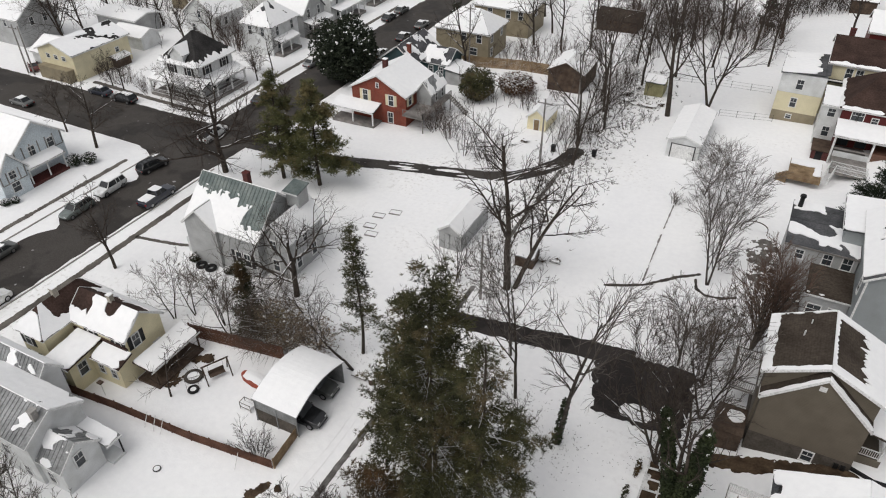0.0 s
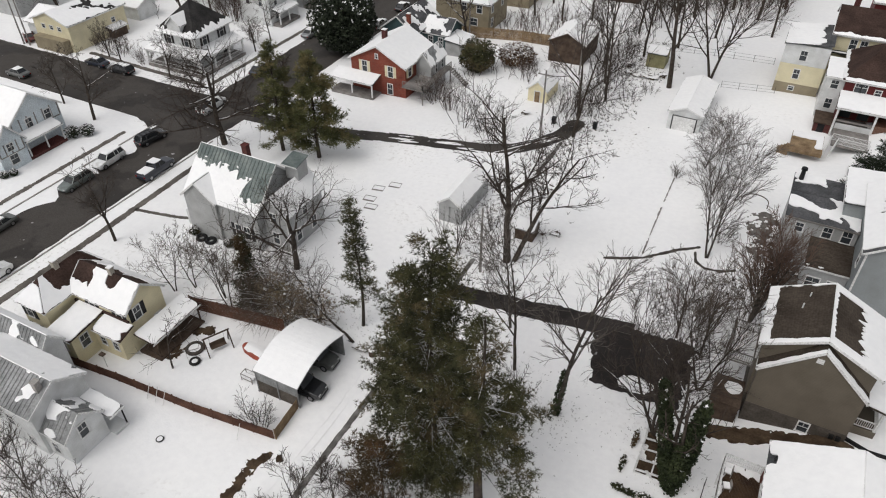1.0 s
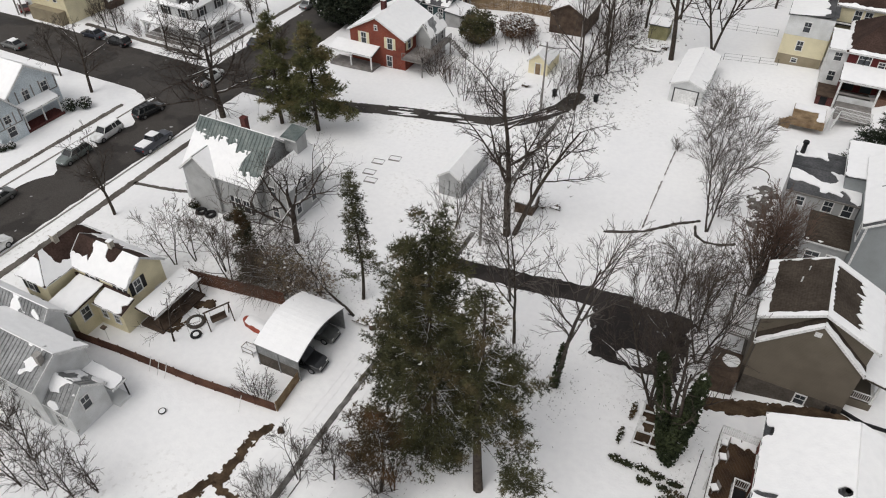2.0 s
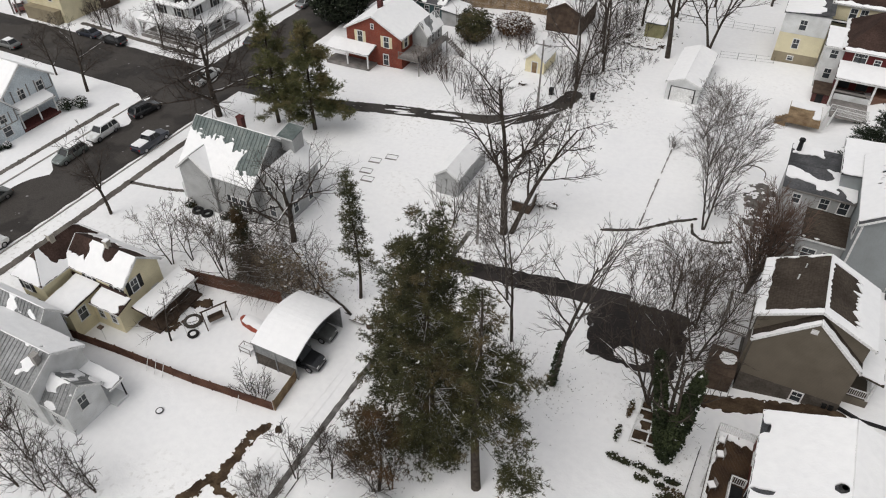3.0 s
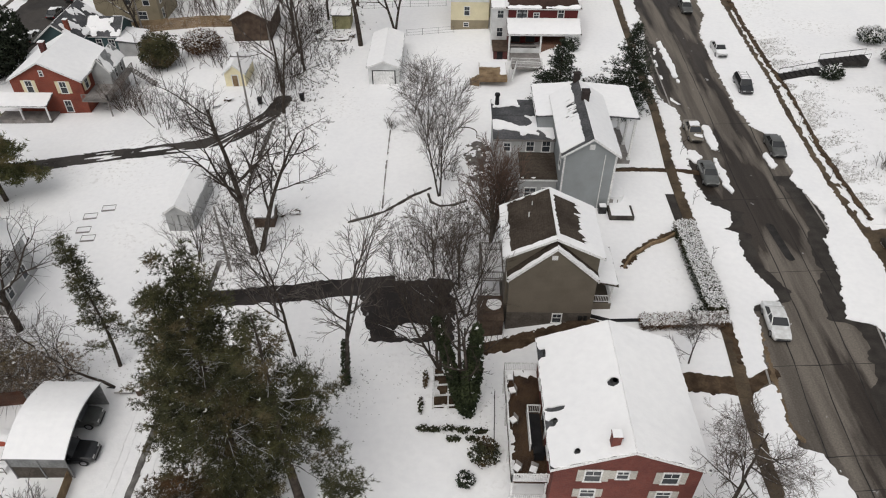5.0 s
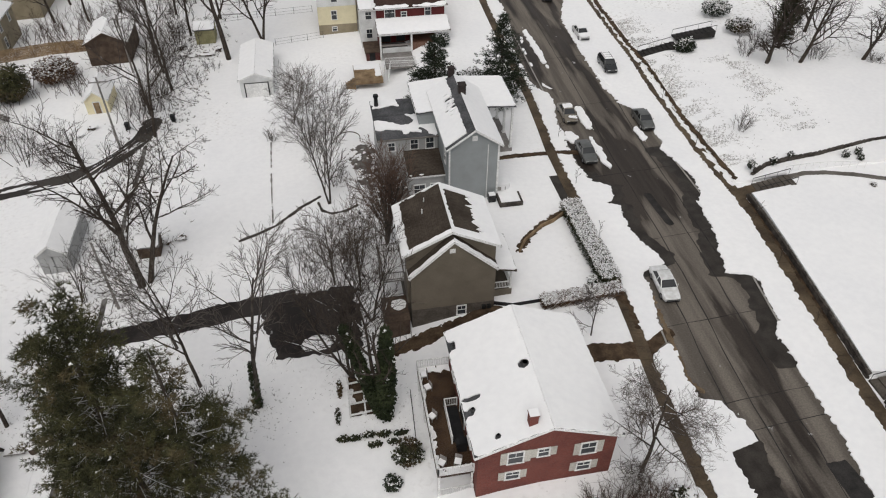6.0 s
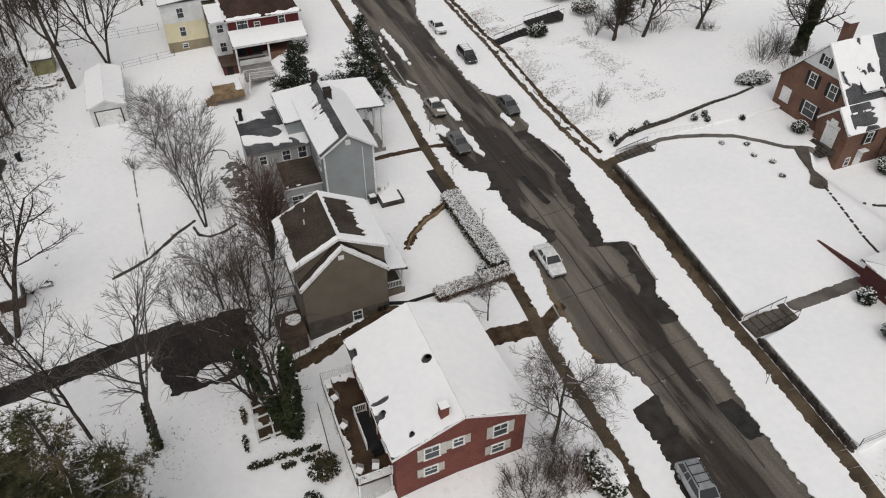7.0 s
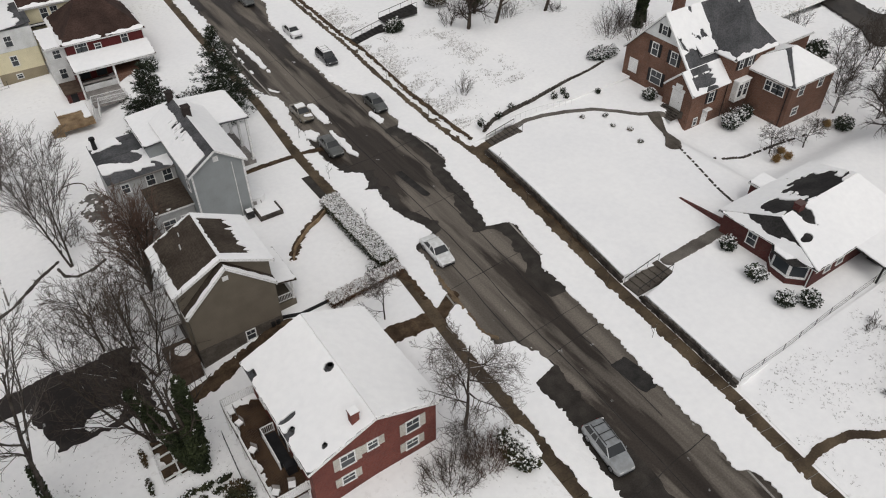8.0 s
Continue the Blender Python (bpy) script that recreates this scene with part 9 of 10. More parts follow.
# ---- stone wall, steps and paths on the east side ----
def stone_wall(name, label, pts, courses, z_of, size=0.62, group=""):
    """Rough stones laid in courses along a line."""
    p0 = pts[0]
    base = thing(name, label, "stone wall", p0[0], p0[1], z_of(*p0), 0, group, kind="structure")
    meshes = []
    for k in range(5):
        rng = random.Random(300 + k)
        bm = bmesh.new()
        for v in box(bm, -size / 2 + 0.015, size / 2 - 0.015, -0.13 * min(1, size / 0.45), 0.13 * min(1, size / 0.45), 0.0, 0.25):
            v.co += Vector((rng.uniform(-0.05, 0.05), rng.uniform(-0.05, 0.05), rng.uniform(-0.03, 0.03)))
        me = bpy.data.meshes.new("stone")
        bmesh.ops.recalc_face_normals(bm, faces=bm.faces[:])
        bm.to_mesh(me)
        bm.free()
        me.materials.append(STONE)
        meshes.append(me)
    rng = random.Random(len(pts))
    for (xa, ya), (xb, yb) in zip(pts, pts[1:]):
        ln = math.hypot(xb - xa, yb - ya)
        a = math.degrees(math.atan2(yb - ya, xb - xa))
        n = max(1, int(ln / size))
        for c in range(courses):
            for k in range(n):
                t = (k + 0.5 + 0.5 * (c % 2)) / n
                if t > 1 or (courses == 1 and rng.random() < 0.22):
                    continue
                x, y = xa + (xb - xa) * t, ya + (yb - ya) * t
                ob = new("stone", rng.choice(meshes))
                ob.parent = base
                ob.matrix_basis = pose(x - p0[0], y - p0[1], z_of(x, y) - z_of(*p0) + c * 0.26 - 0.05 + rng.uniform(-0.02, 0.02), 0, 0, a + rng.uniform(-4, 4))
    return base


wall_line = lambda ys: [(along(WALK_R, y) + 0.92, y) for y in ys]
stone_wall("street_wall_south", "low dark field-stone wall along the pavement", wall_line((16.4, 20, 24, 28.0)), 3, lambda x, y: 0.0)
stone_wall("street_wall_north", "low dark field-stone wall along the pavement", wall_line((30.8, 36, 42, 48, 56.0)), 3, lambda x, y: 0.0)
stone_wall("walk_wall", "low dark stone wall beside the curved walk", [(46.6, 59.4), (48.8, 60.4), (52.0, 61.1), (56.0, 61.5), (63.3, 62.9), (67.8, 63.4), (71.6, 64.2)], 3, lambda x, y: 0.62)
stone_wall("lawn_edging", "line of small edging stones across the snow", [(63.9, 44.0), (63.1, 41.5), (62.1, 38.6), (60.9, 35.5), (60.2, 32.8), (60.0, 31.4)], 1, lambda x, y: ground_z(x, y) + 0.72, 0.3)
stone_wall("bed_edging", "curved stone edge of a flower bed", [(67.9, 41.0), (71.5, 39.2), (76.6, 38.8), (82.5, 38.0)], 1, lambda x, y: ground_z(x, y) + 0.75, 0.4)
lot_base = lambda x, y: ground_z(x, y) + LOT_RISE
strip("walk_curved", DAMP_SLAB, [(50.2, 58.0), (52.5, 58.4), (55.0, 58.1), (58.0, 57.2), (61.5, 55.6), (63.6, 53.6), (65.4, 51.4), (68.4, 49.8)], 0.72, 0.06, "damp curved stone walk across the lawn", "path", base=lot_base, rag=0.06)
strip("walk_foot", BROWN_SLAB, [(44.3, 57.0), (46.4, 57.4)], 1.9, 0.07, "wet brown slabs at the foot of the steps", "path", rag=0.1)
strip("walk_lower", FOUNDATION, [(66.9, 50.0), (66.3, 47.6), (65.0, 45.4), (63.5, 43.9)], 1.9, 0.07, "dark bare earth beside the walk", "path", base=lot_base)
strip("walk_bungalow", DAMP_SLAB, [(47.0, 30.0), (51, 30.0), (55.2, 30.1)], 1.3, 0.06, "damp concrete walk to the bungalow", "path", base=lot_base)
strip("walk_south", BROWN_SLAB, [(38.9, 8.9), (41.1, 9.0), (43.4, 8.4), (45.8, 6.7), (49.6, 4.9)], 0.75, 0.5, "damp curved walk over the rough slope", "path", thick=0.2, base=lambda x, y: bank_top(x, y) - 0.45)
strip("pavement_mud", EARTH, [(50, 150), (47.8, 125), (46.6, 109), (46.1, 96), (46.3, 88), (45.7, 80), (45.0, 74), (44.9, 66), (45.0, 60)], 0.75, 0.14, "strip of bare wet earth beside the pavement", "verge", rag=0.3)
strip("pavement_mud", EARTH, [(42.3, 36), (43.5, 46), (44.4, 55)], 0.35, 0.075, "wet earth at the foot of the wall", "verge", rag=0.18)


def steps(name, label, x0, x1, y0, y1, z0, z1, n, mat=STONE, rail=None):
    ob = thing(name, label, "steps", x0, (y0 + y1) / 2, z0, in_world=True)
    for k in range(n):
        xa = x0 + (x1 - x0) * k / n
        part("step", boxes((min(xa, x1), max(xa, x1), y0, y1, z0 - 0.1 + (z1 - z0) * k / n, z0 + (z1 - z0) * (k + 1) / n)) if k == 0 else
             boxes((xa, x1, y0 + 0.002 * k, y1 - 0.002 * k, z0 + (z1 - z0) * k / n + 0.002, z0 + (z1 - z0) * (k + 1) / n)), mat, ob)
    if rail:
        bm = bmesh.new()
        for yy in rail:
            beam(bm, (x0, yy, z0 + 0.9), (x1, yy, z1 + 0.9), 0.06, 0.06)
            for k in range(4):
                t = k / 3
                x, z = x0 + (x1 - x0) * t, z0 + (z1 - z0) * t
                rod(bm, (x, yy, z - 0.05), (x, yy, z + 0.9), 0.02, sides=6)
            for k in range(1, 16 if mat is WOOD else 1):
                t = k / 16
                rod(bm, (x0 + (x1 - x0) * t, yy, z0 + (z1 - z0) * t), (x0 + (x1 - x0) * t, yy, z0 + (z1 - z0) * t + 0.88), 0.03, sides=5)
        part("handrail", bm, BLACK, ob)
    return ob


steps("stone_steps", "wet dark stone steps up to the bungalow's lawn", 41.8, 46.3, 28.6, 30.6, 0.05, 0.88, 6, FOUNDATION, (28.7, 30.5))
steps("stone_steps", "wet dark stone steps up to the curved walk", 46.2, 50.5, 56.5, 58.4, 0.05, 0.88, 7, FOUNDATION, (56.6, 58.3))
ob = steps("bank_steps", "dark steps with black railings up the bank", 46.4, 51.9, 91.2, 93.0, 0.1, 1.3, 8, PATCH, (91.3, 92.9))
bm = bmesh.new()
for k in range(10):
    x = 52.6 + 4.6 * k / 9
    rod(bm, (x, 57.9, 0.85), (x, 57.9, 1.65), 0.02, sides=6)
beam(bm, (52.4, 57.9, 1.65), (57.4, 57.4, 1.65), 0.04, 0.04)
steps("bank_steps", "upper flight of dark steps with black railings", 52.6, 58.8, 93.4, 95.2, 1.3, 2.2, 9, PATCH, (93.5, 95.1))
strip("far_drive", STREET_B, [(126, 44), (116, 50), (120, 60), (124, 72)], 6.0, 1.0, "wet dark driveway beyond the brick house", "driveway", thick=0.3, rag=0.4, step=0.6, base=lambda x, y: ground_z(x, y) + 0.2)
walk_rail = thing("walk_railing", "thin white handrail beside the curved walk", "railing", 55, 58.7, 0.8, in_world=True)
bm2 = bmesh.new()
for k in range(12):
    t = k / 11
    x, y = 50.5 + 9.5 * t, 59.0 - 0.9 * t + 0.5 * math.sin(t * 3)
    rod(bm2, (x, y, 0.8), (x, y, 1.6), 0.02, sides=6)
    if k:
        beam(bm2, (px_, py_, 1.6), (x, y, 1.6), 0.04, 0.04)
    px_, py_ = x, y
part("handrail", bm2, WHITE, walk_rail)
bm.free()
spur = thing("brick_spur_wall", "short wedge-shaped brick retaining wall in the snow", "wall", 55.8, 33, 0.8, in_world=True)
bm = bmesh.new()
prism(bm, [(30.6, 0.5), (36.4, 0.78), (36.4, 0.82), (30.6, 1.5)], 55.9, 56.2)
bmesh.ops.transform(bm, matrix=Matrix(((0, 1, 0, 0), (1, 0, 0, 0), (0, 0, 1, 0), (0, 0, 0, 1))), verts=bm.verts)
part("brickwork", bm, BRICK_DARK, spur)


def wire_fence(name, label, pts, h, z_of, post_gap=2.4, mat=DARK_METAL):
    ob = thing(name, label, "fence", pts[0][0], pts[0][1], z_of(*pts[0]), in_world=True)
    for (xa, ya), (xb, yb) in zip(pts, pts[1:]):
        n = max(1, int(math.hypot(xb - xa, yb - ya) / post_gap))
        for k in range(n + 1):
            x, y = xa + (xb - xa) * k / n, ya + (yb - ya) * k / n
            bm = bmesh.new()
            rod(bm, (x, y, z_of(x, y) - 0.1), (x, y, z_of(x, y) + h), 0.03, sides=6)
            part("post", bm, mat, ob)
            if k:
                bm = bmesh.new()
                for t in (0.95, 0.5, 0.1):
                    rod(bm, (lx, ly, z_of(lx, ly) + h * t), (x, y, z_of(x, y) + h * t), 0.014, sides=4)
                part("rail", bm, mat, ob)
            lx, ly = x, y
    return ob


wire_fence("lot_fence", "thin dark fence along the lot's edge", [(40.9, 16.5), (46.5, 16.5), (53.7, 16.8), (60.8, 16.9), (66, 16.9)], 0.9, lambda x, y: 0.75, 2.4, BLACK)
wire_fence("yard_fence", "thin wire fence across the far yards", [(-17.2, 122), (-10.7, 122.6), (-1.2, 122.5)], 1.2, ground_z)
wire_fence("yard_fence", "wire fence between snowy back yards", [(-7.5, 110.5), (0.2, 111.4)], 1.1, ground_z)
for k, (x, y) in enumerate(((42.0, 45.3), (41.2, 37.4), (40.3, 31.2), (39.0, 24.2), (43.2, 52.3), (43.8, 67.4), (44.2, 78.7), (26.6, 62.0), (27.6, 72.0), (26.0, 52.5))):
    bare_tree("street_sapling", "thin leafless sapling in the snow verge", x, y, 2.6, 330 + k, 0.03, 0.3, (20, 45), 0.5, 0.1, 0.12, (5, 3), 2, group="street saplings", twig=TWIG_RED)

# ---- front yards, west kerb of the east street ----
strip("walk_blue", EARTH, [(18.6, 68.7), (22, 68.8), (26.1, 68.7)], 0.75, 0.05, "bare wet path to the blue-grey house", "path")
strip("kerb_crossing", EARTH, [(26.6, 68.6), (28.6, 68.1)], 0.8, 0.115, "trodden crossing through the snow verge", "path")
strip("front_drive", EARTH, [(18.0, 37.2), (20.4, 37.6), (24.9, 37.0)], 1.9, 0.05, "muddy short drive before the brick house", "path", rag=0.25)
strip("kerb_crossing", EARTH, [(25.0, 37.2), (27.4, 38.6)], 1.2, 0.03, "muddy crossing through the snow verge", "path", rag=0.2)
strip("hedge_path", EARTH, [(25.2, 40.0), (25.6, 42.4), (24.2, 44.4), (22.6, 44.9)], 0.9, 0.06, "wet brown trodden path beside the hedge", "path", rag=0.3)
strip("gutter_mud", WET_PATH, [(28.0, 44.5), (27.5, 39), (27.0, 33), (27.6, 32.0)], 0.35, 0.046, "ochre mud along the gutter", "verge", rag=0.25)
strip("side_yard_mud", EARTH, [(3.6, 42.4), (8.5, 43.4), (13.0, 44.0)], 1.5, 0.05, "bare dark ground between two houses", "path", rag=0.3)
rw = thing("timber_edge", "low brown timber retaining edge in the snow", "retaining wall", 17.4, 51.9, 0.0, in_world=True)
bm = bmesh.new()
pts = [(17.2, 51.6), (18.2, 53.2), (20.6, 55.2), (22.0, 55.8), (23.5, 56.9)]
for a, b in zip(pts, pts[1:]):
    beam(bm, (*a, 0.16), (*b, 0.2), 0.16, 0.45)
part("beam", bm, TAN_WOOD, rw)
strip("timber_edge_earth", EARTH, [(17.3, 52.0), (18.3, 53.5), (20.6, 55.5), (23.3, 57.0)], 0.8, 0.05, "bare earth at the foot of the timber edge", "verge", rag=0.3)
be = thing("lawn_border", "dark low border along the front lawn", "border", 12.9, 45.0, 0.0, in_world=True)
bm = bmesh.new()
pts = [(12.9, 45.0), (14.6, 44.4), (17, 44.5), (20, 44.75)]
for a, b in zip(pts, pts[1:]):
    beam(bm, (*a, 0.1), (*b, 0.1), 0.18, 0.3)
part("edging", bm, BLACK, be)
pl = thing("stone_planter", "low stone planter filled with snow", "planter", 18, 60, 0.0, in_world=True)
part("rim", boxes((17.0, 19.6, 59.2, 59.4, 0, 0.5), (17.0, 17.2, 59.4, 61.2, 0, 0.5), (19.4, 19.6, 59.4, 61.2, 0, 0.5)), STONE, pl)
part("snow_fill", sheet("snow_fill", SNOW, lambda x, y: 1, 17.2, 19.4, 59.4, 61.2, 0.3, lambda x, y: 0.45 + 0.06 * wobble(x, y, 1)), SNOW, pl)
shrub("snow_mound_shrub", "small shrub buried under a cap of snow", 22.9, 46.0, 1.0, 0.8, 140, SHRUB_LEAF, 160, 0.16, 1.0, ball=0.2)

# ---- back yards in the middle ----
strip("garden_edging", STONE, [(-11.4, 61.4), (-9.3, 62.3), (-7.4, 63.3), (-4.4, 66.2), (-2.4, 67.6)], 0.28, 0.1, "dark curved garden edging in the snow", "edging", 0.15, 0.1)
strip("garden_edging", STONE, [(-2.6, 66.4), (-2.3, 64.9), (-1.2, 64.1), (0.4, 64.2), (1.8, 65.0)], 0.24, 0.12, "dark ring of edging round a tree", "edging", 0.15, 0.08)
strip("garden_line", GREY_WOOD, [(-8.1, 81.0), (-8.0, 72), (-7.8, 64.0)], 0.14, 0.06, "thin line of a low yard border", "edging", 0.1, 0.05)
brush("garden_brush", "small dry bush by the yard border", -8.1, 81.4, 1.8, 1.6, 141, 14, TWIG_PALE)
wire_fence("side_fence", "dark wire fence between the yards", [(3.4, 62.5), (3.2, 57.6), (2.9, 52.2)], 1.2, ground_z)
for k, (x, y) in enumerate(((1.7, 60.9), (1.9, 63.4), (2.9, 62.4), (1.3, 58.4))):
    ob = thing("plant_pot", "small dark plant pot topped with snow", "plant pot", x, y, group="plant pots")
    bm = bmesh.new()
    rod(bm, (0, 0, 0), (0, 0, 0.34), 0.16, 0.22, 12)
    part("pot", bm, BLACK, ob)
    bm = bmesh.new()
    rod(bm, (0, 0, 0.342), (0, 0, 0.46), 0.21, 0.1, 10)
    part("snow_cap", bm, SNOW, ob)
# patio behind the blue-grey house
strip("patio", PATIO_BRICK, [(3.4, 76), (3.8, 70), (8.5, 64.5)], 3.4, 0.03, "brown brick patio with snow at its edges", "patio", rag=0.5, step=0.16, holes=lambda x, y: 0.06 + 0.3 * wobble2(x, y, 0.55, 4) + 0.3 * wobble2(x, y, 2.1, 7))
arch = thing("garden_arch", "dark rounded garden arch over a patio", "garden arch", 1.8, 78.6)
bm = bmesh.new()
bow_pts = [(1.5 * math.cos(math.pi * k / 12), 0, 0.7 + 0.9 * math.sin(math.pi * k / 12)) for k in range(13)]
for p, q in zip(bow_pts, bow_pts[1:]):
    beam(bm, p, q, 0.09, 0.09)
for sx in (-1.5, 1.5):
    beam(bm, (sx, 0, -0.1), (sx, 0, 0.75), 0.09, 0.09)
part("arch_frame", bm, WOOD, arch)
for k, (x, y) in enumerate(((4.6, 70.2), (6.4, 68.2), (5.2, 67.4), (7.4, 66.0), (6.9, 69.6))):
    ob = thing("patio_chair", "dark metal patio chair dusted with snow", "chair", x, y, turn=40 * k, group="patio chairs")
    part("seat", boxes((-0.25, 0.25, -0.25, 0.25, 0.4, 0.46)), DARK_METAL, ob)
    part("backrest", boxes((-0.25, 0.25, 0.2, 0.25, 0.46, 0.95)), DARK_METAL, ob)
    for sx in (-0.22, 0.22):
        for sy in (-0.22, 0.22):
            part("leg", boxes((sx - 0.02, sx + 0.02, sy - 0.02, sy + 0.02, 0, 0.4)), DARK_METAL, ob)
    part("lying_snow", boxes((-0.22, 0.22, -0.22, 0.18, 0.462, 0.52)), SNOW, ob)
# raised beds and clutter below the deck
bed = thing("cold_frame", "low timber garden frame with snow between its bars", "garden frame", 0.2, 38.2)
bm = bmesh.new()
for k in range(5):
    beam(bm, (-1.4, -2.2 + k * 1.1, 0.3), (0.9, -2.0 + k * 1.1, 0.3), 0.12, 0.12)
for x in (-1.5, -0.2, 1.0):
    beam(bm, (x, -2.4, 0.22), (x, 2.6, 0.22), 0.12, 0.12)
part("frame", bm, WHITE, bed)
part("soil", sheet("soil", EARTH, lambda x, y: 0.35 + wobble2(x, y, 1.1, 3), -1.4, 0.9, -2.2, 2.4, 0.2, lambda x, y: 0.06), EARTH, bed)
for k, (x, y, w, d) in enumerate(((-2.0, 33.9, 1.0, 0.6), (-1.1, 33.8, 1.2, 0.5), (0.1, 33.9, 1.4, 0.5), (1.3, 33.7, 1.2, 0.6), (2.6, 33.5, 1.4, 0.5), (0.4, 32.9, 1.3, 0.4), (2.0, 32.8, 1.2, 0.4), (-2.3, 36.2, 0.4, 1.8), (-2.0, 39.0, 0.4, 2.0))):
    shrub("garden_border_plant", "low dark withered plants along a garden edge", x, y, w, 0.45, 240 + k, CEDAR_NEEDLE, 130, 0.15, 0.07, d=d, group="plants along the garden edge")
wire_fence("deck_fence", "short fence below the deck", [(3.9, 36.8), (3.6, 30.5)], 1.0, ground_z)
# things on the deck
grill = thing("grill", "black covered barbecue grill on the deck", "grill", 6.7, 29.2, 1.46)
part("cart", boxes((-0.35, 0.35, -0.25, 0.25, 0, 0.75)), BLACK, grill)
bm = bmesh.new()
prism(bm, [(-0.45, 0.75), (0.45, 0.75), (0.42, 1.0), (0.25, 1.12), (-0.25, 1.12), (-0.42, 1.0)], -0.28, 0.28)
part("lid", bm, BLACK, grill)
for k, (x, y) in enumerate(((5.0, 36.3), (5.1, 35.0), (5.0, 32.2), (5.0, 28.1), (6.2, 28.0))):
    ob = thing("deck_chair", "pale deck chair filled with snow", "chair", x, y, 1.46, -90 + 17 * k, group="deck chairs")
    part("seat", boxes((-0.27, 0.27, -0.27, 0.27, 0.34, 0.4)), GREY_WOOD, ob)
    part("backrest", boxes((-0.27, 0.27, 0.22, 0.28, 0.4, 0.9)), GREY_WOOD, ob)
    for sx in (-0.24, 0.24):
        for sy in (-0.24, 0.24):
            part("leg", boxes((sx - 0.025, sx + 0.025, sy - 0.025, sy + 0.025, 0, 0.34)), GREY_WOOD, ob)
    part("lying_snow", boxes((-0.25, 0.25, -0.25, 0.2, 0.402, 0.52)), SNOW, ob)

# ---- the fenced yard ----
def board_fence(name, label, pts, h, mat, z_of=ground_z, panel=2.4, snow=True):
    ob = thing(name, label, "fence", pts[0][0], pts[0][1], z_of(*pts[0]), in_world=True)
    for (xa, ya), (xb, yb) in zip(pts, pts[1:]):
        ln = math.hypot(xb - xa, yb - ya)
        n = max(1, round(ln / panel))
        for k in range(n):
            ax, ay = xa + (xb - xa) * k / n, ya + (yb - ya) * k / n
            bx, by = xa + (xb - xa) * (k + 1) / n, ya + (yb - ya) * (k + 1) / n
            bm = bmesh.new()
            m = int(ln / n / 0.16)
            for j in range(m):
                t, t2 = (j + 0.06) / m, (j + 0.94) / m
                x0, y0, x1, y1 = ax + (bx - ax) * t, ay + (by - ay) * t, ax + (bx - ax) * t2, ay + (by - ay) * t2
                z = z_of((x0 + x1) / 2, (y0 + y1) / 2)
                hh = h + 0.04 * wobble(x0 * 3, y0 * 3, 1)
                beam(bm, ((x0 + x1) / 2, (y0 + y1) / 2, z), ((x0 + x1) / 2, (y0 + y1) / 2 + 0.0001, z + hh), math.hypot(x1 - x0, y1 - y0) if abs(bx - ax) > abs(by - ay) else 0.03, 0.03 if abs(bx - ax) > abs(by - ay) else math.hypot(x1 - x0, y1 - y0))
            tagged(part("panel", bm, mat, ob), kind="stuff")
            z = z_of(ax, ay)
            part("post", boxes((ax - 0.06, ax + 0.06, ay - 0.06, ay + 0.06, z - 0.1, z + h + 0.08)), mat, ob)
            bm = bmesh.new()
            beam(bm, (ax, ay, z_of(ax, ay) + h * 0.8), (bx, by, z_of(bx, by) + h * 0.8), 0.09, 0.08)
            beam(bm, (ax, ay, z_of(ax, ay) + h * 0.25), (bx, by, z_of(bx, by) + h * 0.25), 0.09, 0.08)
            part("rail", bm, mat, ob)
    return ob


board_fence("yard_board_fence", "weathered red-brown board fence round a snowy yard", [(-56.0, 24.4), (-46.6, 25.0), (-37.7, 25.3), (-29.3, 26.0)], 1.15, FENCE_RED)
board_fence("yard_board_fence", "tan end of the board fence", [(-29.2, 26.1), (-29.5, 29.6)], 1.2, TAN_WOOD)
board_fence("back_board_fence", "tall red-brown board fence at the back of the yard", [(-47.4, 35.6), (-44, 36.0), (-39.2, 36.6), (-36.4, 36.9)], 1.8, FENCE_RED)
board_fence("tan_board_fence", "tan board fence behind the snowy yard", [(-54.2, 114.6), (-48.6, 115.6), (-43.2, 116.4), (-37.2, 116.2)], 2.0, TAN_WOOD)
for k, x in enumerate((-42.6, -41.6, -40.7, -32.2)):
    ob = thing("fence_prop", "pale pole leaning on the fence", "pole", x, 24.9, group="leaning poles")
    bm = bmesh.new()
    rod(bm, (0, -0.35, 0), (0.1, 0.32, 1.5), 0.03, sides=6)
    part("pole", bm, WHITE, ob)
sw = thing("swing_seat", "dark timber garden swing frame with a hanging bench", "garden swing", -40.9, 32.3, turn=62)
bm = bmesh.new()
for x in (-1.2, 1.2):
    beam(bm, (x, -0.75, 0), (x, 0, 1.95), 0.1, 0.1)
    beam(bm, (x, 0.75, 0), (x, 0, 1.95), 0.1, 0.1)
beam(bm, (-1.35, 0, 1.95), (1.35, 0, 1.95), 0.11, 0.11)
part("swing_frame", bm, WOOD, sw)
part("bench", boxes((-0.75, 0.75, -0.25, 0.25, 0.45, 0.5), (-0.75, 0.75, 0.22, 0.27, 0.5, 0.95)), WOOD, sw)
bm = bmesh.new()
for x in (-0.72, 0.72):
    rod(bm, (x, 0, 0.5), (x, 0, 1.9), 0.012, sides=5)
part("chain", bm, DARK_METAL, sw)


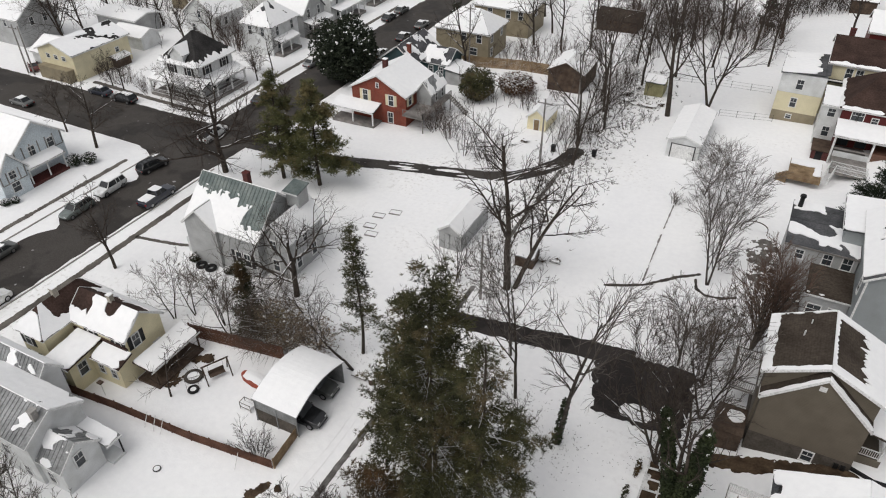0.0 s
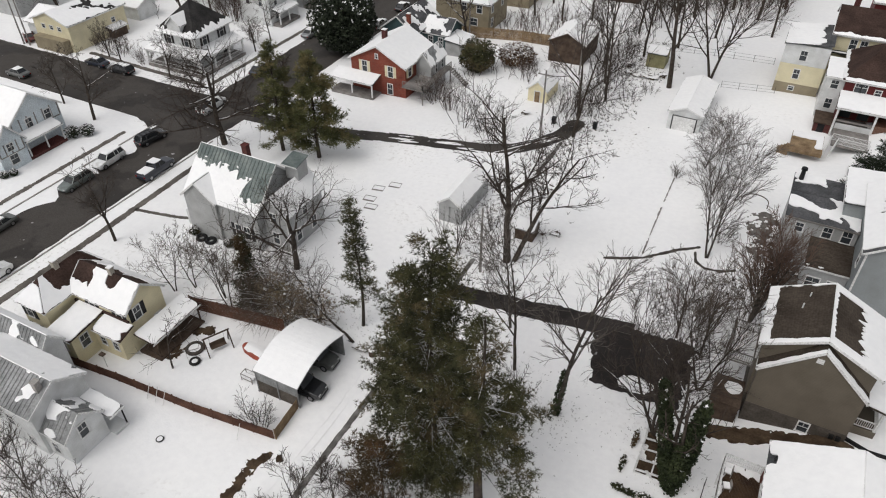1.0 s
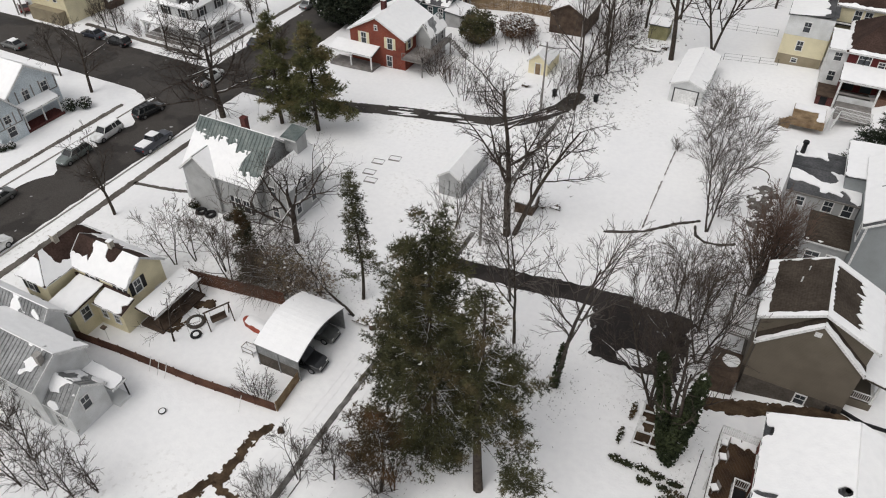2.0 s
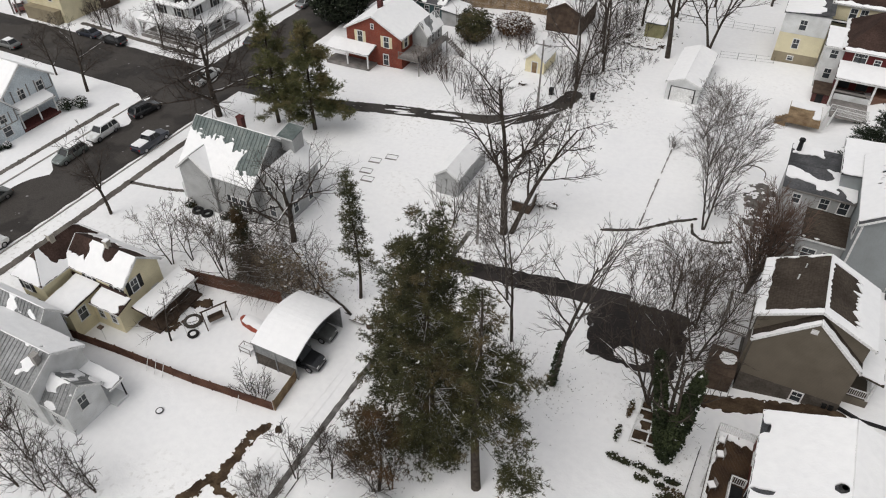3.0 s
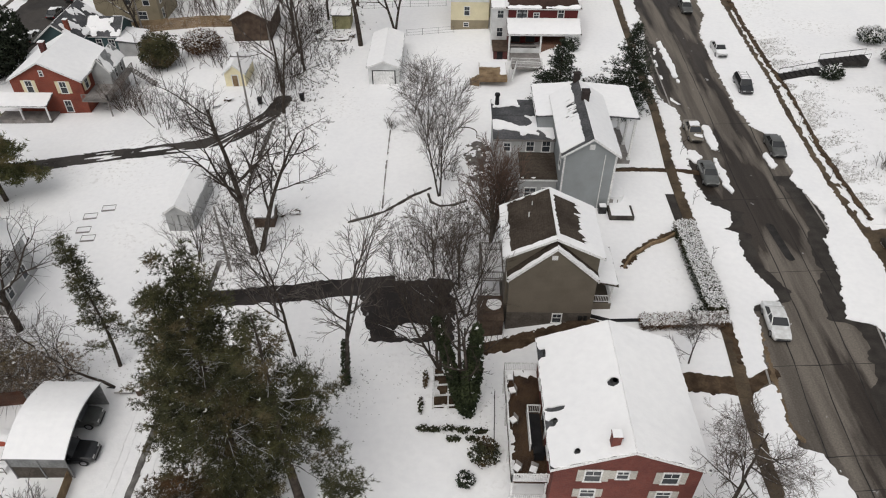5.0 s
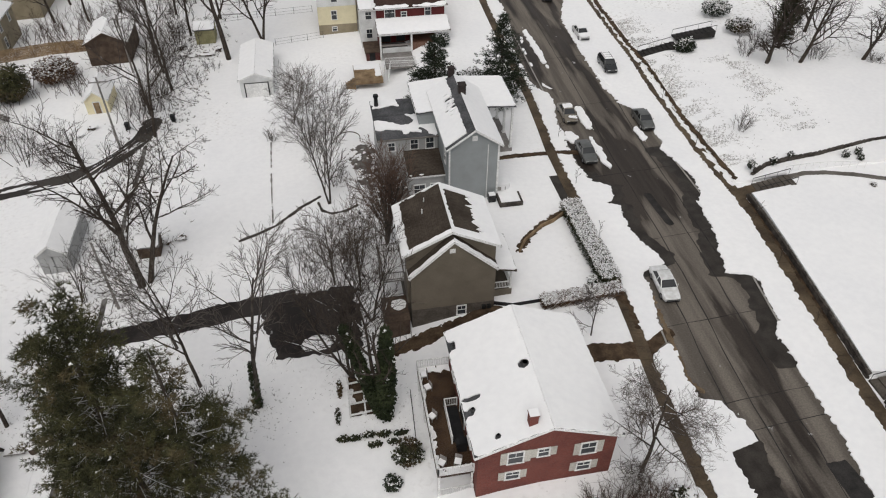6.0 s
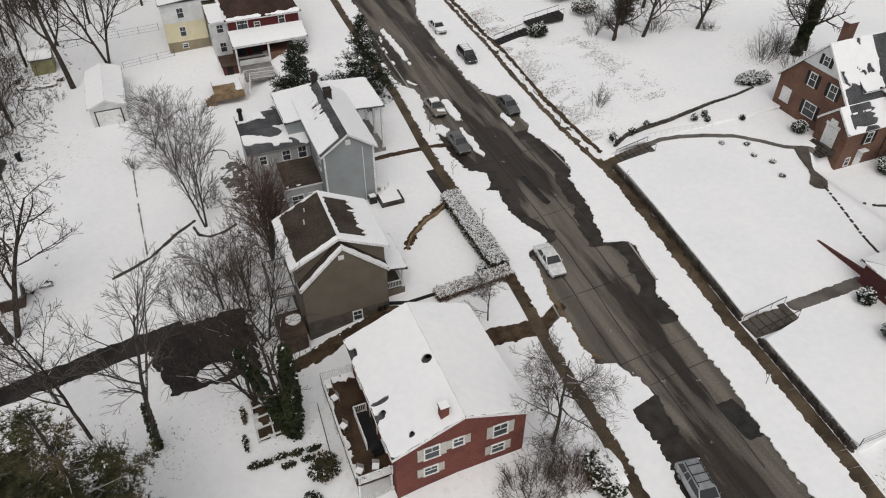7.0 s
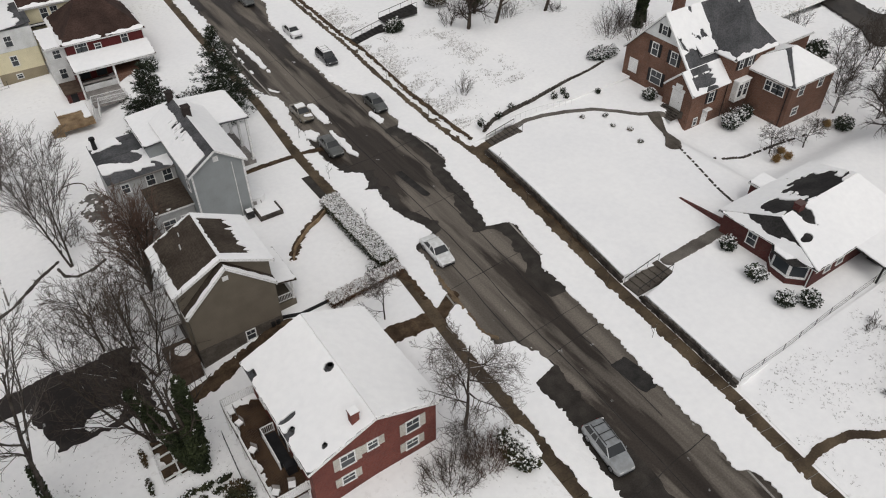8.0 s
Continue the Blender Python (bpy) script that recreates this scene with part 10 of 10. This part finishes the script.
def ring_of(name, label, category, x, y, R, r, mat, lift=0.12, fill=None, tilt=0):
    ob = thing(name, label, category, x, y)
    vs, fs = [], []
    for i in range(20):
        a = i * math.tau / 20
        for j in range(8):
            b = j * math.tau / 8
            vs.append(((R + r * math.cos(b)) * math.cos(a), (R + r * math.cos(b)) * math.sin(a), lift + r * math.sin(b)))
            fs.append((i * 8 + j, ((i + 1) % 20) * 8 + j, ((i + 1) % 20) * 8 + (j + 1) % 8, i * 8 + (j + 1) % 8))
    part("ring", mesh_of("ring", vs, fs, mat, True), mat, ob)
    if fill:
        bm = bmesh.new()
        rod(bm, (0, 0, lift - 0.05), (0, 0, lift + 0.04), R * 0.96, R * 0.85, 16)
        part("fill", bm, fill, ob)
    return ob


ring_of("fire_ring", "dark stone fire ring heaped with snow", "fire pit", -43.0, 31.2, 0.75, 0.18, STONE, 0.14, SNOW)
ring_of("discarded_ring", "old black tyre lying in the snow", "tyre", -41.8, 29.9, 0.42, 0.14, RUBBER, 0.12, SNOW)
ring_of("garden_hoop", "small dark hoop lying in the snow", "hoop", -38.2, 21.7, 0.3, 0.05, RUBBER, 0.08, SNOW)
for x in (-55.0, -53.6):
    ring_of("leaning_ring", "black tyre leaning by the grey house", "tyre", x, 45.4, 0.5, 0.2, RUBBER, 0.2)
strip("brick_patio", EARTH, [(-44.8, 30.4), (-44.4, 29.8)], 1.2, 0.04, "bare brick patio among snow", "patio", rag=0.5)
strip("patio_litter", EARTH, [(-45.0, 33.2), (-43.6, 33.6)], 1.2, 0.04, "bare ground below the porch", "patio", rag=0.6)
playset = thing("upturned_boat", "upturned red-ended boat capped with snow", "boat", -37.2, 33.4, turn=-8)
bm = bmesh.new()
loft(bm, [[(x, -w, 0.0), (x, -w * 0.8, h), (x, 0, h * 1.25), (x, w * 0.8, h), (x, w, 0)] for x, w, h in ((-1.7, 0.3, 0.25), (-1.0, 0.65, 0.42), (0.3, 0.75, 0.48), (1.3, 0.6, 0.42), (1.7, 0.45, 0.35))])
part("hull", bm, RED_PLASTIC, playset)
part("lying_snow", sheet("lying_snow", SNOW, lambda x, y: 0.8 - max(abs(x - 0.1) / 1.6, abs(y) / 0.7) + 0.1 * wobble(x, y, 2), -1.8, 1.8, -0.8, 0.8, 0.15, lambda x, y: 0.66 - 0.2 * abs(y) - 0.05 * abs(x), 0.12), SNOW, playset)
rack = thing("log_rack", "small metal rack beside the carport", "rack", -35.6, 30.4)
bm = bmesh.new()
for x in (-0.6, 0.6):
    for y in (-0.35, 0.35):
        beam(bm, (x, y, 0), (x, y, 0.9), 0.05, 0.05)
for z in (0.3, 0.85):
    beam(bm, (-0.6, -0.35, z), (0.6, -0.35, z), 0.05, 0.05), beam(bm, (-0.6, 0.35, z), (0.6, 0.35, z), 0.05, 0.05), beam(bm, (-0.6, -0.35, z), (-0.6, 0.35, z), 0.05, 0.05)
part("rack_frame", bm, GREY_WOOD, rack)
part("lying_snow", boxes((-0.55, 0.55, -0.3, 0.3, 0.33, 0.42)), SNOW, rack)
tub = thing("barrel_table", "snow-topped barrel beside a flat trailer", "barrel", -26.9, 37.9)
bm = bmesh.new()
rod(bm, (0, 0, 0), (0, 0, 0.75), 0.32, 0.36, 14)
part("barrel", bm, WOOD, tub)
bm = bmesh.new()
rod(bm, (0, 0, 0.752), (0, 0, 0.9), 0.36, 0.25, 14)
part("snow_cap", bm, SNOW, tub)
tr = thing("flat_trailer", "low flat trailer covered with snow", "trailer", -28.2, 38.3)
part("deck", boxes((-0.9, 0.7, -0.6, 0.5, 0.25, 0.36)), GREY_WOOD, tr)
part("lying_snow", boxes((-0.88, 0.68, -0.58, 0.48, 0.363, 0.5)), SNOW, tr)
part("drawbar", boxes((-1.7, -0.9, -0.05, 0.03, 0.25, 0.32)), DARK_METAL, tr)
strip("bare_earth", EARTH, [(-30.4, 15.6), (-30.2, 17.6), (-29.1, 19.4), (-29.3, 21.0), (-29.4, 23.2), (-28.9, 24.2)], 0.95, 0.03, "streak of bare brown earth", "earth", rag=0.45)
strip("bare_earth", EARTH, [(-28.0, 24.6), (-27.7, 24.4)], 0.4, 0.03, "bare earth patch in snow", "earth", rag=0.3)
strip("bare_earth", EARTH, [(-29.4, 18.2), (-28.2, 18.0), (-26.4, 17.9)], 0.6, 0.03, "muddy streak under a snowy bush", "earth", rag=0.4)
brush("arching_brush", "low arching bush bowed down with snow", -25.6, 19.4, 5.5, 1.6, 145, 60, TWIG_PALE, d=4.5)
strip("tyre_track", WORN_SNOW, [(-22.9, 22), (-22.7, 34), (-22.8, 44)], 0.35, 0.02, "faint tyre track in the snow", "track", rag=0.2)
for dx in (-2.3, -1.6, 0.8):
    strip("tyre_track", WORN_SNOW, [(-24.5 + dx, 16), (-24.2 + dx, 30), (-24.5 + dx, 48)], 0.14, 0.02, "thin wheel line pressed into the snow", "track", 0.02, 0.05, step=0.12)
strip("pavement_side", DAMP_SLAB, [(-67.2, 16), (-67.1, 40), (-67.4, 60)], 0.9, 0.04, "damp dark pavement strip beside the street", "pavement", rag=0.12)
strip("pavement_side", DAMP_SLAB, [(-83.4, 18), (-83.2, 40), (-83.2, 60)], 0.7, 0.04, "damp dark pavement strip beside the street", "pavement", rag=0.15)
strip("pavement_side", DAMP_SLAB, [(-110, 78.2), (-96, 77.6), (-83.6, 77.4)], 0.9, 0.04, "dark wet pavement along the cross street", "pavement", rag=0.15)
strip("pavement_side", DAMP_SLAB, [(-82.6, 78), (-82.6, 100), (-82.6, 140)], 0.8, 0.04, "dark wet pavement along the side street", "pavement", rag=0.15)
strip("front_walk", DAMP_SLAB, [(-66.8, 46.6), (-62, 47.4), (-58.6, 48.2)], 0.5, 0.04, "narrow wet path to the grey house", "path", rag=0.12)

low_shed = house("low_shed", "low shed with a smooth snow-covered roof", -17.6, 20.2, -2.4, "shed")
block(low_shed, -19.4, -15.2, 18.2, 22.0, -2.9, -0.9, -0.3, "x", GREY_SIDE, TIN_GREY, 0.25, FULL, FULL)

# garden frames lying in the snow behind the grey house
for k, (x, y, a) in enumerate(((-41.6, 63.4, 10), (-40.0, 64.9, 10), (-41.4, 60.9, 8), (-40.3, 59.4, 8))):
    ob = thing("raised_bed", "shallow timber garden bed full of snow", "raised bed", x, y, turn=a, group="raised beds")
    part("bed_frame", boxes((-0.75, 0.75, -0.55, -0.53, 0, 0.07), (-0.75, 0.75, 0.53, 0.55, 0, 0.07), (-0.75, -0.73, -0.53, 0.53, 0, 0.07), (0.73, 0.75, -0.53, 0.53, 0, 0.07)), GREY_WOOD, ob)
    part("soil", boxes((-0.69, 0.69, -0.49, -0.34, 0.03, 0.05)), GREY_WOOD, ob)


def bin_(x, y, name="wheeled_bin", label="dark wheeled rubbish bin standing in snow"):
    ob = thing(name, label, "bin", x, y, group="wheeled bins")
    bm = bmesh.new()
    loft(bm, [[(-w, -w, z), (w, -w, z), (w, w, z), (-w, w, z)] for w, z in ((0.24, 0.05), (0.3, 0.95))])
    part("body", bm, BLACK, ob)
    part("lid", boxes((-0.33, 0.33, -0.36, 0.33, 0.952, 1.02)), BLACK, ob)
    for s in (-0.25, 0.25):
        bm = bmesh.new()
        rod(bm, (s - 0.03, 0.3, 0.1), (s + 0.03, 0.3, 0.1), 0.1, sides=10)
        part("wheel", bm, RUBBER, ob)


bin_(-21.3, 89.6), bin_(-27.2, 88.9)


def utility_pole(x, y, h, arms=True, z=None):
    ob = thing("utility_pole", "weathered wooden utility pole", "utility pole", x, y, z, group="utility poles")
    bm = bmesh.new()
    rod(bm, (0, 0, -0.2), (0, 0, h), 0.15, 0.1, 10)
    part("pole", bm, GREY_WOOD, ob)
    if arms:
        part("crossarm", boxes((-1.1, 1.1, -0.06, 0.06, h - 0.7, h - 0.58)), GREY_WOOD, ob)
        for s in (-0.95, 0, 0.95):
            bm = bmesh.new()
            rod(bm, (s, 0, h - 0.58), (s, 0, h - 0.4), 0.05, 0.03, 8)
            part("insulator", bm, DARK_METAL, ob)


utility_pole(-27.6, 84.4, 10), utility_pole(-22.8, 53.6, 8.4, False), utility_pole(-124.4, 75.6, 9), utility_pole(-122.8, 75.6, 9, False), utility_pole(-52.2, 113.0, 12), utility_pole(-29.2, 106.5, 9, False)
# clutter by the olive shed and tool shed
for k, (x, y, w, d, h) in enumerate(((-22.0, 110, 1.6, 1.0, 0.7), (-20.3, 109.5, 2.2, 0.9, 0.4), (-18.2, 109.4, 2.6, 1.2, 0.6), (-16.6, 110.6, 1.2, 0.8, 0.9), (-22.8, 112.6, 1.4, 1.6, 1.3), (-17.8, 63.2, 1.2, 0.8, 0.5), (-19.2, 62.7, 0.9, 0.7, 0.6), (-21.6, 72.3, 2.0, 0.9, 0.4), (-20.4, 71.5, 1.4, 0.7, 0.3), (-32.0, 90.0, 1.4, 0.8, 0.7), (-33.5, 88.4, 1.0, 0.8, 0.5))):
    ob = thing("junk_heap", "heap of old timber and scrap under snow", "scrap heap", x, y, group="scrap heaps")
    rng = random.Random(500 + k)
    bm = bmesh.new()
    for _ in range(7):
        a = (rng.uniform(-w / 2, w / 2), rng.uniform(-d / 2, d / 2), rng.uniform(0.02, h * 0.6))
        b = (rng.uniform(-w / 2, w / 2), rng.uniform(-d / 2, d / 2), rng.uniform(0.1, h))
        beam(bm, a, b, 0.16, 0.1)
    part("timber", bm, WOOD, ob)
    part("lying_snow", sheet("lying_snow", SNOW, lambda x, y: 0.75 - math.hypot(x / w * 1.5, y / d * 1.5) + 0.35 * wobble2(x, y, 1.6, k), -w / 2, w / 2, -d / 2, d / 2, 0.14, lambda x, y: h * 0.8 + 0.1 * wobble(x, y, 2, k), 0.12), SNOW, ob)
bird = thing("yard_post", "thin post with a feeder in the fenced yard", "bird feeder", -49.0, 25.8)
bm = bmesh.new()
rod(bm, (0, 0, 0), (0, 0, 1.7), 0.03, sides=6)
part("pole", bm, WHITE, bird)
part("feeder", boxes((-0.25, 0.25, -0.2, 0.2, 1.7, 1.85)), WOOD, bird)
